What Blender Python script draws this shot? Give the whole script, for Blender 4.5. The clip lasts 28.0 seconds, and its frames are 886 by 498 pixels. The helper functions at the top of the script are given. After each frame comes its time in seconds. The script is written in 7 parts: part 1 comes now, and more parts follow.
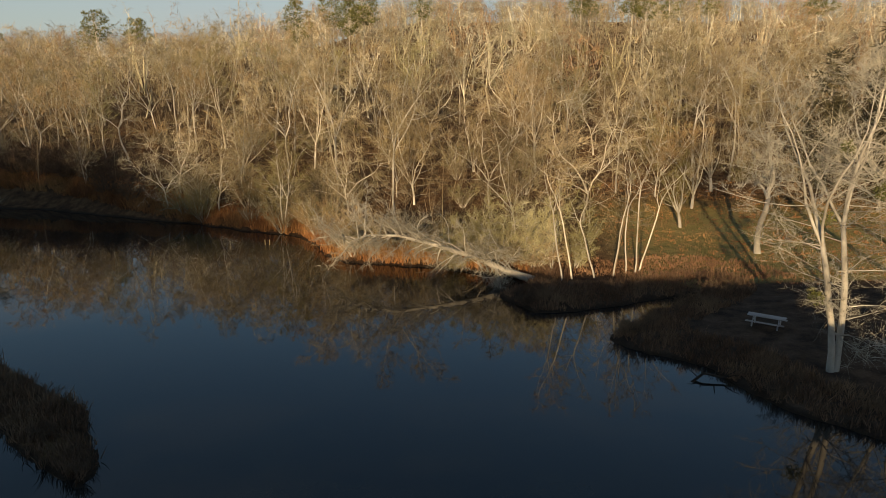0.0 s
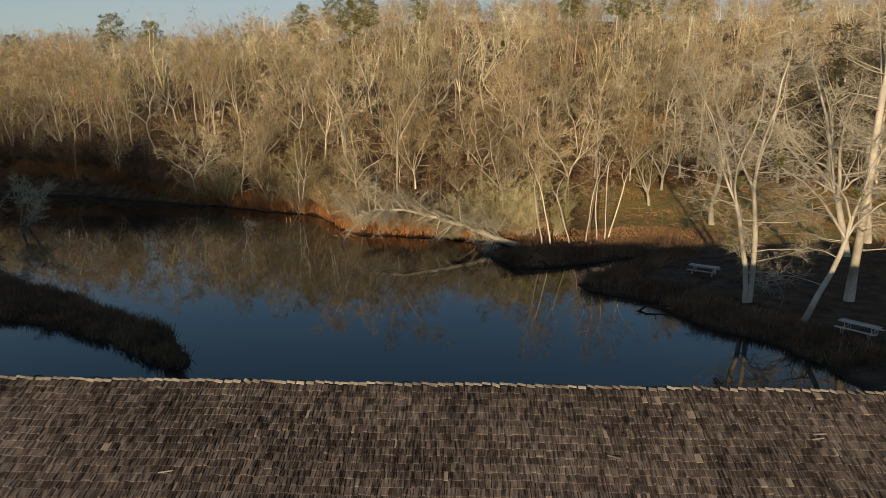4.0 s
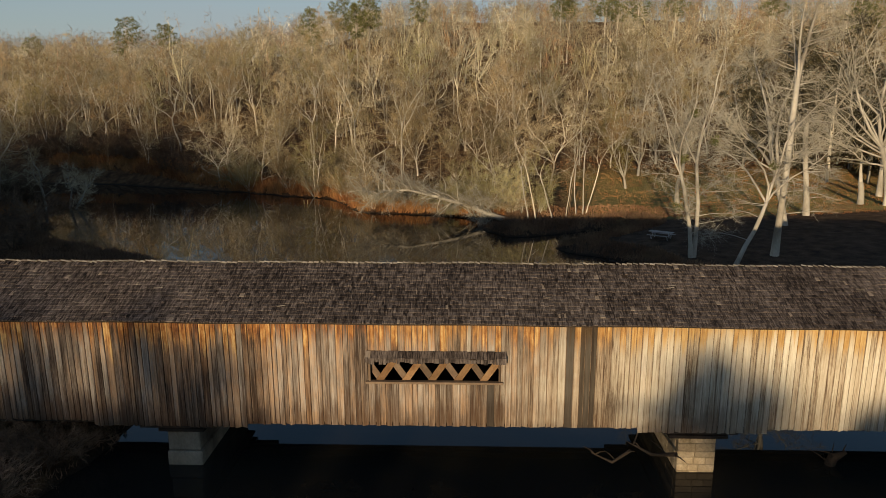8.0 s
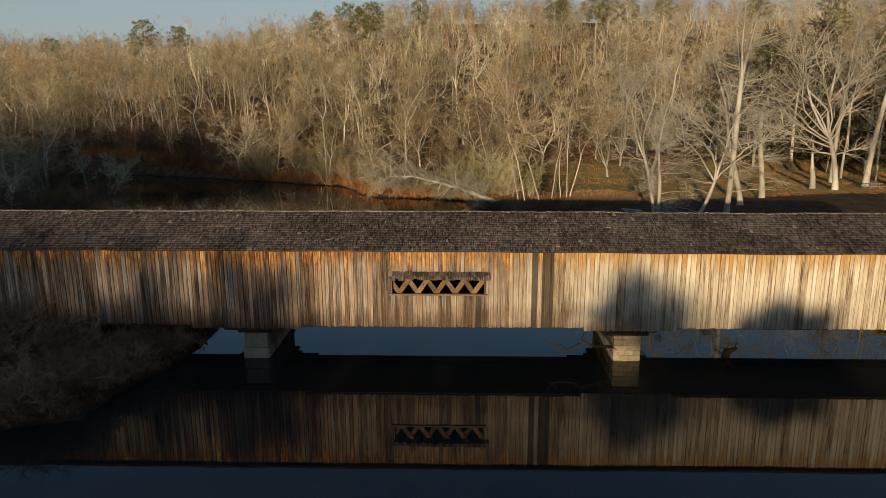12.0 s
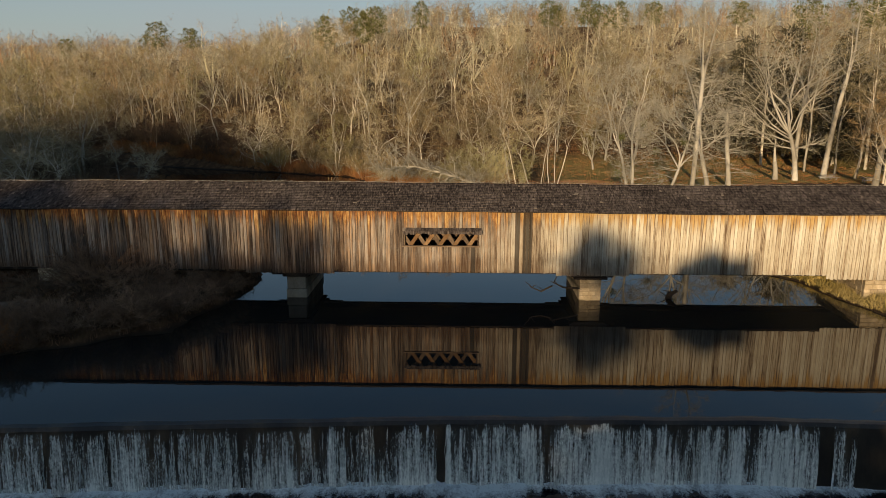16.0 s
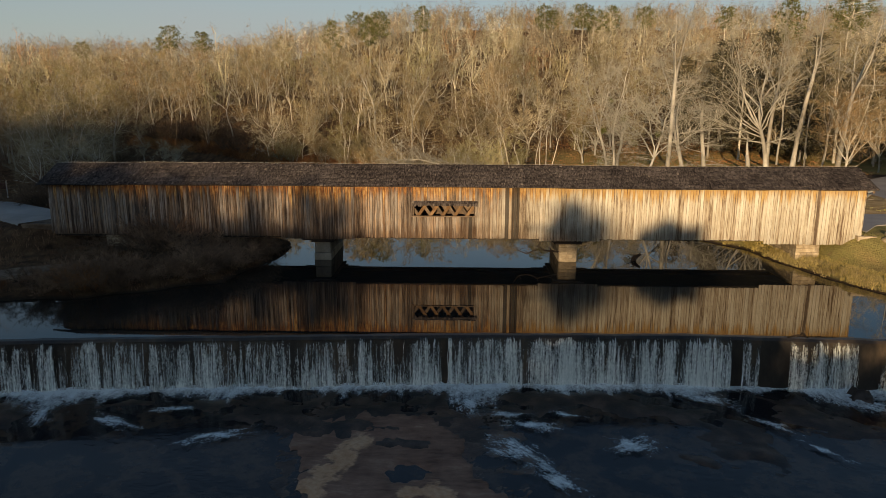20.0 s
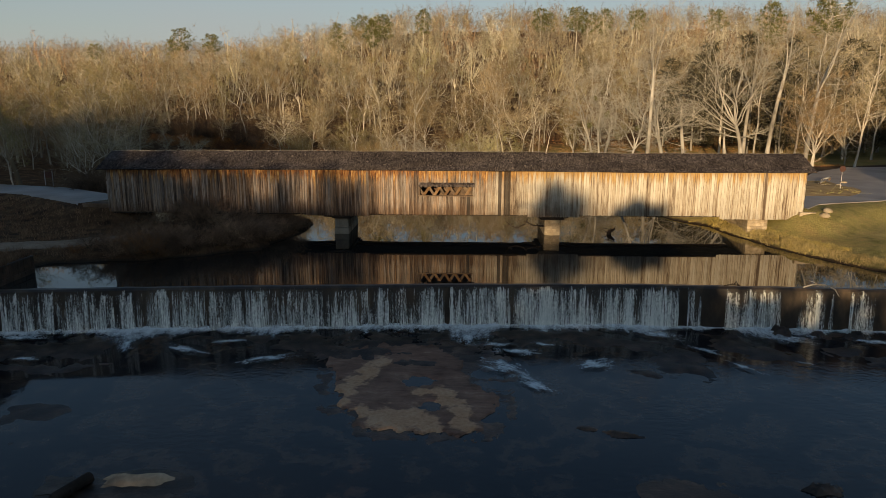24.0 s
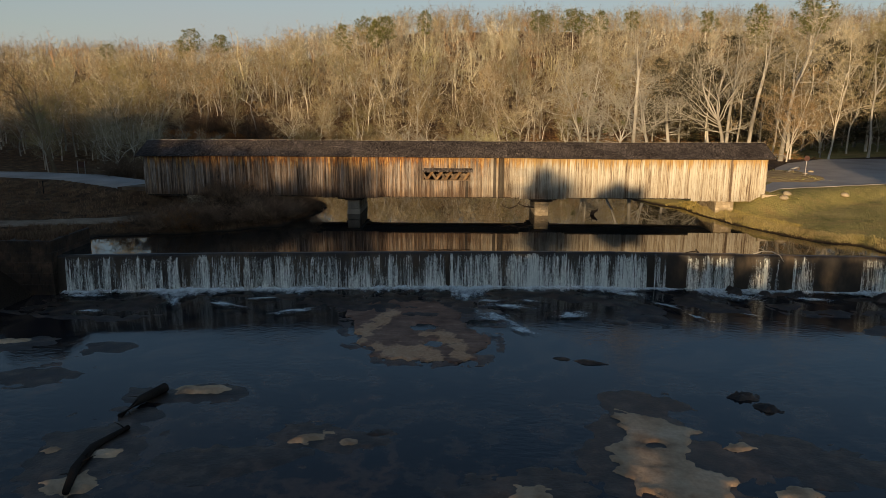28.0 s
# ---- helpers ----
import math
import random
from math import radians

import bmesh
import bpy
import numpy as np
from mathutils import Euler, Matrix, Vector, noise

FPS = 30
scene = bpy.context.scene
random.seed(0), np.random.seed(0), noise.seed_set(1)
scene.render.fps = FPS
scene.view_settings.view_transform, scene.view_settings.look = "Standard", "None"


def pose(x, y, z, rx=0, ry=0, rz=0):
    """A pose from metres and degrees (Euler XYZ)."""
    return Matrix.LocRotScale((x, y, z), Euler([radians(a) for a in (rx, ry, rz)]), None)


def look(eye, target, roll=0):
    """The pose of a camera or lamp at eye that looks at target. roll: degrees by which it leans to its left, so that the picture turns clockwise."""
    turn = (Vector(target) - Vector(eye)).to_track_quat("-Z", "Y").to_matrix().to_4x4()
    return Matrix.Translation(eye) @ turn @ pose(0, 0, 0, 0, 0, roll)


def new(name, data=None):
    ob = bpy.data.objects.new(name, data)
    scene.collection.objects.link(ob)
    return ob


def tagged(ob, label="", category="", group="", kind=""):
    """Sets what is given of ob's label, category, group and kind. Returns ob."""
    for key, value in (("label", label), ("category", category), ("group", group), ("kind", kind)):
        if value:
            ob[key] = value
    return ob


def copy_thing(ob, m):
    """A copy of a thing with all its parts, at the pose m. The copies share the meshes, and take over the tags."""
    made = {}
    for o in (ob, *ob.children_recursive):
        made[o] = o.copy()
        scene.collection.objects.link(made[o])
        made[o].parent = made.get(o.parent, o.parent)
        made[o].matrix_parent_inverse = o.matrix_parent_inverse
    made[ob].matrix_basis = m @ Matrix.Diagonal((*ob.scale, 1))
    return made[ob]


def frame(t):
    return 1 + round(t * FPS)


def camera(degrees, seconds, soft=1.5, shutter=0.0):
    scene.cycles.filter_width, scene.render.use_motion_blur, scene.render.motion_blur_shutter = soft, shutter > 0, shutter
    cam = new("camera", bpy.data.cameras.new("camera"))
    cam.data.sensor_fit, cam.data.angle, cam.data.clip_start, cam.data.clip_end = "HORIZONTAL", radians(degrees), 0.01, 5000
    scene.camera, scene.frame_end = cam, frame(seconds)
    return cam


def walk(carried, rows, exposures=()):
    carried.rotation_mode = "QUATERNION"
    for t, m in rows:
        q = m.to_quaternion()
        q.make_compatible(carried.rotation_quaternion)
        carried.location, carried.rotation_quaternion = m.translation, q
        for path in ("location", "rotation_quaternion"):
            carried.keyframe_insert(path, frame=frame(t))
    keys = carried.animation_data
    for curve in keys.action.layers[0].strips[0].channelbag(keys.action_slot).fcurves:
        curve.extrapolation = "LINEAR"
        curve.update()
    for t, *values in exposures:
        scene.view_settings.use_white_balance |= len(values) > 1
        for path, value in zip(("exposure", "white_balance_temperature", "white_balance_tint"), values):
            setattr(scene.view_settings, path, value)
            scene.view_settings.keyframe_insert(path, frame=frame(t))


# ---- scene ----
cam = camera(65.0, 28.0, 0.75)
PATH = [
    (0.0, pose(0.727, -2.816, 16.262, 77.379, -0.293, 2.317)),
    (1.0, pose(0.693, -5.269, 16.241, 77.357, -0.202, 2.218)),
    (2.0, pose(0.780, -8.258, 16.115, 77.322, -0.150, 2.152)),
    (3.0, pose(0.893, -11.325, 16.006, 77.293, -0.085, 2.096)),
    (3.5, pose(0.958, -12.834, 15.936, 77.290, -0.031, 2.051)),
    (4.5, pose(1.062, -15.821, 15.793, 77.299, 0.016, 2.011)),
    (5.5, pose(1.153, -18.730, 15.677, 77.297, 0.054, 2.003)),
    (6.5, pose(1.226, -21.682, 15.567, 77.275, 0.131, 1.961)),
    (7.5, pose(1.277, -24.660, 15.459, 77.263, 0.192, 1.899)),
    (8.5, pose(1.356, -27.584, 15.383, 77.257, 0.226, 1.889)),
    (9.5, pose(1.440, -30.508, 15.316, 77.218, 0.256, 1.862)),
    (10.5, pose(1.522, -33.402, 15.217, 77.206, 0.216, 1.864)),
    (11.5, pose(1.574, -36.130, 15.149, 77.239, 0.219, 1.855)),
    (12.5, pose(1.602, -38.878, 15.096, 77.238, 0.257, 1.807)),
    (13.5, pose(1.642, -41.615, 15.046, 77.204, 0.274, 1.782)),
    (14.5, pose(1.643, -44.376, 14.931, 77.210, 0.202, 1.756)),
    (15.5, pose(1.597, -47.129, 14.737, 77.329, 0.003, 1.696)),
    (16.5, pose(1.589, -49.730, 14.532, 77.451, -0.178, 1.688)),
    (17.5, pose(1.585, -52.278, 14.379, 77.502, -0.249, 1.684)),
    (18.5, pose(1.619, -54.933, 14.265, 77.560, -0.271, 1.670)),
    (19.5, pose(1.669, -57.546, 14.148, 77.578, -0.197, 1.677)),
    (20.5, pose(1.743, -60.183, 14.051, 77.581, -0.111, 1.709)),
    (21.5, pose(1.812, -62.780, 13.967, 77.594, -0.101, 1.749)),
    (22.5, pose(1.796, -65.361, 13.899, 77.589, -0.077, 1.735)),
    (23.5, pose(1.769, -67.899, 13.800, 77.602, -0.071, 1.682)),
    (24.5, pose(1.780, -70.322, 13.647, 77.648, -0.123, 1.637)),
    (25.5, pose(1.824, -72.648, 13.518, 77.658, -0.148, 1.637)),
    (26.5, pose(1.881, -74.841, 13.364, 77.664, -0.140, 1.661)),
    (27.5, pose(1.942, -76.885, 13.230, 77.653, -0.158, 1.687)),
    (28.0, pose(1.975, -77.905, 13.150, 77.644, -0.151, 1.718)),
]
walk(cam, PATH, [(0, 0.54, 7700, 12), (3, 0.50, 7350, 11), (7.0, 0.20, 7000, 11), (12.0, 0.22, 7100, 11), (20, 0.30, 7600, 13), (28, 0.35, 7700, 14)])

# ---- sky and sun ----
SUN_AZ, SUN_EL = radians(191.5), radians(7.7)
world = bpy.data.worlds.new("sky")
scene.world = world
world.use_nodes = True
wt = world.node_tree
sky = wt.nodes.new("ShaderNodeTexSky")
sky.sky_type, sky.sun_disc, sky.sun_elevation, sky.sun_rotation = "NISHITA", False, SUN_EL, SUN_AZ
sky.air_density, sky.dust_density, sky.ozone_density = 1.0, 0.7, 3.0
# thin high cloud, thicker towards the horizon all round
tc = wt.nodes.new("ShaderNodeTexCoord")
sep = wt.nodes.new("ShaderNodeSeparateXYZ")
wt.links.new(tc.outputs["Generated"], sep.inputs[0])
band = wt.nodes.new("ShaderNodeMapRange")
for at, v in ((1, 0.0), (2, 0.31), (3, 0.92), (4, 0.0)):
    band.inputs[at].default_value = v
wt.links.new(sep.outputs[2], band.inputs[0])
stretch = wt.nodes.new("ShaderNodeVectorMath")
stretch.operation = "MULTIPLY"
stretch.inputs[1].default_value = (1.5, 1.5, 7.0)
wt.links.new(tc.outputs["Generated"], stretch.inputs[0])
cloud = wt.nodes.new("ShaderNodeTexNoise")
cloud.inputs["Scale"].default_value, cloud.inputs["Detail"].default_value = 1.4, 5.0
wt.links.new(stretch.outputs[0], cloud.inputs["Vector"])
thick_cloud = wt.nodes.new("ShaderNodeMath")
thick_cloud.operation, thick_cloud.use_clamp = "MULTIPLY_ADD", True
thick_cloud.inputs[1].default_value = 0.75
wt.links.new(cloud.outputs[0], thick_cloud.inputs[0])
less = wt.nodes.new("ShaderNodeMath")
less.operation = "SUBTRACT"
less.inputs[1].default_value = 0.42
wt.links.new(band.outputs[0], less.inputs[0])
wt.links.new(less.outputs[0], thick_cloud.inputs[2])
veil = wt.nodes.new("ShaderNodeMix")
veil.data_type = "RGBA"
veil.inputs[7].default_value = (2.75, 3.08, 3.55, 1)
wt.links.new(thick_cloud.outputs[0], veil.inputs[0])
wt.links.new(sky.outputs[0], veil.inputs[6])
wt.links.new(veil.outputs[2], wt.nodes["Background"].inputs[0])
wt.nodes["Background"].inputs[1].default_value = 0.11
sun = new("sun", bpy.data.lights.new("sun", "SUN"))
sun.data.energy, sun.data.angle, sun.data.color = 4.2, radians(0.5), (1.0, 0.77, 0.50)
to_sun = Vector((math.sin(SUN_AZ) * math.cos(SUN_EL), math.cos(SUN_AZ) * math.cos(SUN_EL), math.sin(SUN_EL)))
sun.matrix_world = look(to_sun * 300, (0, 0, 0))


# ---- materials ----
def nodes_of(name):
    m = bpy.data.materials.new(name)
    m.use_nodes = True
    return m, m.node_tree, m.node_tree.nodes["Principled BSDF"]


def add(nt, kind, **values):
    n = nt.nodes.new(kind)
    for key, value in values.items():
        n.inputs[key].default_value = value
    return n


def ramp(nt, source, stops):
    r = nt.nodes.new("ShaderNodeValToRGB")
    while len(r.color_ramp.elements) < len(stops):
        r.color_ramp.elements.new(0.5)
    for e, (at, c) in zip(r.color_ramp.elements, stops):
        e.position, e.color = at, (*c, 1) if len(c) == 3 else c
    nt.links.new(source, r.inputs[0])
    return r.outputs[0]


def mathn(nt, op, a, b=None, clamp=False):
    n = nt.nodes.new("ShaderNodeMath")
    n.operation, n.use_clamp = op, clamp
    for i, v in enumerate((a, b)):
        if v is None:
            continue
        if isinstance(v, (int, float)):
            n.inputs[i].default_value = v
        else:
            nt.links.new(v, n.inputs[i])
    return n.outputs[0]


def mixc(nt, f, a, b, mode="MIX"):
    n = nt.nodes.new("ShaderNodeMix")
    n.data_type, n.blend_type = "RGBA", mode
    for i, v in ((0, f), (6, a), (7, b)):
        if isinstance(v, (int, float)):
            n.inputs[i].default_value = v
        elif isinstance(v, tuple):
            n.inputs[i].default_value = (*v, 1)
        else:
            nt.links.new(v, n.inputs[i])
    return n.outputs[2]


def spot(nt, stretch=(1, 1, 1)):
    g = nt.nodes.new("ShaderNodeNewGeometry")
    v = nt.nodes.new("ShaderNodeVectorMath")
    v.operation = "MULTIPLY"
    v.inputs[1].default_value = stretch
    nt.links.new(g.outputs["Position"], v.inputs[0])
    return v.outputs[0]


def noise_tex(nt, vec, scale, detail=4.0, rough=0.55):
    n = add(nt, "ShaderNodeTexNoise", Scale=scale, Detail=detail, Roughness=rough)
    nt.links.new(vec, n.inputs["Vector"])
    return n.outputs[0]


def random_of(nt, islands=False):
    if islands:
        return nt.nodes.new("ShaderNodeNewGeometry").outputs["Random Per Island"]
    return nt.nodes.new("ShaderNodeObjectInfo").outputs["Random"]


def surface(name, stops, scale=1.0, stretch=(1, 1, 1), fine=8.0, grain=0.35, rough=0.85, bump=0.3, vary=0.3, islands=False, depth=0.02, tints=()):
    """A two-scale procedural surface: large patches through a colour ramp, fine grain over them, and a chance lightness by piece."""
    m, nt, b = nodes_of(name)
    vec = spot(nt, stretch)
    large = noise_tex(nt, vec, scale, 5.0)
    small = noise_tex(nt, vec, scale * fine, 3.0)
    col = ramp(nt, large, stops)
    if tints:
        col = mixc(nt, 1.0, col, ramp(nt, random_of(nt, islands), [(0.05 + 0.9 * i / (len(tints) - 1), c) for i, c in enumerate(tints)]), "MULTIPLY")
    value = mathn(nt, "ADD", mathn(nt, "MULTIPLY", small, grain * 2), 1.0 - grain)
    value = mathn(nt, "MULTIPLY", value, mathn(nt, "ADD", mathn(nt, "MULTIPLY", random_of(nt, islands), vary * 2), 1.0 - vary))
    hsv = nt.nodes.new("ShaderNodeHueSaturation")
    nt.links.new(col, hsv.inputs["Color"])
    nt.links.new(value, hsv.inputs["Value"])
    nt.links.new(hsv.outputs[0], b.inputs["Base Color"])
    b.inputs["Roughness"].default_value = rough
    if rough >= 0.8:
        b.inputs["Specular IOR Level"].default_value = 0.12
    if bump:
        bn = add(nt, "ShaderNodeBump", Strength=bump, Distance=depth)
        nt.links.new(small, bn.inputs["Height"])
        nt.links.new(bn.outputs[0], b.inputs["Normal"])
    return m


def spread(*colours):
    """Ramp stops laid over the middle of a noise's range."""
    k = len(colours)
    return [(0.3 + 0.4 * i / max(1, k - 1), c) for i, c in enumerate(colours)]


BARK = surface("bark", spread((0.27, 0.24, 0.19), (0.50, 0.465, 0.385), (0.64, 0.605, 0.515)), 0.35, (1, 1, 0.4), 12, 0.3, 0.9, 0.4, 0.28)
PALE_TWIG = surface("pale_twig", spread((0.21, 0.196, 0.155), (0.345, 0.328, 0.268), (0.46, 0.44, 0.37)), 0.15, (1, 1, 1), 5, 0.2, 0.9, 0, 0.15)
PALE_BARK = surface("pale_bark", spread((0.20, 0.186, 0.155), (0.38, 0.362, 0.312), (0.52, 0.50, 0.44)), 0.5, (1, 1, 0.5), 10, 0.25, 0.85, 0.3, 0.15)
TWIG = surface("twig", spread((0.150, 0.126, 0.083), (0.288, 0.253, 0.173), (0.450, 0.406, 0.294)), 0.10, (1, 1, 1), 5, 0.2, 0.9, 0, 0.3, tints=((1, 1, 1), (1.0, 1.04, 0.62), (0.95, 1.0, 1.06), (1.1, 0.9, 0.72), (1, 0.98, 0.85), (0.7, 0.68, 0.62), (1.15, 1.13, 1.1)))
WARM_TWIG = surface("warm_twig", spread((0.138, 0.109, 0.070), (0.277, 0.232, 0.150), (0.429, 0.368, 0.252)), 0.10, (1, 1, 1), 5, 0.2, 0.9, 0, 0.3, tints=((1, 1, 1), (1.0, 1.04, 0.62), (0.95, 1.0, 1.06), (1.1, 0.9, 0.72), (1, 0.98, 0.85), (0.7, 0.68, 0.62), (1.15, 1.13, 1.1)))
LICHEN_TWIG = surface("lichen_twig", spread((0.19, 0.172, 0.085), (0.335, 0.310, 0.165), (0.47, 0.445, 0.285)), 0.25, (1, 1, 1), 5, 0.2, 0.9, 0, 0.3)
SAPLING = surface("sapling_bark", spread((0.085, 0.065, 0.042), (0.186, 0.147, 0.096), (0.341, 0.279, 0.186)), 0.10, (1, 1, 1), 5, 0.2, 0.9, 0, 0.35, True)


def far_material(name, *tones):
    """Far bare crowns: one tone for each tree, patchy within it."""
    m, nt, b = nodes_of(name)
    a = nt.nodes.new("ShaderNodeAttribute")
    a.attribute_name = "tone"
    limb = nt.nodes.new("ShaderNodeAttribute")
    limb.attribute_name = "limb"
    col = ramp(nt, a.outputs["Fac"], [((i + 0.5) / len(tones), c) for i, c in enumerate(tones)])
    hsv = nt.nodes.new("ShaderNodeHueSaturation")
    nt.links.new(col, hsv.inputs["Color"])
    nt.links.new(mathn(nt, "ADD", mathn(nt, "MULTIPLY", noise_tex(nt, spot(nt), 0.5, 3.0), 0.9), mathn(nt, "ADD", mathn(nt, "MULTIPLY", limb.outputs["Fac"], 0.58), 0.43)), hsv.inputs["Value"])
    nt.links.new(hsv.outputs[0], b.inputs["Base Color"])
    b.inputs["Roughness"].default_value = 0.9
    return m


FAR_TWIG = far_material("far_twig", (0.334, 0.320, 0.246), (0.137, 0.114, 0.074), (0.417, 0.388, 0.288), (0.267, 0.252, 0.151), (0.328, 0.266, 0.172), (0.522, 0.502, 0.402), (0.201, 0.172, 0.117))
# crest crowns: far tones darkened to paint in the self-shading they lack
CREST_TWIG = far_material("crest_twig", (0.200, 0.184, 0.134), (0.112, 0.090, 0.057), (0.242, 0.215, 0.152), (0.172, 0.152, 0.087), (0.214, 0.167, 0.104), (0.269, 0.251, 0.189))
FAR_RUST = far_material("far_rust", (0.229, 0.132, 0.075), (0.316, 0.201, 0.113), (0.191, 0.121, 0.068), (0.290, 0.219, 0.131))
# dark brush twigs; on the left shores this tone also paints in shade
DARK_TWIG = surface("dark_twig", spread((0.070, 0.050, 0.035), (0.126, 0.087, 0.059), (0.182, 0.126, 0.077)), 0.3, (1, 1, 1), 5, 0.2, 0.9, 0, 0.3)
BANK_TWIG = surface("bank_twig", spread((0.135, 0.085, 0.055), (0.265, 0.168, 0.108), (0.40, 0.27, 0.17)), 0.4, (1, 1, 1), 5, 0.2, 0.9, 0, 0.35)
NEEDLE = surface("needle", spread((0.065, 0.072, 0.018), (0.115, 0.120, 0.032), (0.17, 0.165, 0.05)), 0.5, (1, 1, 1), 6, 0.3, 0.7, 0, 0.3, True)
DARK_NEEDLE = surface("dark_needle", spread((0.028, 0.027, 0.012), (0.055, 0.048, 0.020), (0.095, 0.075, 0.034)), 0.4, (1, 1, 1), 6, 0.3, 0.7, 0, 0.3, True)
LEAF_GREEN = surface("leaf_green", spread((0.06, 0.075, 0.015), (0.13, 0.13, 0.025)), 2, (1, 1, 1), 6, 0.3, 0.7, 0, 0.3, True)
STRAW = surface("straw", spread((0.22, 0.17, 0.075), (0.40, 0.32, 0.155), (0.30, 0.26, 0.10)), 0.3, (1, 1, 1), 5, 0.2, 0.9, 0, 0.35, True)
LAWN_BLADE = surface("lawn_blade", spread((0.45, 0.37, 0.15), (0.32, 0.30, 0.10), (0.54, 0.44, 0.20)), 0.15, (1, 1, 1), 5, 0.2, 0.9, 0, 0.3, True)
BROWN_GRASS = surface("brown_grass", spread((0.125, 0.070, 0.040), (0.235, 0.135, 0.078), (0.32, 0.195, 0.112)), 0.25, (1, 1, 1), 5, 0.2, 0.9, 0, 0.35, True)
MOSS_BLADE = surface("moss_blade", spread((0.30, 0.235, 0.075), (0.43, 0.345, 0.12), (0.56, 0.44, 0.19)), 0.6, (1, 1, 1), 5, 0.2, 0.9, 0, 0.35, True)
RUST = surface("rust_grass", spread((0.15, 0.07, 0.035), (0.29, 0.135, 0.055), (0.36, 0.20, 0.085)), 0.15, (1, 1, 1), 5, 0.2, 0.9, 0, 0.35, True)
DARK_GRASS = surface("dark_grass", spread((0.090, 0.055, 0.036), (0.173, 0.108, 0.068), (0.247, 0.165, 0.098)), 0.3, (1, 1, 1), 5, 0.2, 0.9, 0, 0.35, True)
CAP = surface("ridge_wood", spread((0.15, 0.13, 0.10), (0.29, 0.26, 0.215), (0.42, 0.385, 0.33)), 1.5, (1, 1, 1), 14, 0.3, 0.9, 0.3, 0.3, False, 0.01)
TIMBER = surface("timber", spread((0.08, 0.056, 0.040), (0.15, 0.11, 0.078), (0.23, 0.175, 0.125)), 1.2, (0.6, 1, 0.6), 14, 0.35, 0.85, 0.3, 0.3)
LATTICE = surface("lattice_timber", spread((0.11, 0.062, 0.032), (0.20, 0.122, 0.064), (0.28, 0.19, 0.11)), 1.2, (1, 1, 1), 14, 0.35, 0.85, 0.3, 0.25)
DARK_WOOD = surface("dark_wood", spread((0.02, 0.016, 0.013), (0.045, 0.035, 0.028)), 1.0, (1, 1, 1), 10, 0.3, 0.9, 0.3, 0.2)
CONCRETE = surface("concrete", spread((0.14, 0.118, 0.088), (0.235, 0.203, 0.155), (0.30, 0.265, 0.205)), 0.9, (1, 1, 0.6), 12, 0.3, 0.9, 0.4, 0.1)
STONE = surface("stone", spread((0.24, 0.19, 0.12), (0.38, 0.31, 0.21), (0.46, 0.39, 0.29)), 1.5, (1, 1, 1), 8, 0.3, 0.9, 0.5, 0.25)
DAM_WALL = surface("dam_wall", spread((0.012, 0.010, 0.009), (0.035, 0.027, 0.019), (0.11, 0.078, 0.046)), 0.5, (1, 1, 0.5), 8, 0.35, 0.45, 0.5, 0.1)
EARTH = surface("bare_earth", spread((0.24, 0.16, 0.08), (0.40, 0.28, 0.135), (0.48, 0.35, 0.18)), 0.8, (1, 1, 1), 9, 0.35, 0.95, 0.6, 0.0, False, 0.1)
DIRT = surface("dirt_path", spread((0.15, 0.105, 0.07), (0.26, 0.185, 0.125), (0.33, 0.245, 0.17)), 0.5, (1, 1, 1), 9, 0.3, 0.95, 0.5, 0.0, False, 0.05)
PALE_ROCK = surface("pale_rock", spread((0.26, 0.150, 0.090), (0.53, 0.360, 0.225), (0.64, 0.47, 0.32)), 0.5, (1, 1, 1), 9, 0.25, 0.85, 0.5, 0.12, False, 0.05)
WET_ROCK = surface("wet_rock", spread((0.010, 0.007, 0.005), (0.042, 0.026, 0.016), (0.12, 0.072, 0.045)), 0.9, (1, 1, 1), 7, 0.45, 0.5, 0.5, 0.2, False, 0.05)
BROWN_SHELF = surface("brown_shelf", spread((0.020, 0.012, 0.008), (0.075, 0.042, 0.026), (0.17, 0.095, 0.056)), 1.1, (1, 1, 1), 6, 0.4, 0.45, 0.6, 0.1, False, 0.06)
ASPHALT = surface("asphalt", spread((0.19, 0.175, 0.158), (0.275, 0.255, 0.232), (0.35, 0.325, 0.295)), 0.25, (1, 1, 1), 30, 0.2, 0.5, 0.2, 0.0)
SIGN_RED = surface("sign_back", spread((0.05, 0.018, 0.011), (0.075, 0.026, 0.016)), 3, (1, 1, 1), 8, 0.15, 0.6, 0, 0.0)
TABLE_TOP = surface("table_wood", spread((0.30, 0.28, 0.26), (0.44, 0.42, 0.39)), 2, (0.4, 1, 1), 12, 0.2, 0.85, 0.2, 0.15)
METAL = surface("steel_tube", spread((0.36, 0.36, 0.36), (0.46, 0.46, 0.46)), 3, (1, 1, 1), 8, 0.1, 0.45, 0, 0.05)


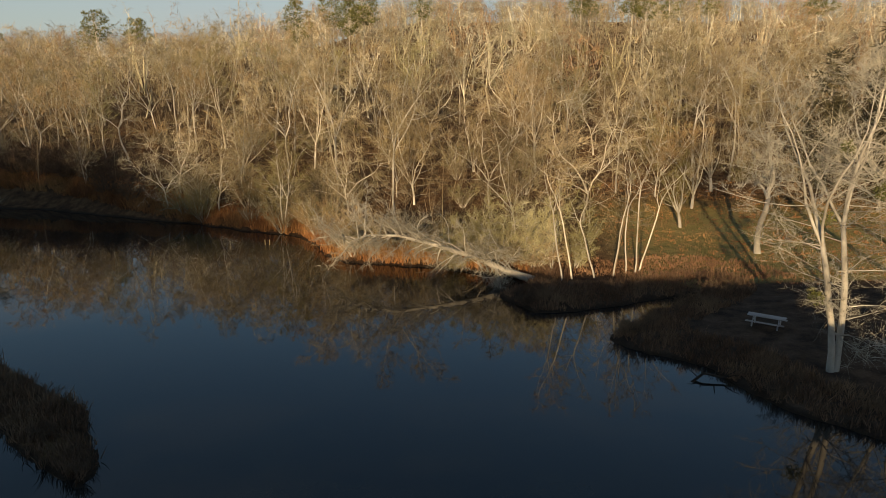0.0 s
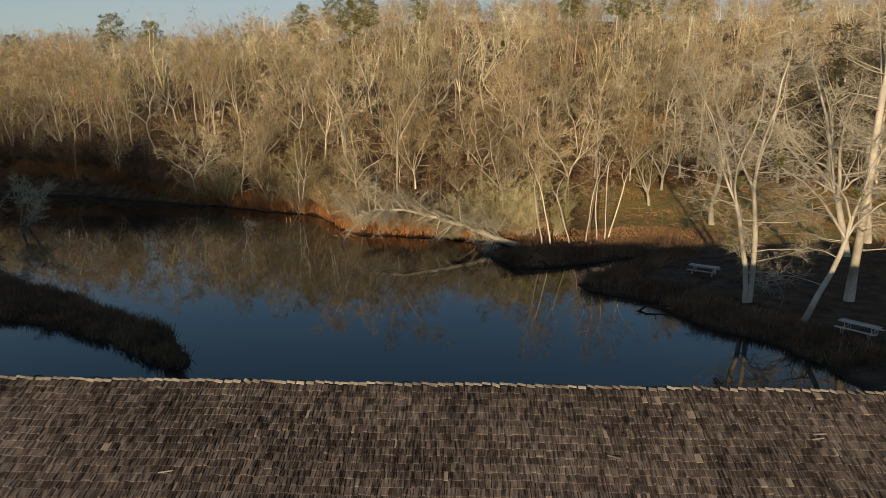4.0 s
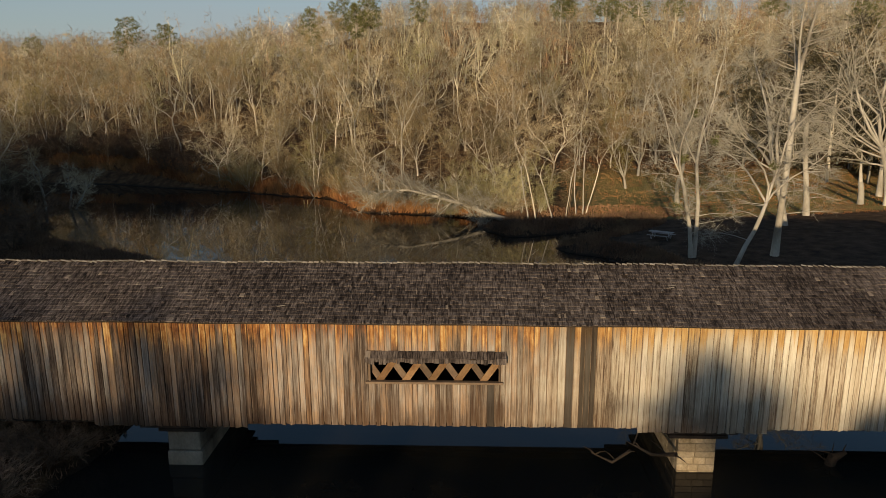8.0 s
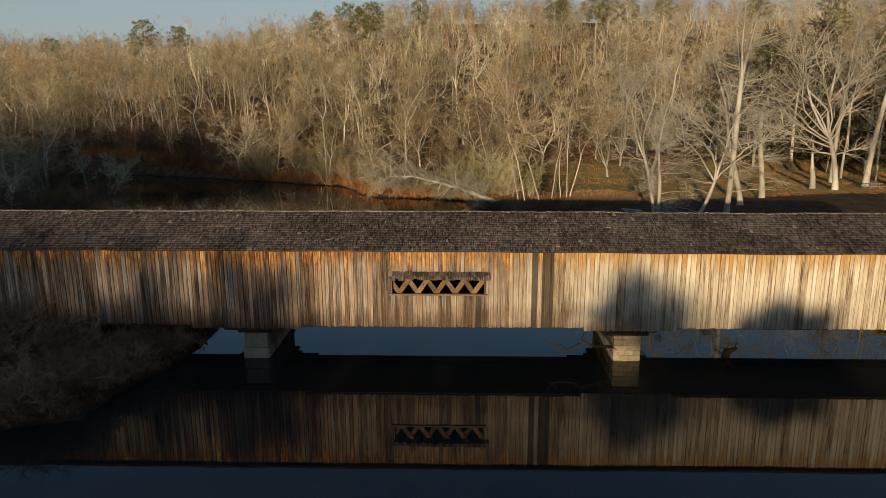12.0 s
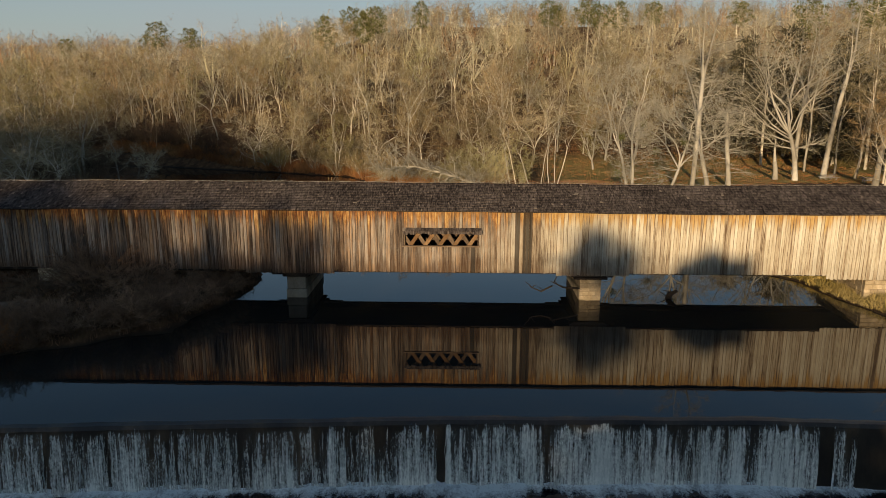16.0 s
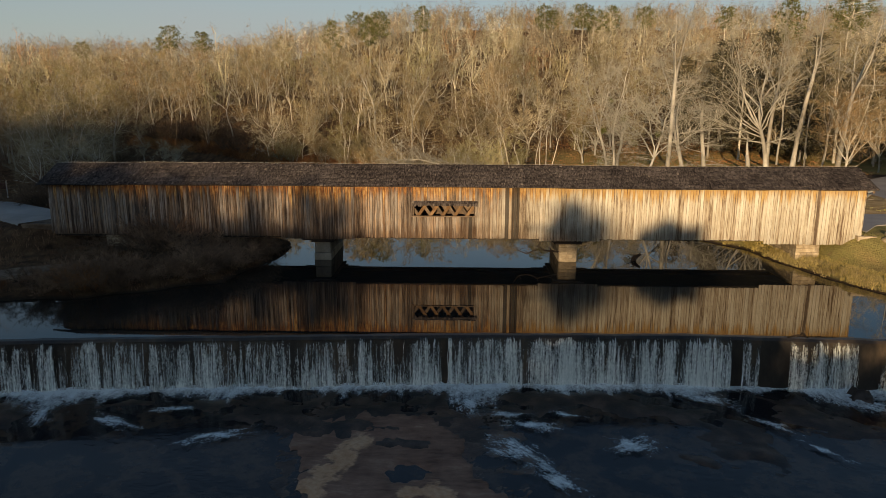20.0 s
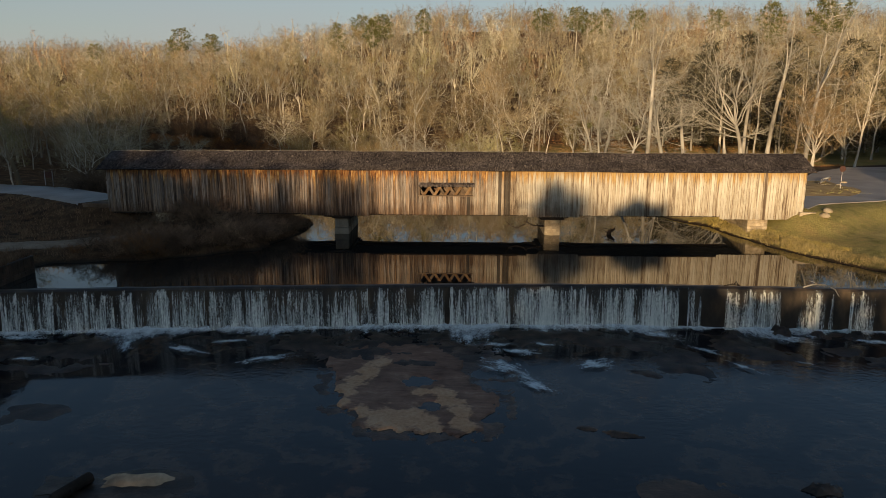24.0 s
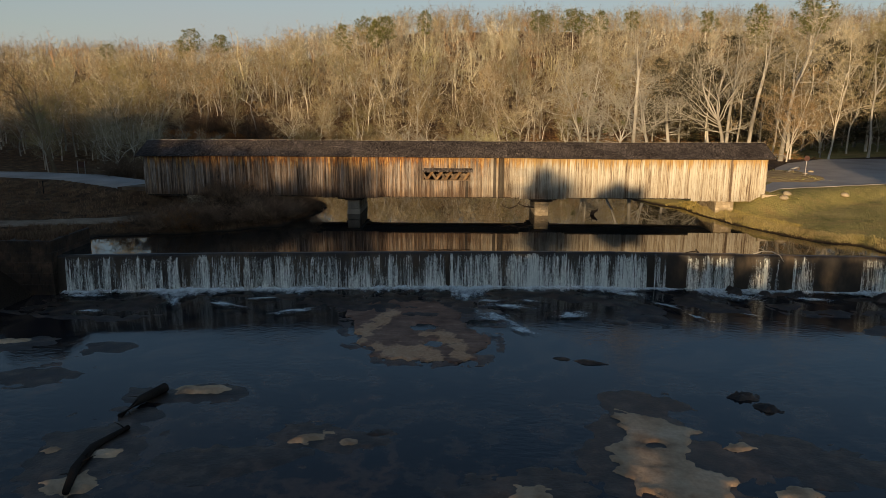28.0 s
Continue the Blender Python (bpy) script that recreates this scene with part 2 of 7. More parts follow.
def board_material(name, dark):
    """Weathered vertical siding: bleached boards, each with its own grain and tone, run with brown stains,
    rain-sheltered orange under the eaves, sooty near the foot. Towards -x it darkens, by weathering and by partial
    shade put into the colour.
    """
    m, nt, b = nodes_of(name)
    rnd = random_of(nt)
    other = nt.nodes.new("ShaderNodeTexWhiteNoise")
    other.noise_dimensions = "1D"
    nt.links.new(rnd, other.inputs["W"])
    rnd2 = other.outputs["Value"]
    own = nt.nodes.new("ShaderNodeCombineXYZ")
    nt.links.new(mathn(nt, "MULTIPLY", rnd, 60.0), own.inputs[1])
    nt.links.new(mathn(nt, "MULTIPLY", rnd2, 9.0), own.inputs[2])

    def grain(across, up, detail=5.0, rough=0.7):
        v = nt.nodes.new("ShaderNodeVectorMath")
        v.operation = "ADD"
        nt.links.new(spot(nt, (across, 1.0, up)), v.inputs[0])
        nt.links.new(own.outputs[0], v.inputs[1])
        return noise_tex(nt, v.outputs[0], 1.0, detail, rough)

    def off(source, gain, middle=0.5):
        return mathn(nt, "MULTIPLY", mathn(nt, "SUBTRACT", source, middle), gain)

    streak, fine, blot = grain(5.0, 0.30), grain(17.0, 0.55, 6.0, 0.75), grain(4.0, 1.6, 5.0, 0.65)
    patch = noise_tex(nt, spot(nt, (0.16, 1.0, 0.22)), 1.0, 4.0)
    z = nt.nodes.new("ShaderNodeSeparateXYZ")
    nt.links.new(spot(nt), z.inputs[0])
    mixed = mathn(nt, "ADD", mathn(nt, "ADD", off(streak, 2.0), off(fine, 1.7)), mathn(nt, "ADD", off(rnd, 0.55), 0.56), True)
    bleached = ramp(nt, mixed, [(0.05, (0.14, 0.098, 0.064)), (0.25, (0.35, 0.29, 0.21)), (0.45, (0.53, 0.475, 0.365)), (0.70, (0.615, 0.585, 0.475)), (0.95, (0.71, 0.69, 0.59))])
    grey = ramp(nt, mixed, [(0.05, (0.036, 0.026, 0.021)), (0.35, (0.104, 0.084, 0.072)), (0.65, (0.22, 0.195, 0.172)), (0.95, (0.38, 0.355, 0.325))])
    # darkens towards -x: weathered wood, plus the left end's partial shade as colour
    aged_shade = mathn(nt, "DIVIDE", mathn(nt, "SUBTRACT", mathn(nt, "ADD", 11.0, off(patch, 26.0)), z.outputs[0]), 11.0, True)
    col = mixc(nt, mathn(nt, "MULTIPLY", aged_shade, 0.95), bleached, grey)
    run = mathn(nt, "ADD", mathn(nt, "ADD", off(streak, 4.0), off(blot, 2.2)), mathn(nt, "ADD", off(rnd2, 0.9), 0.36), True)
    col = mixc(nt, mathn(nt, "MULTIPLY", run, mathn(nt, "ADD", mathn(nt, "MULTIPLY", aged_shade, 0.45), 0.27)), col, mixc(nt, mixed, (0.075, 0.036, 0.018), (0.38, 0.235, 0.125)))
    height = mathn(nt, "ADD", mathn(nt, "ADD", z.outputs[2], off(streak, 2.8)), mathn(nt, "ADD", off(fine, 2.0), off(rnd2, 0.9)))
    sooty = mathn(nt, "ADD", off(patch, 3.0), mathn(nt, "ADD", off(streak, 1.5), 0.25), True)
    low = mathn(nt, "DIVIDE", mathn(nt, "SUBTRACT", 4.7, height), 2.2, True)
    col = mixc(nt, mathn(nt, "MULTIPLY", mathn(nt, "MULTIPLY", sooty, low), 0.6), col, (0.060, 0.043, 0.032))
    splash = mathn(nt, "DIVIDE", mathn(nt, "SUBTRACT", 3.3, height), 1.1, True)
    col = mixc(nt, mathn(nt, "MULTIPLY", splash, mathn(nt, "ADD", mathn(nt, "MULTIPLY", aged_shade, 0.45), 0.25)), col, (0.075, 0.042, 0.024))
    dry = mathn(nt, "DIVIDE", mathn(nt, "SUBTRACT", height, 5.50), 0.75, True)
    stain = ramp(nt, mathn(nt, "ADD", mathn(nt, "ADD", off(fine, 1.8), off(blot, 1.2)), mathn(nt, "ADD", off(rnd2, 0.4), 0.48)), [(0.15, (0.050, 0.020, 0.010)), (0.40, (0.17, 0.066, 0.024)), (0.63, (0.36, 0.175, 0.058)), (0.90, (0.58, 0.41, 0.19))])
    amber = ramp(nt, mathn(nt, "ADD", mathn(nt, "ADD", off(fine, 1.4), off(blot, 0.8)), 0.5), [(0.15, (0.19, 0.088, 0.028)), (0.45, (0.43, 0.255, 0.085)), (0.85, (0.60, 0.46, 0.22))])
    col = mixc(nt, mathn(nt, "MULTIPLY", dry, 0.92), col, mixc(nt, aged_shade, amber, stain))
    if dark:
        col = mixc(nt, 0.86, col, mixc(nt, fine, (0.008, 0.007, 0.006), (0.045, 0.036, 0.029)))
    nt.links.new(col, b.inputs["Base Color"])
    b.inputs["Roughness"].default_value, b.inputs["Specular IOR Level"].default_value = 0.88, 0.1
    bn = add(nt, "ShaderNodeBump", Strength=0.5, Distance=0.012)
    nt.links.new(fine, bn.inputs["Height"])
    nt.links.new(bn.outputs[0], b.inputs["Normal"])
    return m


def shake_material(name, islands):
    """Split roof shingles: grey-brown, streaked down the slope, each of its own tone, a few fresh and pale."""
    m, nt, b = nodes_of(name)
    streak = noise_tex(nt, spot(nt, (20.0, 2.5, 2.5)), 1.0, 3.0, 0.6)
    large = noise_tex(nt, spot(nt), 0.35, 4.0)
    rnd = random_of(nt, islands)
    tone = mathn(nt, "ADD", mathn(nt, "MULTIPLY", streak, 0.76), mathn(nt, "MULTIPLY", rnd, 0.16))
    tone = mathn(nt, "ADD", tone, mathn(nt, "MULTIPLY", mathn(nt, "SUBTRACT", large, 0.5), 0.35))
    col = ramp(nt, tone, [(0.30, (0.013, 0.011, 0.011)), (0.42, (0.056, 0.047, 0.044)), (0.54, (0.118, 0.101, 0.093)), (0.72, (0.225, 0.197, 0.18))])
    fresh = mathn(nt, "GREATER_THAN", rnd, 0.993)
    col = mixc(nt, mathn(nt, "MULTIPLY", fresh, 0.5), col, (0.36, 0.31, 0.25))
    nt.links.new(col, b.inputs["Base Color"])
    b.inputs["Roughness"].default_value, b.inputs["Specular IOR Level"].default_value = 0.88, 0.1
    bn = add(nt, "ShaderNodeBump", Strength=0.5, Distance=0.012)
    nt.links.new(streak, bn.inputs["Height"])
    nt.links.new(bn.outputs[0], b.inputs["Normal"])
    return m


SHINGLE, SHINGLE_PIECE = shake_material("shingle", True), shake_material("shingle_piece", False)
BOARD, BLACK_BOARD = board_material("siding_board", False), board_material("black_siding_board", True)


def water_material(name, deep, shoal, ripple, scale, rough, ior=1.33):
    m, nt, b = nodes_of(name)
    vec = spot(nt)
    col = ramp(nt, noise_tex(nt, vec, 0.2, 8.0, 0.62), spread(deep, deep, shoal, deep, deep, shoal, deep))
    nt.links.new(col, b.inputs["Base Color"])
    b.inputs["Roughness"].default_value, b.inputs["IOR"].default_value = rough, ior
    wave = noise_tex(nt, spot(nt, (1.0, 1.6, 1.0)), scale, 3.0)
    where = ramp(nt, noise_tex(nt, vec, 0.09, 2.0), [(0.4, (0.15, 0.15, 0.15)), (0.62, (1, 1, 1))])
    bn = add(nt, "ShaderNodeBump", Distance=0.05)
    nt.links.new(mathn(nt, "MULTIPLY", where, ripple), bn.inputs["Strength"])
    nt.links.new(wave, bn.inputs["Height"])
    nt.links.new(bn.outputs[0], b.inputs["Normal"])
    return m


POND = water_material("pond_water", (0.016, 0.017, 0.016), (0.024, 0.022, 0.017), 0.018, 1.2, 0.015, 1.34)
RIVER = water_material("river_water", (0.008, 0.009, 0.012), (0.062, 0.040, 0.028), 0.30, 2.0, 0.05)


def foam_material(name, across, along, low, high):
    """Broken white water drawn out along its run: foam where the noise is high, thinning out to the edge, clear between."""
    m, nt, b = nodes_of(name)
    f = nt.nodes.new("ShaderNodeAttribute")
    f.attribute_name = "run"
    v = nt.nodes.new("ShaderNodeVectorMath")
    v.operation = "MULTIPLY"
    v.inputs[1].default_value = (across, along, 1.0)
    nt.links.new(f.outputs["Vector"], v.inputs[0])
    n = noise_tex(nt, v.outputs[0], 1.0, 9.0, 0.72)
    speck = noise_tex(nt, spot(nt), 9.0, 4.0, 0.8)
    a = nt.nodes.new("ShaderNodeAttribute")
    a.attribute_name = "cover"
    n = mathn(nt, "ADD", n, mathn(nt, "MULTIPLY", mathn(nt, "SUBTRACT", a.outputs["Fac"], 0.6), 0.40))
    n = mathn(nt, "ADD", n, mathn(nt, "MULTIPLY", mathn(nt, "SUBTRACT", speck, 0.5), 0.6))
    cover = ramp(nt, n, [(low, (0, 0, 0)), (high, (1, 1, 1))])
    b.inputs["Base Color"].default_value = (0.86, 0.93, 0.92, 1)
    b.inputs["Roughness"].default_value = 0.6
    nt.links.new(mathn(nt, "MULTIPLY", cover, 0.9), b.inputs["Alpha"])
    return m


def fall_material(name, cut):
    """Falling water: glassy at the lip, whitening as it drops, in columns of uneven width drawn out into fine threads."""
    m, nt, b = nodes_of(name)

    def off(source, gain):
        return mathn(nt, "MULTIPLY", mathn(nt, "SUBTRACT", source, 0.5), gain)

    column = noise_tex(nt, spot(nt, (0.8, 0.3, 0.05)), 1.0, 3.0, 0.6)
    thread = noise_tex(nt, spot(nt, (3.2, 1.0, 0.13)), 1.0, 4.0, 0.7)
    fine = noise_tex(nt, spot(nt, (9.0, 2.0, 0.5)), 1.0, 4.0, 0.75)
    spark = noise_tex(nt, spot(nt, (10.0, 6.0, 5.0)), 1.0, 4.0, 0.8)
    z = nt.nodes.new("ShaderNodeSeparateXYZ")
    nt.links.new(spot(nt), z.inputs[0])
    drop = mathn(nt, "POWER", mathn(nt, "DIVIDE", mathn(nt, "MULTIPLY", z.outputs[2], -1.0), 3.1, True), 0.7)
    tongue = noise_tex(nt, spot(nt, (2.6, 0.3, 0.0)), 1.0, 4.0, 0.7)
    lip = mathn(nt, "DIVIDE", mathn(nt, "ADD", z.outputs[2], mathn(nt, "ADD", 0.35, off(tongue, 1.5))), 0.4, True)
    n = mathn(nt, "ADD", mathn(nt, "ADD", off(column, 3.0), off(thread, 3.0)), mathn(nt, "ADD", off(fine, 2.4), off(spark, 1.7)))
    n = mathn(nt, "ADD", n, mathn(nt, "SUBTRACT", mathn(nt, "MULTIPLY", drop, 0.62), mathn(nt, "MULTIPLY", lip, 0.9)))
    cover = mathn(nt, "ADD", n, cut, True)
    white = mathn(nt, "ADD", mathn(nt, "ADD", off(fine, 1.6), off(spark, 1.4)), 0.62, True)
    nt.links.new(mixc(nt, white, (0.38, 0.46, 0.42), (0.95, 0.98, 0.92)), b.inputs["Base Color"])
    b.inputs["Roughness"].default_value = 0.4
    nt.links.new(mathn(nt, "MULTIPLY", cover, 0.96), b.inputs["Alpha"])
    return m


STRONG_FALL = fall_material("strong_falling_water", 0.28)
FALL, STRAND = fall_material("falling_water", -0.05), fall_material("falling_strand", 0.15)
FOAM = foam_material("river_foam", 1.9, 0.8, 0.45, 0.70)
FOOT_FOAM = foam_material("foot_foam", 1.6, 0.9, 0.38, 0.74)


def ground_material():
    m, nt, b = nodes_of("ground_cover")
    vec = spot(nt)
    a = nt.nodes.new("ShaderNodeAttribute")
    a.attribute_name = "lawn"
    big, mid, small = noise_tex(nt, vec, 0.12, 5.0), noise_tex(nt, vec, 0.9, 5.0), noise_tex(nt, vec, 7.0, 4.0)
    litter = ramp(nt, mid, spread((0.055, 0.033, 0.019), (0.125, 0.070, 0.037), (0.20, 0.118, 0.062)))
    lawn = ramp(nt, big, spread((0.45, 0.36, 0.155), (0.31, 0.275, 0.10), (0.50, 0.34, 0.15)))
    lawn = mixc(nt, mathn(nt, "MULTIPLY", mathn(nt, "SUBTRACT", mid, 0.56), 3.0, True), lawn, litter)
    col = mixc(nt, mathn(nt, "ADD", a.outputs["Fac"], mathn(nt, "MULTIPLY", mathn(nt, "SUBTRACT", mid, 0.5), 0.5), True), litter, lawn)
    z = nt.nodes.new("ShaderNodeSeparateXYZ")
    nt.links.new(vec, z.inputs[0])
    m2 = nt.nodes.new("ShaderNodeAttribute")
    m2.attribute_name = "moss"
    patchy = mathn(nt, "MULTIPLY", m2.outputs["Fac"], mathn(nt, "MULTIPLY", mathn(nt, "SUBTRACT", noise_tex(nt, vec, 0.22, 5.0), 0.40), 5.0, True))
    col = mixc(nt, patchy, col, ramp(nt, mid, spread((0.13, 0.135, 0.045), (0.24, 0.215, 0.085), (0.34, 0.25, 0.11))))
    # near bank: mud, its dark tone also standing in for the shade there
    m3 = nt.nodes.new("ShaderNodeAttribute")
    m3.attribute_name = "mud"
    col = mixc(nt, m3.outputs["Fac"], col, ramp(nt, mid, spread((0.045, 0.033, 0.024), (0.085, 0.06, 0.042), (0.13, 0.095, 0.068))))
    wet = mathn(nt, "DIVIDE", mathn(nt, "SUBTRACT", mathn(nt, "ADD", 0.12, mathn(nt, "MULTIPLY", big, 0.3)), z.outputs[2]), 0.2, True)
    col = mixc(nt, wet, col, (0.045, 0.032, 0.022))
    hsv = nt.nodes.new("ShaderNodeHueSaturation")
    nt.links.new(col, hsv.inputs["Color"])
    nt.links.new(mathn(nt, "ADD", small, 0.5), hsv.inputs["Value"])
    nt.links.new(hsv.outputs[0], b.inputs["Base Color"])
    b.inputs["Roughness"].default_value, b.inputs["Specular IOR Level"].default_value = 0.95, 0.1
    bn = add(nt, "ShaderNodeBump", Strength=0.9, Distance=0.3)
    nt.links.new(small, bn.inputs["Height"])
    nt.links.new(bn.outputs[0], b.inputs["Normal"])
    return m


GROUND = ground_material()


def bedrock_material(name):
    """River rock: purple-brown and stained, worn to pale sand-coloured tan where the mark "tan" says."""
    m, nt, b = nodes_of(name)
    vec = spot(nt)
    big, small, streak = noise_tex(nt, vec, 0.7, 6.0), noise_tex(nt, vec, 4.5, 6.0, 0.65), noise_tex(nt, spot(nt, (0.8, 3.0, 1.0)), 1.0, 6.0, 0.7)
    brown = ramp(nt, mathn(nt, "ADD", mathn(nt, "MULTIPLY", big, 0.5), mathn(nt, "MULTIPLY", streak, 0.5)), spread((0.055, 0.028, 0.019), (0.20, 0.105, 0.068), (0.30, 0.165, 0.110), (0.45, 0.29, 0.19)))
    tan = ramp(nt, mathn(nt, "ADD", mathn(nt, "MULTIPLY", small, 0.6), mathn(nt, "MULTIPLY", big, 0.4)), spread((0.42, 0.19, 0.085), (0.60, 0.335, 0.185), (0.71, 0.455, 0.285)))
    a = nt.nodes.new("ShaderNodeAttribute")
    a.attribute_name = "tan"
    edge = mathn(nt, "ADD", mathn(nt, "SUBTRACT", a.outputs["Fac"], 0.5), mathn(nt, "ADD", mathn(nt, "MULTIPLY", mathn(nt, "SUBTRACT", streak, 0.5), 1.6), mathn(nt, "MULTIPLY", mathn(nt, "SUBTRACT", small, 0.5), 0.7)))
    f = mathn(nt, "ADD", mathn(nt, "MULTIPLY", edge, 2.2), 0.5, True)
    nt.links.new(mixc(nt, f, brown, tan), b.inputs["Base Color"])
    b.inputs["Roughness"].default_value, b.inputs["Specular IOR Level"].default_value = 0.7, 0.25
    bn = add(nt, "ShaderNodeBump", Strength=0.6, Distance=0.05)
    nt.links.new(mathn(nt, "ADD", small, streak), bn.inputs["Height"])
    nt.links.new(bn.outputs[0], b.inputs["Normal"])
    return m


BEDROCK = bedrock_material("bedrock")


# ---- building helpers ----
def link_mesh(name, verts, faces, material, parent=None, smooth=False):
    me = bpy.data.meshes.new(name)
    me.from_pydata([tuple(v) for v in verts], [], [tuple(f) for f in faces])
    me.materials.append(material)
    if smooth:
        me.polygons.foreach_set("use_smooth", [True] * len(me.polygons))
    me.update()
    ob = new(name, me)
    ob.parent = parent
    return ob


def part(name, bm, material, parent, label=""):
    me = bpy.data.meshes.new(name)
    bmesh.ops.recalc_face_normals(bm, faces=bm.faces)
    bm.to_mesh(me)
    bm.free()
    me.materials.append(material)
    ob = new(name, me)
    ob.parent = parent
    return tagged(ob, label) if label else ob


def block(bm, lo, hi, bevel=0.0, turn=None):
    """A box between two corners, its edges bevelled, turned about its middle."""
    lo, hi = Vector(lo), Vector(hi)
    mid, size = (lo + hi) / 2, hi - lo
    m = Matrix.Translation(mid) @ (turn.to_4x4() if turn else Matrix()) @ Matrix.Diagonal((*size, 1))
    made = bmesh.ops.create_cube(bm, size=1, matrix=m)
    if bevel:
        edges = {e for v in made["verts"] for e in v.link_edges}
        bmesh.ops.bevel(bm, geom=list(edges), offset=bevel, segments=1, affect="EDGES")


def box_part(name, lo, hi, material, parent, bevel=0.02, turn=None, label=""):
    bm = bmesh.new()
    block(bm, lo, hi, bevel, turn)
    return part(name, bm, material, parent, label)


def set_cover(ob, values, run):
    """Stores how thickly foam lies at each vertex, and how far it has run across and along the stream."""
    ob.data.attributes.new("cover", "FLOAT", "POINT").data.foreach_set("value", values)
    ob.data.attributes.new("run", "FLOAT_VECTOR", "POINT").data.foreach_set("vector", np.array(run, np.float32).ravel())
    return ob


def empty(name, at=(0, 0, 0)):
    ob = new(name)
    ob.location = at
    return ob


def tube(V, F, pts, radii, n):
    """A tapered tube with n sides along pts, appended to the lists V and F."""
    start = len(V)
    for i, (p, r) in enumerate(zip(pts, radii)):
        d = (pts[min(i + 1, len(pts) - 1)] - pts[max(i - 1, 0)]).normalized()
        u = d.cross(Vector((0.3, 1, 0.1))).normalized()
        w = d.cross(u)
        for k in range(n):
            a = 2 * math.pi * k / n
            V.append(p + (u * math.cos(a) + w * math.sin(a)) * r)
    for i in range(len(pts) - 1):
        for k in range(n):
            a, b = start + i * n + k, start + i * n + (k + 1) % n
            F.append((a, b, b + n, a + n))
    F.append(tuple(range(start + (len(pts) - 1) * n, start + len(pts) * n)))


def spike(V, F, p, d, r):
    """A twig: a narrow bent blade that runs to a point."""
    u = d.cross(Vector((math.sin(p.x * 37), math.cos(p.y * 41), math.sin(p.z * 29 + 1)))).normalized() * r
    q = p + d * 0.55 + d.cross(u).normalized() * d.length * 0.16 * math.sin(p.x * 91 + p.z * 57) + u.normalized() * d.length * 0.08 * math.sin(p.y * 83)
    s = len(V)
    V += [p + u, p - u, q + u * 0.6, q - u * 0.6, p + d]
    F += [(s, s + 1, s + 3), (s, s + 3, s + 2), (s + 2, s + 3, s + 4)]


def sliver(V, F, p, d, r):
    """The finest twig: one thin blade."""
    u = d.cross(Vector((math.sin(p.x * 37), math.cos(p.y * 41), math.sin(p.z * 29 + 1)))).normalized() * r
    s = len(V)
    V += [p + u, p - u, p + d]
    F.append((s, s + 1, s + 2))


# ---- the lie of the land ----
POND_SHORE = [(38.5, -20), (37.8, -15.0), (35.3, -13.8), (33.9, -11.6), (32.3, -8.6), (31.0, -5.3), (30.1, -2.8), (29.3, 0.6), (28.4, 4.0), (28.0, 6.2), (25.2, 10.8), (23.5, 18), (22.2, 25), (20.9, 29), (17.7, 31.3),
              (15.5, 37.3), (11.8, 40.4), (9.9, 42), (13.5, 47), (19.5, 53), (20.5, 54.6), (12, 49.6), (5.9, 47.9), (3.4, 52), (5.8, 57), (-2, 61.4),
              (-12, 63), (-18.9, 75), (-29, 79.4), (-44, 87), (-59, 94.7), (-69, 97), (-95, 106), (-130, 112), (-130, 96), (-96, 90), (-72, 80),
              (-58, 66), (-50, 54), (-42, 44), (-29.4, 37.2), (-19.0, 30.0), (-14.2, 21.8), (-17.6, 23.9), (-25.7, 29.5), (-31, 32), (-38, 30), (-34, 22),
              (-25, 14), (-15.2, 8), (-14.6, 2), (-15.3, -2), (-17, -7.5), (-22, -10.6), (-25.6, -12.3), (-33, -13.5), (-34.5, -17), (-34, -22.5)]
RIVER_SHORE = [(75, -13), (-33, -14), (-33.5, -22), (-34.5, -26), (-37, -34), (-40, -55), (-40, -100), (-34, -140), (40, -140), (56, -90), (75, -50)]
ROAD_LEFT = [(-36.5, 3.6), (-40, 6.2), (-48, 11.5), (-58, 14.2), (-75, 15), (-120, 8)]
ROAD_RIGHT = [(38.5, 4.0), (42, 6.5), (50, 11), (62, 16), (85, 20), (130, 20)]
PAVEMENT = [(36.4, 0.9), (39.0, 4.0), (44.5, 5.9), (54, 9.2), (80, 16), (130, 19), (130, 52), (80, 46), (63, 44), (54, 36), (48.6, 28), (42.5, 13), (38.2, 6.4), (36.0, 4.6)]
ROAD_LOT = [(44, 10), (49, 19), (55, 29), (64, 37), (84, 43), (130, 46)]
CREST_X, CREST_Y = (-36, -31.2, -18.2, 1.0, 15.7, 34.3, 62), (-22.3, -21.7, -20.4, -19.0, -18.6, -19.5, -20.6)


def ring_distance(px, py, ring):
    """Distance to a closed ring, negative inside."""
    best, inside = np.full(px.shape, 1e9), np.zeros(px.shape, bool)
    for (ax, ay), (bx, by) in zip(ring, ring[1:] + ring[:1]):
        dx, dy = bx - ax, by - ay
        s = np.clip(((px - ax) * dx + (py - ay) * dy) / (dx * dx + dy * dy), 0, 1)
        best = np.minimum(best, np.hypot(px - ax - s * dx, py - ay - s * dy))
        if dy:
            inside ^= ((ay > py) != (by > py)) & (px < ax + (py - ay) * dx / dy)
    return np.where(inside, -best, best)


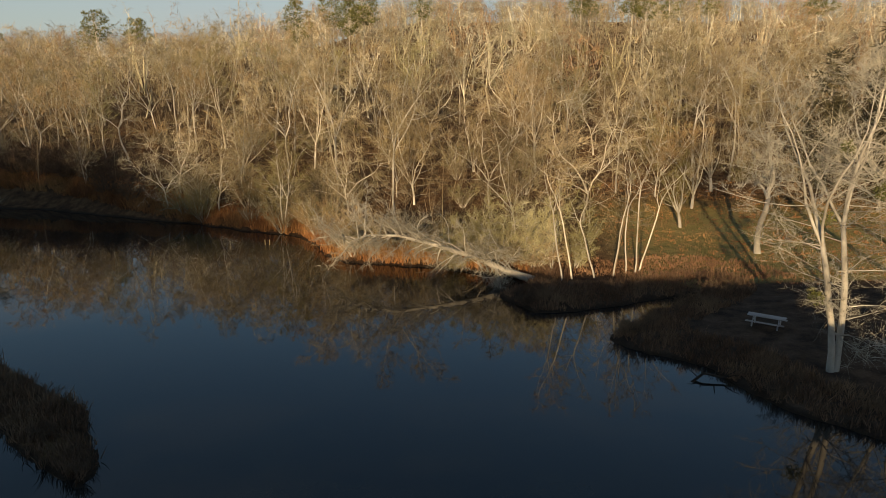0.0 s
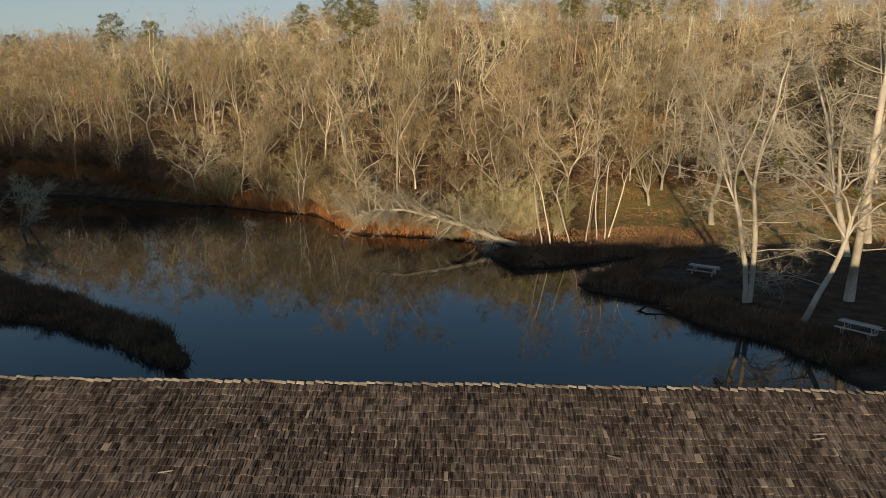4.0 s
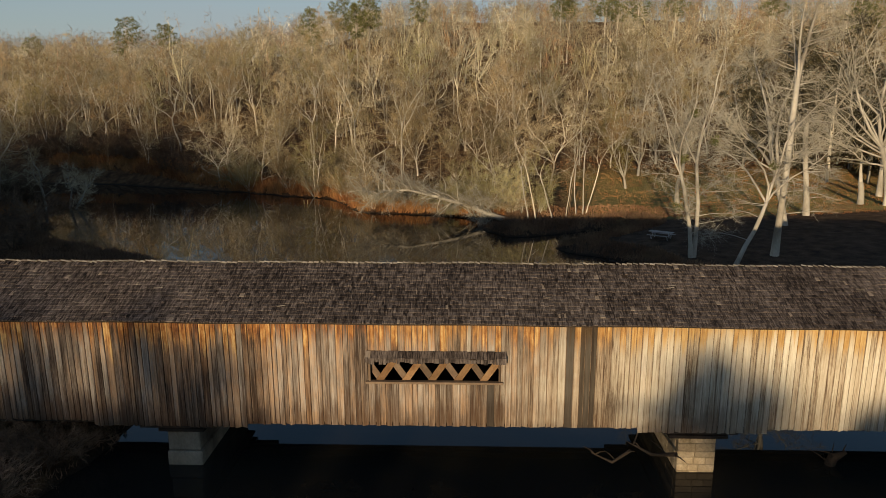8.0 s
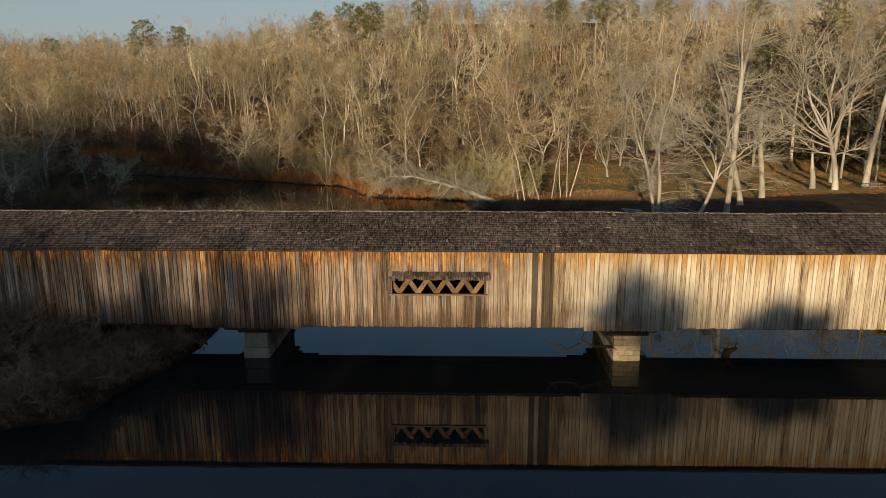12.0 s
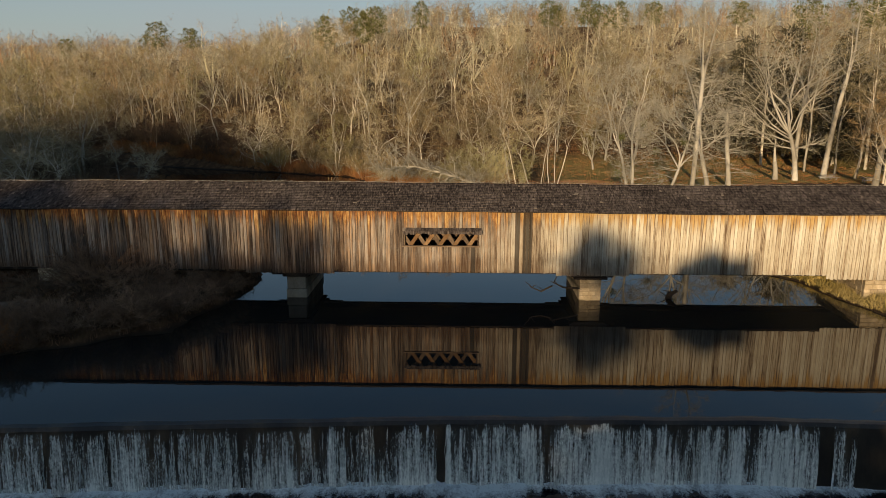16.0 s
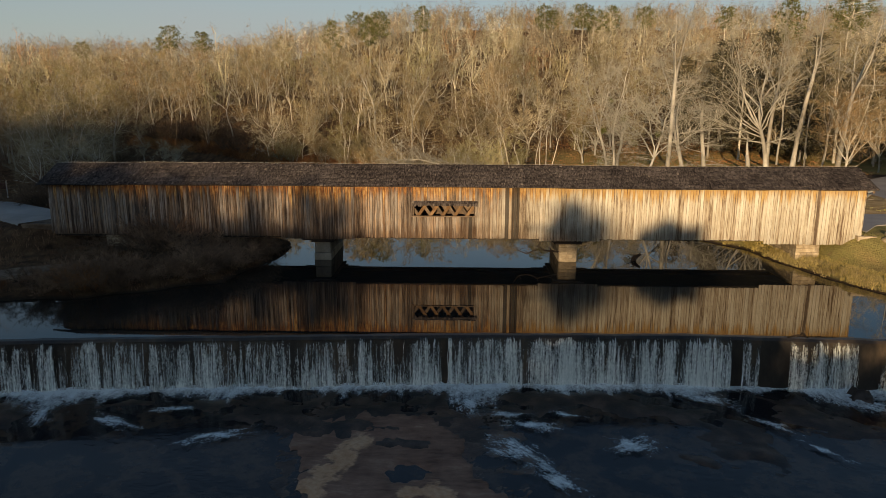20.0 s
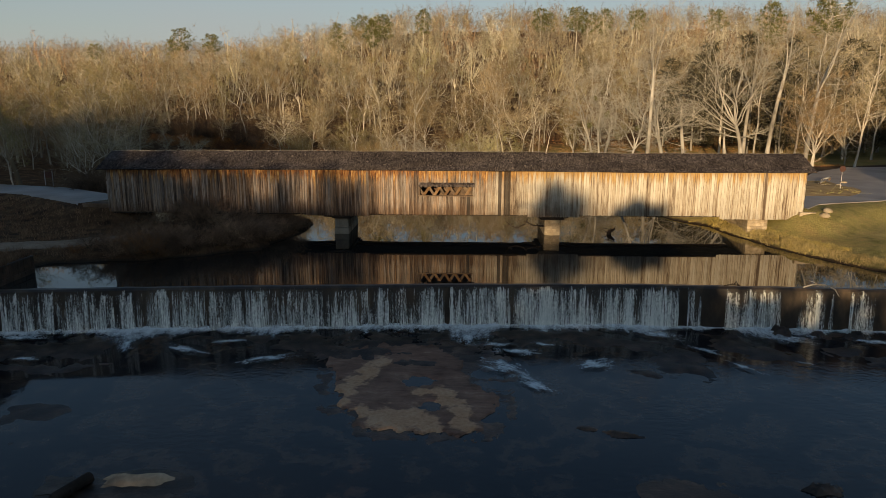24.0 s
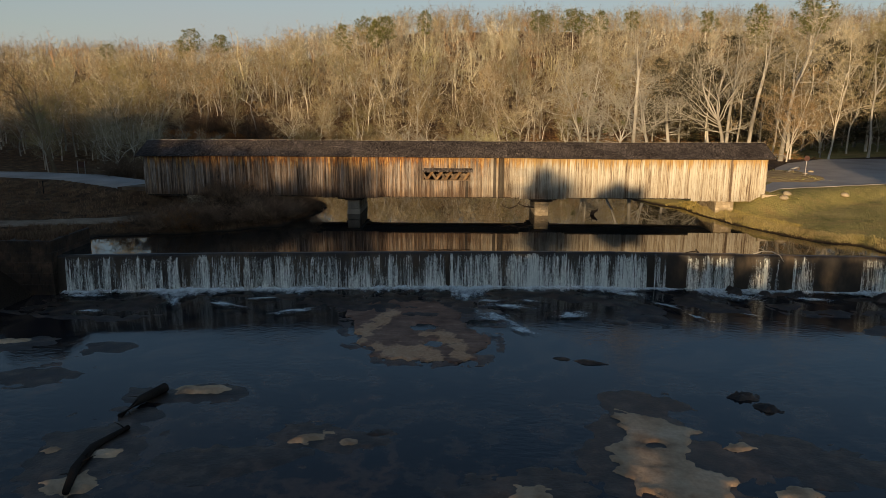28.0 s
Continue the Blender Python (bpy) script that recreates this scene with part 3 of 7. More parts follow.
def line_distance(px, py, line):
    best = np.full(px.shape, 1e9)
    for (ax, ay), (bx, by) in zip(line, line[1:]):
        dx, dy = bx - ax, by - ay
        s = np.clip(((px - ax) * dx + (py - ay) * dy) / (dx * dx + dy * dy), 0, 1)
        best = np.minimum(best, np.hypot(px - ax - s * dx, py - ay - s * dy))
    return best


def waves(px, py, seed, size):
    """A smooth uneven field between about -1 and 1."""
    rng = np.random.RandomState(seed)
    total = np.zeros(px.shape)
    for k in range(9):
        a, f = rng.uniform(0, 6.28), rng.uniform(0.6, 2.4) / size
        total += np.sin((px * math.cos(a) + py * math.sin(a)) * f * 6.28 + rng.uniform(0, 6.28)) / (1 + k * 0.15)
    return total / 4.0


def smooth01(v):
    v = np.clip(v, 0, 1)
    return v * v * (3 - 2 * v)


def land_height(px, py):
    px, py = np.asarray(px, float), np.asarray(py, float)
    rag = waves(px, py, 3, 9) * 0.45 + waves(px, py, 4, 3) * 0.22
    d = ring_distance(px, py, POND_SHORE) + rag
    up = 0.55 * (1 - np.exp(-np.maximum(d, 0) / 0.8)) + 0.045 * np.minimum(np.maximum(d, 0), 30)
    pond = np.where(d > 0, up, np.maximum(-1.6, d * 0.6))
    e = ring_distance(px, py, RIVER_SHORE) + rag
    river = np.where(e > 0, -3.7 + 5.6 * (1 - np.exp(-np.maximum(e, 0) / 5.0)), -3.7 + np.maximum(-0.6, e * 0.4))
    below = smooth01((np.interp(px, CREST_X, CREST_Y) + 0.5 - py) / 0.8)
    z = pond * (1 - below) + river * below
    hill = (0.19 * np.clip(py - 82, 0, 108) + 0.158 * np.clip(py - 190, 0, 190)) * (0.64 + 0.38 * smooth01((px + 118) / 100))
    z += hill + waves(px, py, 8, 60) * 1.2 * smooth01((py - 95) / 40)
    z += 0.05 * np.clip(np.abs(px) - 70, 0, 120) * (py < 84)
    z += 14 * smooth01((-120 - py) / 80) + 14 * smooth01((-px - 45) / 60) * smooth01((-100 - py) / 60)
    for line, wide in ((ROAD_LEFT, 2.6), (ROAD_RIGHT, 2.2)):
        near = 1 - smooth01((line_distance(px, py, line) - wide) / 4.0)
        z = z * (1 - near) + 2.72 * near
    paved = 1 - smooth01((ring_distance(px, py, PAVEMENT) - 0.4) / 4.5)
    z = z * (1 - paved) + 2.72 * paved
    away = smooth01((np.hypot(px, py) - 480) / 500)
    return z * (1 - away) + 12 * away + 0.06 * waves(px, py, 11, 2.5)


def steps(stops):
    out = []
    for a, b, s in stops:
        out += list(np.arange(a, b, s))
    return np.array(out + [stops[-1][1]])


gx = steps([(-2600, -400, 440), (-400, -120, 14), (-120, -48, 2.4), (-48, 60, 0.85), (60, 130, 2.4), (130, 410, 14), (410, 2600, 438)])
gy = steps([(-2600, -300, 460), (-300, -60, 8), (-60, -24, 2), (-24, -17, 0.35), (-17, 66, 0.85), (66, 120, 1.6), (120, 432, 8), (432, 2600, 433)])
GX, GY = np.meshgrid(gx, gy)
GZ = land_height(GX, GY)
nx, ny = len(gx), len(gy)
index = np.arange(nx * ny).reshape(ny, nx)
quads = np.stack([index[:-1, :-1], index[:-1, 1:], index[1:, 1:], index[1:, :-1]], -1).reshape(-1, 4)
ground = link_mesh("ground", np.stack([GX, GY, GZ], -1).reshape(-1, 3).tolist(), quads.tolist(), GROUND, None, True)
tagged(ground, "grass, leaf litter and mud banks round the mill pond", "ground", "", "structure")
# lawn is left out inside the bridge's shadow, which darkens that bank's colour
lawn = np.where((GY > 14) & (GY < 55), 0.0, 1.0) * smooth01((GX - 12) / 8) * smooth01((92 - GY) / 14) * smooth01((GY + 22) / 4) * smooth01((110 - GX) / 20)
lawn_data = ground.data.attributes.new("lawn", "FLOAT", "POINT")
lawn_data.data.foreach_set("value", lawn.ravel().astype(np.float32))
moss = 0.85 * smooth01((GX - 27) / 4) * smooth01((8 - GY) / 6) * smooth01((GY + 24) / 4) + smooth01((GX - 14) / 5) * smooth01((44 - GX) / 10) * smooth01((GY - 54) / 3) * smooth01((76 - GY) / 8)
ground.data.attributes.new("moss", "FLOAT", "POINT").data.foreach_set("value", moss.ravel().astype(np.float32))
# mud stops at the shadow's edge; part of its darkness is painted-in shade
mud = smooth01((GX - 2) / 4) * smooth01((GY - 12) / 4) * smooth01((56.5 - GY) / 3)
ground.data.attributes.new("mud", "FLOAT", "POINT").data.foreach_set("value", mud.ravel().astype(np.float32))


def height_at(x, y):
    return float(land_height(np.array([x]), np.array([y]))[0])


# ---- still water above the dam, shallow river below it ----
def water_sheet(name, rows, material, label):
    """rows: (y or a function of x, z) from far to near."""
    xs = np.concatenate([[-140, -90, -60], np.arange(-45, 66, 1.5)])
    verts, faces = [], []
    for y, z in rows:
        for x in xs:
            verts.append((x, y(x) if callable(y) else y, z))
    n = len(xs)
    for i in range(len(rows) - 1):
        for k in range(n - 1):
            a = i * n + k
            faces.append((a, a + n, a + n + 1, a + 1))
    return tagged(link_mesh(name, verts, faces, material, None, True), label, "water", "", "structure")


def crest(x):
    return float(np.interp(x, CREST_X, CREST_Y))


water_sheet("pond", [(118, 0.0), (60, 0.0), (20, 0.0), (-8, 0.0), (lambda x: crest(x) + 0.75, 0.0), (lambda x: crest(x) + 0.35, 0.0)],
            POND, "dark still mill pond that mirrors trees and bridge")
water_sheet("river", [(lambda x: crest(x) - 0.2, -3.15), (-23, -3.32), (-25, -3.5), (-28, -3.62), (-36, -3.68), (-60, -3.7), (-90, -3.7), (-140, -3.72)],
            RIVER, "shallow dark river over rock below the dam")


# ---- the dam ----
dam = empty("dam", (0, -19, -3.6))
tagged(dam, "long low concrete mill dam with water spilling over", "dam")
DRY = [(0.5, 0.85), (17.9, 18.5), (19.5, 21.1), (25.2, 26.4), (29.0, 29.9), (31.9, 35.6), (38.6, 39.4)]


def dry(x):
    return x < -31.5 or any(a < x < b for a, b in DRY)


def flow(x):
    """How much water falls at x: none on the dry stretches, else uneven."""
    if dry(x):
        return 0.0
    return min(1.0, max(0.0, 0.56 + 0.75 * noise.noise((x * 0.55, 0.5, 0)) + 0.55 * noise.noise((x * 1.9, 3.5, 0)) + 0.3 * noise.noise((x * 5.0, 7.5, 0))))


def dam_profile():
    verts, faces = [], []
    shape = [(0.55, -2.0), (0.55, -0.02), (0.30, 0.012), (0.0, 0.006), (-0.12, -0.15), (-0.35, -3.0), (-0.75, -4.3)]
    xs = np.arange(-35.5, 62, 0.5)
    for x in xs:
        for dy, z in shape:
            verts.append((x, crest(x) + dy + 0.05 * noise.noise((x * 0.8, z, 0)), z + (0.03 * noise.noise((x * 0.5, 2, 0)) if z > -1 else 0)))
    n = len(shape)
    for i in range(len(xs) - 1):
        for k in range(n - 1):
            a = i * n + k
            faces.append((a, a + 1, a + n + 1, a + n))
    return verts, faces


def settle_part(ob, thing):
    """Hang a mesh built in world metres under its thing."""
    ob.parent = thing
    ob.matrix_parent_inverse = Matrix.Translation(-Vector(thing.location))
    return ob


settle_part(link_mesh("wall", *dam_profile(), DAM_WALL), dam)
rng = random.Random(11)
verts, faces = [], []
for x in np.arange(-31.4, 60, 0.16):
    if not dry(x):
        s = len(verts)
        for k in range(9):
            t = k / 8
            verts.append((x, crest(x) - 0.14 - 0.36 * t ** 0.6 + 0.08 * noise.noise((x * 1.4, t * 2, 5)) - 0.10 * flow(x), -0.05 - 3.14 * t ** 1.25))
        if s:
            faces += [(s + k - 9, s + k - 8, s + k + 1, s + k) for k in range(8)]
    if verts and (dry(x + 0.16) or x + 0.16 >= 60):
        if faces:
            settle_part(link_mesh("water_curtain", verts, faces, STRONG_FALL if 0.8 < verts[0][0] < 2 else FALL, None, True), dam)
        verts, faces = [], []
verts, faces = [], []
for i in range(1500):
    x = rng.uniform(-31.3, 58)
    if rng.random() > flow(x) ** 1.6:
        continue
    top, foot = rng.choice((-0.1, -0.15, -0.4, -0.9)), rng.choice((-3.2, -3.2, -2.6))
    out, wide = rng.uniform(0.22, 0.5), rng.choice((0.007, 0.010, 0.014, 0.02, 0.03))
    pts = [Vector((x + 0.04 * math.sin(k * 2.1 + i), crest(x) - 0.1 - out * (((top + (foot - top) * k / 5) / -3.2) ** 0.55), top + (foot - top) * k / 5)) for k in range(6)]
    tube(verts, faces, pts, [wide * s for s in (0.35, 0.8, 1.0, 1.1, 1.3, 1.6)], 3)
tagged(settle_part(link_mesh("falling_water", verts, faces, STRAND, None, True), dam), "", "", "", "stuff")


# where the river breaks white: middle, half lengths and turn
RAPIDS = [
        (-21.7, -23.8, 1.0, 2.9, 0.25), (-17.2, -24.4, 2.4, 0.9, -0.5), (-11.2, -25.6, 2.8, 1.0, 0.4), (-14.6, -23.0, 2.2, 0.6, 0.1), (4.0, -23.0, 1.8, 0.6, 0.1), (5.6, -24.1, 2.7, 0.8, -0.2),
        (4.5, -26.6, 3.3, 1.5, -0.9), (6.2, -29.0, 2.3, 1.1, -0.8), (10.6, -25.8, 2.2, 1.5, 0.5), (18.5, -23.6, 0.6, 1.9, 0.8), (20.2, -26.2, 2.0, 0.5, -0.9), (24.4, -25.4, 1.2, 0.25, -0.5),
        (2.2, -21.7, 2.0, 2.3, 0.1), (16.3, -21.0, 2.4, 1.1, -0.6), (25.0, -21.4, 2.8, 1.5, -0.4), (31.0, -21.8, 2.5, 0.9, -0.3), (-27.4, -26.2, 1.7, 0.5, 0.1), (38.0, -22.6, 2.6, 1.3, -0.4), (-29.5, -22.8, 3.0, 0.8, 0.1), (7.6, -23.0, 1.6, 0.5, -0.3)]


def foam_patch(name, cx, cy, rx, ry, z, seed, turn=0.0, slope=0.0, material=None):
    """A ragged raft of broken water with small lumps."""
    r = random.Random(seed)
    V, F, RUN_ = [], [], []
    rings, around = 6, 26
    for k in range(rings + 1):
        for a in range(around):
            th = 2 * math.pi * a / around
            q = k / rings * (1 + 0.35 * noise.noise((math.cos(th) * 1.7 + seed, math.sin(th) * 1.7, 0.3)))
            x, y = rx * q * math.cos(th), ry * q * math.sin(th)
            RUN_.append((y + seed * 7, x, 0.0) if rx > ry else (x + seed * 7, y, 0.0))
            c, s = math.cos(turn), math.sin(turn)
            X, Y = cx + c * x - s * y, cy + s * x + c * y
            V.append((X, Y, z + slope * (Y - cy) + (0.10 if k < rings else -0.06) * (0.4 + abs(noise.noise((X * 1.2, Y * 1.2, seed))))))
    for k in range(rings):
        for a in range(around):
            F.append((k * around + a, k * around + (a + 1) % around, (k + 1) * around + (a + 1) % around, (k + 1) * around + a))
    return set_cover(link_mesh(name, V, F, material or FOAM, None, True), [1.0 - k / rings for k in range(rings + 1) for a in range(around)], RUN_)


verts, faces = [], []
xs = np.arange(-31.8, 60, 0.25)
for x in xs:
    f = max(flow(x), flow(x + 0.4) * 0.5, 0.12)
    run = sum(far * math.exp(-((x - at) / wide) ** 2) for at, wide, far in ((2.2, 1.5, 2.4), (15.8, 1.6, 1.3), (25.0, 2.2, 1.6), (-21.8, 1.6, 2.2), (-12.5, 1.5, 0.8)))
    for k in range(5):
        t = k / 4
        verts.append((x, crest(x) - 0.25 - (max(0.3, 0.5 + 1.5 * f + 1.5 * noise.noise((x * 0.45, 1, 1))) + run) * t, -3.02 - (0.13 + 0.05 * run) * t + 0.22 * f * (1 - t) + 0.07 * noise.noise((x * 2, t * 3, 2))))
for i in range(len(xs) - 1):
    for k in range(4):
        a = i * 5 + k
        faces.append((a, a + 1, a + 6, a + 5))
set_cover(settle_part(link_mesh("foot_foam", verts, faces, FOOT_FOAM, None, True), dam), [(1.3, 1.1, 0.75, 0.35, 0.0)[k] for x in xs for k in range(5)], [(x, crest(x) - v[1], 0.0) for x, v in zip(np.repeat(xs, 5), verts)])
for i, (cx, cy, rx, ry, turn) in enumerate(RAPIDS):
    z = float(np.interp(cy, (-28, -25, -23, -20), (-3.55, -3.40, -3.22, -3.08)))
    tagged(foam_patch("rapids_foam", cx, cy, rx * 1.15, ry * 1.2, z, i + 3, turn), "white broken water rushing between river rocks", "foam", "rapids", "stuff")

# ---- the rock ledge at the dam's foot ----
def apron():
    """Uneven wet bedrock stepping down from the dam into the river, cut by runs of water."""
    xs, n = np.arange(-36, 63, 0.3), 40
    V, F = [], []
    for x in xs:
        low = float(np.interp(x, (-36, -29, -23.6, -21.2, -20, -17, -11, -8, -5, 4, 8, 14, 17, 20, 24, 29, 40, 62), (-27, -28.5, -29, -27.2, -23.4, -23.2, -24.8, -25.4, -27, -27.2, -25.6, -28.2, -29, -27.6, -25.6, -26, -27, -28)))
        for j in range(n + 1):
            y = crest(x) - 0.3 + (-30.5 - crest(x) + 0.3) * j / n
            level = float(np.interp(y, (-28, -25, -23, -20), (-3.62, -3.5, -3.32, -3.15)))
            edge = float(smooth01(np.array([(y - low) / 1.0 + 0.6 * noise.noise((x * 0.5, y * 0.5, 8))]))[0])
            lumps = noise.fractal((x * 0.32, y * 0.5, 3.3), 0.6, 2.1, 6)
            near = max(0.0, 1 - (crest(x) - 0.3 - y) / 1.6)
            cut = max(math.exp(-((x - cx) / (rx + 0.3)) ** 2 - ((y - cy) / (ry + 0.3)) ** 2) for cx, cy, rx, ry, _ in RAPIDS)
            V.append((x, y, level - 0.30 - 0.22 * cut + 0.34 * edge + 0.20 * lumps - 0.16 * near))
    for i in range(len(xs) - 1):
        for j in range(n):
            a = i * (n + 1) + j
            F.append((a, a + 1, a + n + 2, a + n + 1))
    return V, F


tagged(link_mesh("rock_ledge", *apron(), WET_ROCK, None, True), "dark wet bedrock ledge at the foot of the dam", "rock", "", "structure")


# ---- roads ----
def ribbon(name, line, wide, z, label):
    V, F = [], []
    pts = [Vector((*p, 0)) for p in line]
    fine = []
    for a, b in zip(pts, pts[1:]):
        fine += [a.lerp(b, k / 6) for k in range(6)]
    fine.append(pts[-1])
    for i, p in enumerate(fine):
        d = (fine[min(i + 1, len(fine) - 1)] - fine[max(i - 1, 0)]).normalized()
        side = Vector((-d.y, d.x, 0))
        for k in (-1, -0.97, 0, 0.97, 1):
            q = p + side * wide * k
            V.append((q.x, q.y, z + 0.06 * (1 - k * k) - (0.25 if abs(k) == 1 else 0)))
    for i in range(len(fine) - 1):
        for k in range(4):
            a = i * 5 + k
            F.append((a, a + 1, a + 6, a + 5))
    return tagged(link_mesh(name, V, F, ASPHALT, None, True), label, "road", "", "structure")


ribbon("road", ROAD_LEFT, 2.9, 2.80, "grey asphalt road leading onto the covered bridge")
pad = [Vector((x, y, 2.80)) for x, y in PAVEMENT]
skirt = [Vector((x + (0.25 if x > 60 else 0), y, 2.5)) for x, y in PAVEMENT]
bm = bmesh.new()
top, low = [bm.verts.new(p) for p in pad], [bm.verts.new(p) for p in skirt]
bmesh.ops.triangulate(bm, faces=[bm.faces.new(top)])
for k in range(len(pad)):
    bm.faces.new((top[k], low[k], low[(k + 1) % len(pad)], top[(k + 1) % len(pad)]))
tagged(part("road", bm, ASPHALT, None), "wide grey asphalt road and forecourt beyond the bridge", "road", "", "structure")


# ---- the covered bridge ----
X0, X1 = -34.3, 35.5
EAVE_Y, EAVE_Z, RIDGE_Y, RIDGE_Z = -0.40, 6.56, 3.15, 8.07
BACK_Y = 5.7
SLOPE = math.atan2(RIDGE_Z - EAVE_Z, RIDGE_Y - EAVE_Y)
RUN = math.hypot(RIDGE_Z - EAVE_Z, RIDGE_Y - EAVE_Y)
WIN_L, WIN_R, WIN_LOW, WIN_TOP = -2.55, 2.68, 4.05, 5.20
bridge = empty("covered_bridge")
tagged(bridge, "long weathered wooden covered bridge with shingle roof", "bridge")


def sag(x):
    """The gentle sway of the roofline along the bridge."""
    return float(np.interp(x, (-35, -25, -16, 0, 9, 17.5, 35), (0, 0.07, 0.07, 0.05, 0.02, -0.05, 0))) + 0.015 * math.sin(x * 0.9)


def foot(x):
    """Height of the siding's lower edge, stepped down over the piers and the far end."""
    if x < -29.4:
        return 2.26
    if x < -14.0:
        return 2.14
    if x < -7.7:
        return 1.92
    if x < 8.3:
        return 2.08
    if x < 13.6:
        return 1.90
    if x < 27.2:
        return 2.08
    return 1.80


wall_front = box_part("wall", (X0, 0.035, 2.2), (WIN_L, 0.075, 6.5), TIMBER, bridge, 0.0, None, "sun-bleached plank siding stained orange under the eaves")
for lo, hi in (((WIN_R, 0.035, 2.2), (X1, 0.075, 6.5)), ((WIN_L, 0.035, 2.2), (WIN_R, 0.075, WIN_LOW)), ((WIN_L, 0.035, WIN_TOP), (WIN_R, 0.075, 6.5))):
    box_part("backing", lo, hi, TIMBER, bridge, 0.0)
box_part("wall", (X0, BACK_Y - 0.05, 1.9), (X1, BACK_Y, 6.5), TIMBER, bridge, 0.0, None, "plain plank wall on the upstream side")
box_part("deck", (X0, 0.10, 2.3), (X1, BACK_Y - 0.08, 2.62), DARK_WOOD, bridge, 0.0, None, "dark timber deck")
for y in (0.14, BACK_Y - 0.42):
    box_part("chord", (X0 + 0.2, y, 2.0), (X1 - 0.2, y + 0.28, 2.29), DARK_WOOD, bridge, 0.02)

# roof: two sloping decks, shingled
for side in (1, -1):
    bm = bmesh.new()
    n = 60
    rows = []
    for i in range(n + 1):
        x = X0 - 0.75 + (X1 - X0 + 1.5) * i / n
        e, r = (EAVE_Y, RIDGE_Y) if side > 0 else (2 * RIDGE_Y - EAVE_Y, RIDGE_Y)
        s = sag(x)
        rows.append([bm.verts.new(p) for p in ((x, e, EAVE_Z + s), (x, r, RIDGE_Z + s), (x, r, RIDGE_Z + s - 0.09), (x, e, EAVE_Z + s - 0.07))])
    for a, b in zip(rows, rows[1:]):
        for k in range(4):
            bm.faces.new((a[k], a[(k + 1) % 4], b[(k + 1) % 4], b[k]))
    for ends in (rows[0], rows[-1]):
        bm.faces.new(ends)
    part("roof", bm, DARK_WOOD, bridge, "grey-brown split shingle roof" if side > 0 else "")
# gables over the open ends
for x in (X0 + 0.02, X1 - 0.08):
    bm = bmesh.new()
    s = sag(x)
    tri = [(0.0, 5.3), (BACK_Y, 5.3), (BACK_Y, 6.55), (RIDGE_Y, RIDGE_Z - 0.14 + s), (0.0, 6.55)]
    a, b = [bm.verts.new((x, y, z)) for y, z in tri], [bm.verts.new((x + 0.06, y, z)) for y, z in tri]
    bm.faces.new(a)
    bm.faces.new(b)
    for k in range(5):
        bm.faces.new((a[k], a[(k + 1) % 5], b[(k + 1) % 5], b[k]))
    part("gable", bm, TIMBER, bridge)

# town lattice behind the openings
for i in range(-8, 8):
    for lean, y, mat_ in ((1, 0.10, LATTICE), (-1, 0.20, TIMBER)):
        x = -0.04 + i * 1.05 + 0.33 * lean
        turn = Matrix.Rotation(radians(lean * 34.5), 3, "Y")
        box_part("lattice_plank", (x - 0.135, y, 2.6), (x + 0.135, y + 0.075, 6.45), mat_, bridge, 0.012, turn)
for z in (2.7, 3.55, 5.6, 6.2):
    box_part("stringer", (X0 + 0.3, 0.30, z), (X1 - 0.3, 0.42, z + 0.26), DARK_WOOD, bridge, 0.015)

# window sill and shingled hood
window = empty("window")
window.parent = bridge
tagged(window, "wide opening showing the crossed lattice truss")
box_part("sill", (WIN_L - 0.16, -0.14, WIN_LOW - 0.09), (WIN_R + 0.14, 0.05, WIN_LOW), TIMBER, window, 0.015)
box_part("jamb", (WIN_L - 0.04, -0.05, WIN_LOW), (WIN_L + 0.04, 0.09, WIN_TOP), TIMBER, window, 0.01)
box_part("jamb", (WIN_R - 0.04, -0.05, WIN_LOW), (WIN_R + 0.04, 0.09, WIN_TOP), TIMBER, window, 0.01)
box_part("hood_board", (WIN_L - 0.12, -0.34, 5.19), (WIN_R + 0.12, 0.0, 5.23), DARK_WOOD, window, 0.01, Matrix.Rotation(radians(28), 3, "X"))
rng = random.Random(5)
x = WIN_L - 0.14
while x < WIN_R + 0.1:
    w = rng.uniform(0.13, 0.30)
    tone = SHINGLE_PIECE
    box_part("hood_shingle", (x, -0.40 + rng.uniform(-0.02, 0.02), 5.22), (x + w - 0.012, -0.01, 5.25), tone, window, 0.005, Matrix.Rotation(radians(30 + rng.uniform(-3, 3)), 3, "X"))
    x += w
x = WIN_L - 0.12
while x < WIN_R + 0.08:
    w = rng.uniform(0.12, 0.26)
    box_part("hood_fascia", (x, -0.375, 4.95 + rng.uniform(-0.07, 0.05)), (x + w - 0.01, -0.345 - rng.uniform(0, 0.03), 5.14 + rng.uniform(-0.04, 0.05)), SHINGLE_PIECE, window, 0.004, Matrix.Rotation(rng.uniform(-0.06, 0.06), 3, "Y"))
    x += w


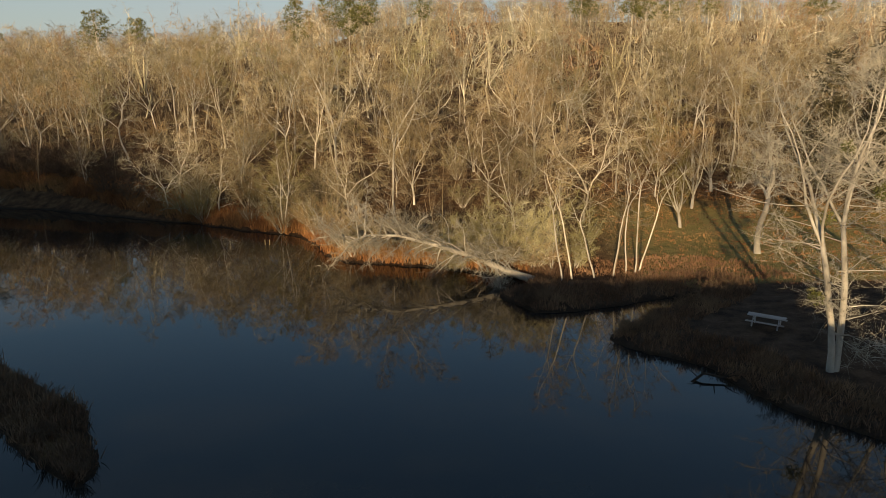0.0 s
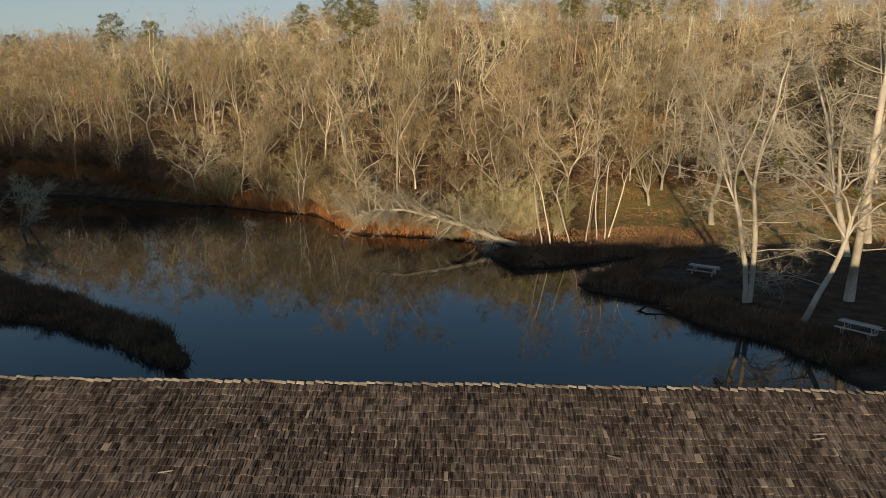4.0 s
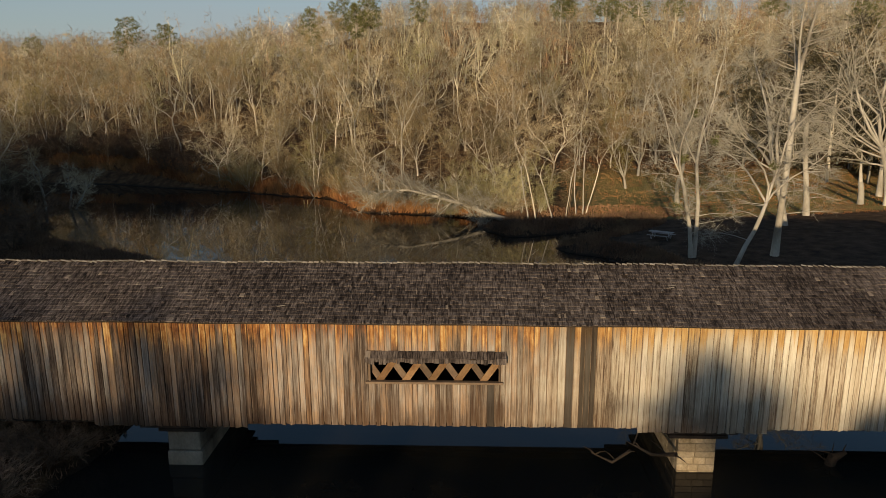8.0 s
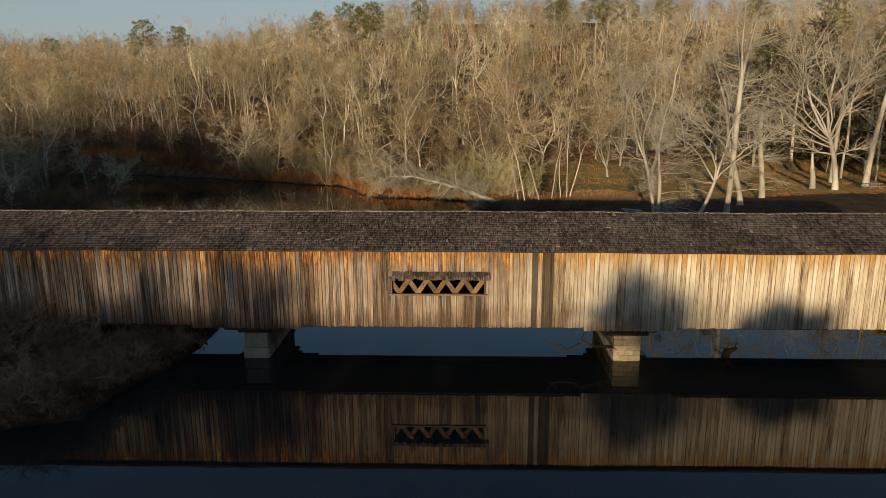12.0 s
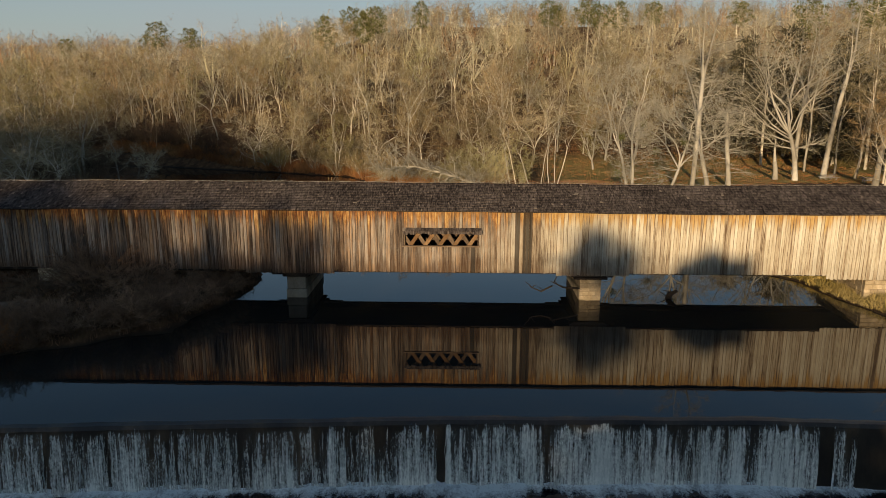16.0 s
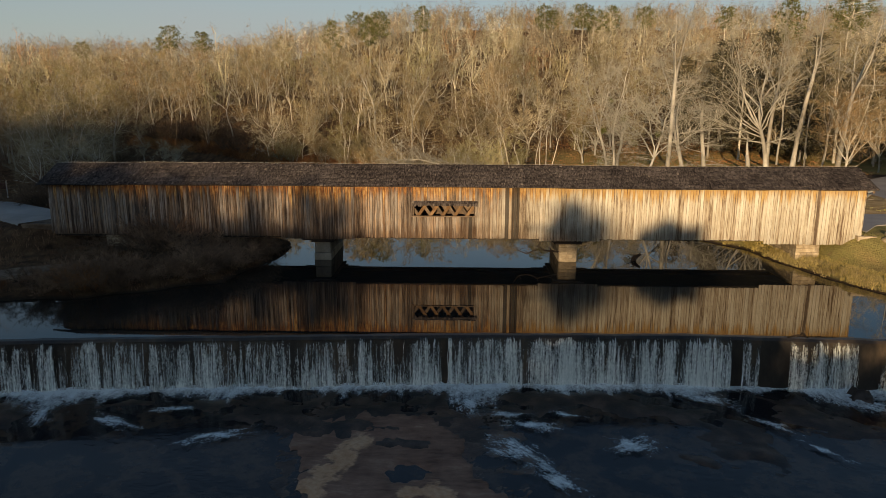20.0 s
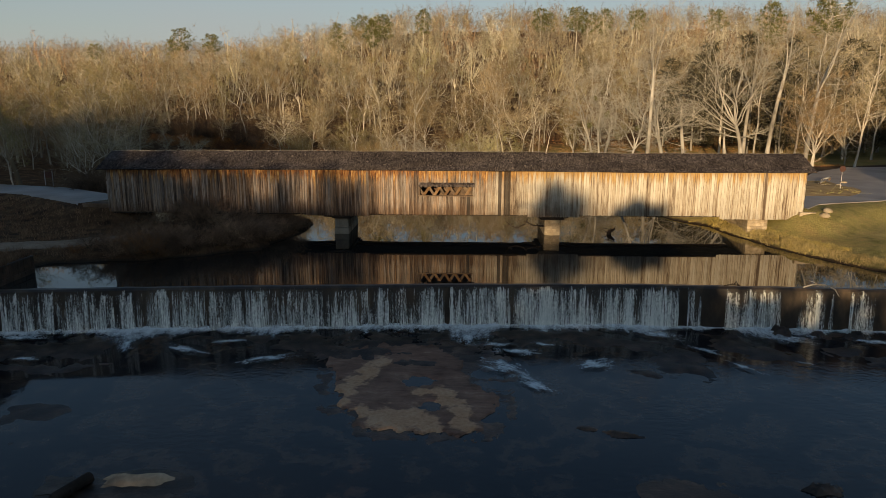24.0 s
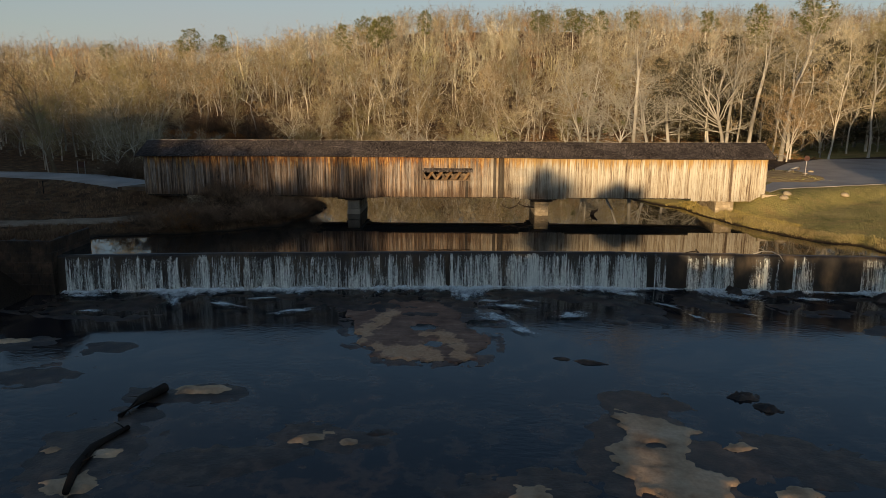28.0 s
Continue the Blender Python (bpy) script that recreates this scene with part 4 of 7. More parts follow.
# piers and abutments
def stone_block_pier(name, x0, x1, y0, y1, z0, z1, course, material, label, seed):
    """A pier of coursed blocks, each proud of its recessed core."""
    r = random.Random(seed)
    p = empty(name, ((x0 + x1) / 2, (y0 + y1) / 2, z0))
    tagged(p, label, "pier")
    settle_part(box_part("core", (x0 + 0.03, y0 + 0.03, z0), (x1 - 0.03, y1 - 0.03, z1 - 0.02), material, None, 0.02), p)
    z = z0
    while z < z1 - 0.05:
        h = min(course * r.uniform(0.85, 1.2), z1 - z)
        x = x0
        while x < x1 - 0.05:
            w = min(r.uniform(0.35, 0.75), x1 - x)
            if x1 - x - w < 0.2:
                w = x1 - x
            settle_part(box_part("block", (x + 0.008, y0 - r.uniform(0, 0.03), z + 0.008), (x + w - 0.008, y0 + 0.3, z + h - 0.008), material, None, 0.02), p)
            x += w
        y = y0 + 0.3
        while y < y1 - 0.05:
            w = min(r.uniform(0.5, 1.1), y1 - y)
            for xa, xb in ((x0 - r.uniform(0, 0.02), x0 + 0.2), (x1 - 0.2, x1 + r.uniform(0, 0.02))):
                settle_part(box_part("block", (xa, y + 0.008, z + 0.008), (xb, y + w - 0.008, z + h - 0.008), material, None, 0.02), p)
            y += w
        z += h
    return p


pier = empty("concrete_pier", (-10.55, 2.6, -1.5))
tagged(pier, "grey concrete bridge pier standing in the pond", "pier", "bridge piers")
bm = bmesh.new()
block(bm, (-11.30, 0.30, -1.5), (-9.80, 6.5, 0.62), 0.05)
settle_part(part("lower_shaft", bm, CONCRETE, None), pier)
bm = bmesh.new()
block(bm, (-11.24, 0.34, 0.64), (-9.86, 6.46, 1.62), 0.05)
settle_part(part("upper_shaft", bm, CONCRETE, None), pier)
bm = bmesh.new()
block(bm, (-11.5, 0.10, 1.62), (-9.55, 6.6, 1.76), 0.03)
settle_part(part("cap_plate", bm, DARK_WOOD, None), pier)
stone = stone_block_pier("stone_pier", 10.05, 11.6, 0.30, 6.5, -1.5, 1.60, 0.32, STONE, "coursed stone bridge pier standing in the pond", 3)
tagged(stone, group="bridge piers")
settle_part(box_part("cap_plate", (9.6, 0.08, 1.60), (12.0, 6.6, 1.74), DARK_WOOD, None, 0.03), stone)
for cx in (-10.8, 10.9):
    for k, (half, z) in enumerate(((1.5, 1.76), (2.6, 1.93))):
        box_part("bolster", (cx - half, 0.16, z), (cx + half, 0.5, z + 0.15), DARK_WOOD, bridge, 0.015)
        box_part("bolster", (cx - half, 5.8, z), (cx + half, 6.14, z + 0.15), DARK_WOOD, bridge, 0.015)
tagged(stone_block_pier("stone_abutment", 30.2, 32.2, 0.15, 6.4, 0.2, 1.82, 0.3, STONE, "sunlit stone abutment under the bridge end", 8), group="bridge piers")
tagged(stone_block_pier("stone_abutment", -29.6, -27.9, 0.15, 6.4, 0.2, 2.12, 0.3, STONE, "shaded stone abutment under the bridge end", 9), group="bridge piers")
tagged(stone_block_pier("stone_abutment", 35.0, 36.6, -0.4, 6.8, 1.2, 2.62, 0.3, STONE, "low stone wall carrying the road onto the bridge", 12), group="bridge piers")
for x, w in ((-35.8, 1.4),):
    ramp_slab = empty("approach_slab", (x, 3.1, 2.5))
    tagged(ramp_slab, "timber approach slab at the bridge end", "slab")
    settle_part(box_part("slab", (x - w, 0.4, 2.45), (x + w, 5.9, 2.80), TIMBER, None, 0.03), ramp_slab)
    settle_part(box_part("kerb", (x - w, 0.3, 2.80), (x + w, 0.55, 2.98), TIMBER, None, 0.02), ramp_slab)

# siding boards: a few shared shapes, each board a part of the wall
rng = random.Random(21)


def unit_board(k):
    bm = bmesh.new()
    cut = (0.0, 0.006, -0.005, 0.003)[k]
    a = [bm.verts.new(p) for p in ((-0.5, 0, 0 + cut), (0.5, 0, 0 - cut), (0.5, 0, 1), (-0.5, 0, 1), (-0.46, -1, 0.002 + cut), (0.46, -1, 0.002 - cut), (0.46, -1, 1), (-0.46, -1, 1))]
    for f in ((3, 2, 1, 0), (4, 5, 6, 7), (0, 1, 5, 4), (1, 2, 6, 5), (2, 3, 7, 6), (3, 0, 4, 7)):
        bm.faces.new([a[i] for i in f])
    me = bpy.data.meshes.new("board")
    bm.to_mesh(me)
    bm.free()
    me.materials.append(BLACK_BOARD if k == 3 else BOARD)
    return me


BOARDS = [unit_board(k) for k in range(4)]
slots, x = [], X0
while x < X1 - 0.05:
    w = min(rng.choice((0.18, 0.21, 0.23, 0.25, 0.27, 0.30)) * 1.02, X1 - x)
    slots.append((x, w))
    x += w


def board(x, w, low, high, k):
    ob = new("board", BOARDS[k])
    ob.parent = wall_front
    ob.location = (x + w / 2, 0.033 - rng.uniform(0, 0.012), low)
    ob.scale = (w - rng.uniform(0.008, 0.026), rng.uniform(0.022, 0.036), high - low)
    ob.rotation_euler = (rng.uniform(-0.002, 0.002), rng.uniform(-0.0025, 0.0025), 0)


for x, w in slots:
    mid = x + w / 2
    top = 6.47 + sag(mid) + 0.06
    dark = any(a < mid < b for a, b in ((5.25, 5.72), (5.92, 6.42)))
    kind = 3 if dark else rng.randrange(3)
    low = foot(mid) + rng.uniform(-0.025, 0.025)
    if WIN_L < mid < WIN_R:
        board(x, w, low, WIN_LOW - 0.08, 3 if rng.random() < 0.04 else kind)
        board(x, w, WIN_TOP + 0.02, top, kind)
    else:
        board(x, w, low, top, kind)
# a vertical batten near the far end
batten = box_part("batten", (31.5, -0.045, 1.75), (31.72, -0.012, 6.55), TIMBER, wall_front, 0.006, Matrix.Rotation(radians(-1.0), 3, "Y"), "dark vertical joint batten")


# shingles
def shingle_frame(x, up, side):
    """Place and axes on the roof slope: x along, up metres from the eave."""
    y = EAVE_Y + up * math.cos(SLOPE) if side > 0 else 2 * RIDGE_Y - EAVE_Y - up * math.cos(SLOPE)
    return Vector((x, y, EAVE_Z + sag(x) + up * math.sin(SLOPE)))


near_pieces, verts, faces = [], [], []
COURSE = RUN / 17
for side in (1, -1):
    n_axis = Vector((0, -math.sin(SLOPE) * side, math.cos(SLOPE)))
    u_axis = Vector((0, math.cos(SLOPE) * side, math.sin(SLOPE)))
    for c in range(17):
        x = X0 - 0.75 + rng.uniform(0, 0.1)
        while x < X1 + 0.65:
            w = rng.choice((0.07, 0.09, 0.11, 0.13, 0.16, 0.20)) * rng.uniform(0.9, 1.1) * (1.0 if side > 0 else 1.6)
            length = COURSE * rng.uniform(1.18, 1.34)
            lift = rng.choice((0.016, 0.024, 0.034, 0.048)) + (0.04 if rng.random() < 0.03 else 0)
            at = shingle_frame(x + w / 2, c * COURSE - rng.uniform(0.0, 0.055), side)
            if side > 0 and c >= 10 and -2.4 < x < 3.4 and len(near_pieces) < 298:
                near_pieces.append((at, w, length, lift))
            elif rng.random() > 0.004:
                s = len(verts)
                h = (w - rng.choice((0.008, 0.016, 0.03))) / 2
                tilt = rng.uniform(-0.012, 0.012)
                for du, dn in ((0, 0), (0, lift + 0.014), (length, 0.006), (length, 0.0)):
                    for dx in (-h, h):
                        verts.append(at + Vector((dx + du * tilt * 3, 0, 0)) + u_axis * du + n_axis * (dn + dx * tilt))
                faces += [(s, s + 1, s + 3, s + 2), (s + 2, s + 3, s + 5, s + 4), (s, s + 2, s + 4, s + 6), (s + 1, s + 7, s + 5, s + 3)]
            x += w
tagged(link_mesh("shingles", verts, faces, SHINGLE, bridge), "", "", "", "stuff")
PIECE = bpy.data.meshes.new("shingle")
PIECE.from_pydata([(-0.5, 0, 0), (0.5, 0, 0), (-0.5, 0, 1), (0.5, 0, 1), (-0.5, 1, 0.25), (0.5, 1, 0.25), (-0.5, 1, 0), (0.5, 1, 0)], [],
                  [(0, 1, 3, 2), (2, 3, 5, 4), (0, 2, 4, 6), (1, 7, 5, 3), (4, 5, 7, 6)])
PIECE.materials.append(SHINGLE_PIECE)
for at, w, length, lift in near_pieces:
    ob = new("shingle", PIECE)
    ob.parent = bridge
    ob.location, ob.scale = at, (w - 0.008, length, lift + 0.014)
    ob.rotation_euler = (SLOPE, 0, rng.uniform(-0.02, 0.02))
# ridge cap: overlapping bleached shakes standing a little proud
x = X0 - 0.7
CAPS = []
for k in range(3):
    V, F = [], []
    bm = bmesh.new()
    block(bm, (-0.11 - 0.015 * k, 0.03 * k, 0), (0.10, 0.10 + 0.015 * k, 0.014), 0.003)
    me = bpy.data.meshes.new("ridge_shake")
    bm.to_mesh(me)
    bm.free()
    me.materials.append(CAP)
    CAPS.append(me)
while x < X1 + 0.7:
    ob = new("ridge_shake", rng.choice(CAPS))
    ob.parent = bridge
    ob.location = (x, RIDGE_Y - 0.10 + rng.uniform(-0.015, 0.015), RIDGE_Z + sag(x) + 0.03 + rng.uniform(0, 0.02))
    ob.rotation_euler = (SLOPE * 0.9 + rng.uniform(-0.05, 0.12), radians(rng.uniform(5, 13) + (rng.uniform(5, 16) if rng.random() < 0.12 else 0)), rng.uniform(-0.06, 0.06) + (rng.uniform(-0.4, 0.4) if rng.random() < 0.05 else 0))
    x += rng.uniform(0.21, 0.27)
# loose shakes lying on the roof
for x, up, turn in ((9.35, 2.1, 70), (9.7, 2.25, 15), (9.8, 2.4, 5), (17.4, 2.3, -4), (18.6, 1.1, 30), (9.9, 3.2, 60), (-6.1, 0.9, 20), (4.6, 1.6, -30), (-11.5, 2.0, 10)):
    ob = new("loose_shake", CAPS[0])
    ob.location = shingle_frame(x, up, 1) + Vector((0, -0.03, 0.06))
    ob.rotation_euler = (SLOPE, 0, radians(turn))
    ob.scale = (1.6, 0.35, 0.6)
    tagged(ob, "pale split shake lying loose on the roof", "shingle", "loose shakes")


# ---- trees ----
def grow_tree(seed, height, radius, limbs=14, per_limb=7, twigs=9, spread_=0.9, clear=0.25, rise=0.9, lean=(0, 0), forks=1, sub=1, droop=0.0, bend=0.25, twig_r=0.026, split_at=0.42, leaders=2, fine=False, fan=()):
    """A bare tree. Returns the lists of the trunk with its limbs and of the crown of branches and twigs."""
    r = random.Random(seed)
    TV, TF, CV, CF, LIMBS = [], [], [], [], []

    def wander(p, d, length, segs, curl, lift):
        pts = [p.copy()]
        d = d.normalized()
        for _ in range(segs):
            d = (d + Vector((r.uniform(-1, 1), r.uniform(-1, 1), r.uniform(-0.6, 0.6))) * curl + Vector((0, 0, lift))).normalized()
            pts.append(pts[-1] + d * length / segs)
        return pts

    def twig_on(p, d, length):
        side = Vector((r.uniform(-1, 1), r.uniform(-1, 1), r.uniform(-0.5, 0.9 - droop)))
        t = (d * 0.6 + side).normalized() * length * r.uniform(0.6, 1.3)
        spike(CV, CF, p, t, twig_r)
        for _ in range(sub):
            q = p + t * r.uniform(0.25, 0.75)
            side = Vector((r.uniform(-1, 1), r.uniform(-1, 1), r.uniform(-0.5, 0.9 - droop)))
            sliver(CV, CF, q, (t * 0.5 + side * length * 0.5), twig_r * 0.8)

    def branch_on(p, d, length, rad):
        pts = wander(p, d, length, 2, 0.28, 0.06 - droop * 0.25)
        tube(CV, CF, pts, [rad, rad * 0.65, rad * 0.25], 3)
        for k in range(twigs):
            t = (k + r.random()) / twigs
            i = min(1, int(t * 2))
            twig_on(pts[i].lerp(pts[i + 1], t * 2 - i), (pts[i + 1] - pts[i]).normalized(), length * 0.38)

    def limb_on(p, d, length, lr, level=0):
        pts = wander(p, d, length, 8, 0.22 + 0.12 * bend, 0.05 - droop * 0.3)
        LV, LF = [], []
        tube(LV, LF, pts, [lr * s for s in (0.9, 0.8, 0.68, 0.57, 0.46, 0.36, 0.27, 0.18, 0.08)], 6)
        LIMBS.append((LV, LF))
        for j in range(per_limb):
            s = 0.2 + 0.8 * (j + r.random()) / per_limb
            i = min(7, int(s * 8))
            q = pts[i].lerp(pts[i + 1], s * 8 - i)
            along = (pts[i + 1] - pts[i]).normalized()
            side = Vector((r.uniform(-1, 1), r.uniform(-1, 1), r.uniform(-0.5, 0.9 - droop)))
            branch_on(q, along * 0.55 + side * 0.9, length * r.uniform(0.36, 0.62) * (1.1 - 0.4 * s), max(0.024, lr * 0.42))

    def along_of(pts, t):
        f = t * (len(pts) - 1)
        i = min(len(pts) - 2, int(f))
        return pts[i].lerp(pts[i + 1], f - i)

    for fork in range(forks):
        a = 6.28 * fork / forks + r.uniform(-0.4, 0.4)
        tilt = Vector((lean[0], lean[1], 1)) + (Vector((math.cos(a), math.sin(a), 0)) * 0.16 if forks > 1 else Vector())
        h = height * (1 - 0.12 * fork)
        low = wander(Vector((0.12 * math.cos(a), 0.12 * math.sin(a), -0.3)) if forks > 1 else Vector((0, 0, -0.3)), tilt, h * split_at, 5, 0.06 + 0.05 * bend, 0.0)
        tube(TV, TF, low, [radius * s for s in (1.25, 0.96, 0.88, 0.82, 0.76, 0.68)], 12 if fine else 7)
        d0 = (low[-1] - low[-2]).normalized()
        tops = []
        for k in range(leaders):
            az = 6.28 * k / leaders + r.uniform(-0.5, 0.5)
            open_ = 0.12 if k == 0 else r.uniform(0.3, 0.55)
            d = d0 + Vector((math.cos(az), math.sin(az), 0)) * open_
            pts = wander(low[-1] - d0 * 0.15, d, h * (1 - split_at) * (1 if k == 0 else r.uniform(0.75, 0.98)), 6, 0.10 + 0.09 * bend, 0.03)
            LV, LF = [], []
            tube(LV, LF, pts, [radius * (0.62 if k == 0 else 0.5) * s for s in (1, 0.86, 0.7, 0.54, 0.38, 0.22, 0.07)], 6)
            LIMBS.append((LV, LF))
            tops.append(pts)
        for z, dx, dy, dz, reach in fan:
            p = along_of(low, z / split_at) if z < split_at else along_of(tops[0], (z - split_at) / (1 - split_at))
            limb_on(p, Vector((dx, dy, dz)), height * reach, radius * 0.36)
        for k in range(limbs):
            t = (k + r.random() * 0.8) / limbs
            z = clear + (1 - clear) * t
            if z < split_at:
                p = along_of(low, z / split_at)
            else:
                p = along_of(tops[k % leaders], (z - split_at) / (1 - split_at))
            az = k * 2.4 + r.uniform(-0.5, 0.5)
            d = Vector((math.cos(az), math.sin(az), rise * r.uniform(0.4, 1.2) - droop))
            length = height * 0.28 * spread_ * (0.55 + 0.75 * math.sin(min(1.0, 0.22 + t) * 2.75)) * r.uniform(0.7, 1.2)
            limb_on(p, d, length, radius * (0.40 - 0.26 * z) * r.uniform(0.8, 1.1) * (0.72 if fine else 1.0))
        for pts in tops:
            for k in range(3):
                branch_on(pts[-2], Vector((r.uniform(-0.9, 0.9), r.uniform(-0.9, 0.9), 0.8)), height * 0.09, 0.03)
    return TV, TF, CV, CF, LIMBS


def grow_bare(seed, h, rad, split=0.3, leaders=3, opening=0.45, branches=9, lets=7, twigs=6, reach=0.30, clear=0.15, low=3, lean=(0, 0), forks=1, bend=1.0, lift=0.05, droop=0.0, let_r=0.020, twig_r=0.013, twig_len=0.9, sides=6):
    """A bare winter tree of rising, winding leaders that part into branches, branchlets and fine twigs. Returns trunk, twigs and boughs."""
    r = random.Random(seed)
    TV, TF, CV, CF, BOUGHS = [], [], [], [], []

    def bough(pts, radii, n):
        V, F = [], []
        tube(V, F, pts, radii, n)
        BOUGHS.append((V, F))

    def any_way(flat=1.0):
        return Vector((r.gauss(0, 1), r.gauss(0, 1), r.gauss(0, 1) * flat)).normalized()

    def wind(p, d, length, segs, curl, up):
        pts, d = [p.copy()], d.normalized()
        for _ in range(segs):
            d = (d + any_way(0.6) * curl + Vector((0, 0, up))).normalized()
            pts.append(pts[-1] + d * length / segs)
        return pts

    def on(pts, t):
        f = t * (len(pts) - 1)
        i = min(len(pts) - 2, int(f))
        return pts[i].lerp(pts[i + 1], f - i), (pts[i + 1] - pts[i]).normalized()

    def twig_spray(p, d, length):
        spike(CV, CF, p, d * length, let_r)
        for _ in range(twigs):
            q = p + d * length * r.uniform(0.2, 0.95)
            v = (d * 0.75 + any_way(0.7) * 0.8 + Vector((0, 0, 0.25 - droop * 1.2))).normalized()
            sliver(CV, CF, q, v * twig_len * r.uniform(0.5, 1.25), twig_r)

    def branch(p, d, length, br):
        pts = wind(p, d, length, 4, 0.22 * bend + 0.08, lift - droop * 0.35)
        bough(pts, [br, br * 0.78, br * 0.55, br * 0.36, br * 0.14], 3)
        for k in range(lets):
            q, along = on(pts, 0.22 + 0.78 * (k + r.random()) / lets)
            v = (along * 0.5 + any_way(0.8) * 0.9 + Vector((0, 0, 0.1 - droop))).normalized()
            twig_spray(q, v, length * r.uniform(0.22, 0.42))
        twig_spray(pts[-2], (pts[-1] - pts[-2]).normalized(), length * 0.4)

    for fork in range(forks):
        a = 6.28 * fork / forks + r.uniform(-0.5, 0.5)
        out = Vector((math.cos(a), math.sin(a), 0)) * (0.11 if forks > 1 else 0.0)
        hh = h * (1 - 0.10 * fork)
        stem = wind(out * 0.9 + Vector((0, 0, -0.4)), Vector((lean[0], lean[1], 1)) + out * (0.5 if split < 0.45 else 1.6), hh * split, 5, 0.10 * bend, 0.02)
        tube(TV, TF, stem, [rad * k for k in (1.35, 1.0, 0.92, 0.86, 0.80, 0.70)], sides + 3)
        way = (stem[-1] - stem[-2]).normalized()
        for k in range(low):
            q, along = on(stem, clear / split + (1 - clear / split) * r.random() if clear < split else r.uniform(0.6, 1))
            az = r.uniform(0, 6.28)
            branch(q, Vector((math.cos(az), math.sin(az), 0.35 - droop)), hh * reach * r.uniform(0.6, 1.0), rad * 0.22)
        for k in range(leaders):
            az = 6.28 * k / leaders + r.uniform(-0.6, 0.6)
            wide = opening * (0.35 if k == 0 else r.uniform(0.75, 1.25))
            pts = wind(stem[-1] - way * 0.2, way + Vector((math.cos(az), math.sin(az), 0)) * wide, hh * (1 - split) * (1.0 if k == 0 else r.uniform(0.68, 0.96)), 7, 0.20 * bend + 0.03, 0.05)
            lr = rad * (0.64 if k == 0 else 0.50)
            bough(pts, [lr * v for v in (1, 0.88, 0.74, 0.6, 0.46, 0.32, 0.2, 0.07)], sides)
            for j in range(branches):
                t = 0.10 + 0.88 * (j + r.random()) / branches
                q, along = on(pts, t)
                side = along.cross(any_way()).normalized()
                d = along * (0.35 + 0.35 * t) + side * 0.95 + Vector((0, 0, -droop * 0.5))
                branch(q, d, hh * reach * (1.08 - 0.62 * t) * r.uniform(0.65, 1.15), max(0.028, lr * 0.42 * (1.05 - 0.6 * t)))
            twig_spray(pts[-1], way, hh * 0.05)
    return TV, TF, CV, CF, BOUGHS


def make_tree(name, lists, bark, twig, at=(0, 0, 0), label="", category="tree", group="", split=False):
    root = empty(name, at)
    tagged(root, label, category, group)
    link_mesh("trunk", lists[0], lists[1], bark, root, True)
    V, F = list(lists[2]), list(lists[3])
    few = len(F)
    if len(lists) > 4 and not split:
        for LV, LF in lists[4]:
            F += [tuple(i + len(V) for i in f) for f in LF]
            V += LV
    crown = link_mesh("crown", V, F, twig, root)
    if len(F) > few:
        crown.data.materials.append(bark)
        crown.data.polygons.foreach_set("material_index", [0] * few + [1] * (len(F) - few))
    if len(lists) > 4 and split:
        for LV, LF in lists[4]:
            link_mesh("limb", LV, LF, bark, root, True)
    return root


def place(x, y, scale=1.0, turn=0.0, z=None):
    return Matrix.Translation((x, y, height_at(x, y) - 0.05 if z is None else z)) @ Matrix.Rotation(turn, 4, "Z") @ Matrix.Scale(scale, 4)


# named trees on the banks
def single(name, x, y, label, bark, twig, seed, h, rad, turn=0.0, **more):
    root = make_tree(name, (grow_tree if "limbs" in more else grow_bare)(seed, h, rad, **more), bark, twig, (x, y, height_at(x, y) - 0.05), label, split=True)
    root.rotation_euler = (0, 0, turn)
    return root


NEAR = dict(branches=12, lets=9, twigs=10, let_r=0.014, twig_r=0.0085, twig_len=0.8, sides=8)
single("sycamore", 21.7, 35.6, "pale twin-trunked bare tree beside the picnic table", PALE_BARK, PALE_TWIG, 101, 22.5, 0.19, split=0.40, leaders=3, opening=0.40, reach=0.25, low=11, clear=0.12, forks=2, bend=1.0, droop=0.12, **NEAR)
single("sycamore", 23.6, 31.2, "pale bare tree leaning out over the grass", PALE_BARK, PALE_TWIG, 142, 19.0, 0.20, split=0.36, leaders=4, opening=0.5, reach=0.26, low=4, clear=0.16, lean=(0.40, 0.1), bend=1.7, droop=0.15, **NEAR)
single("sycamore", 28.9, 35.4, "tall straight pale bare tree on the shaded lawn", PALE_BARK, PALE_TWIG, 143, 25.5, 0.30, split=0.62, leaders=3, opening=0.3, reach=0.17, low=16, clear=0.14, bend=0.28, droop=0.1, **NEAR)
single("snag_tree", 40.2, 53.7, "broken-topped bare tree with drooping low branches", PALE_BARK, PALE_TWIG, 144, 11.5, 0.33, split=0.95, leaders=1, opening=0.1, reach=0.40, low=20, clear=0.2, bend=0.6, droop=0.22, **NEAR)
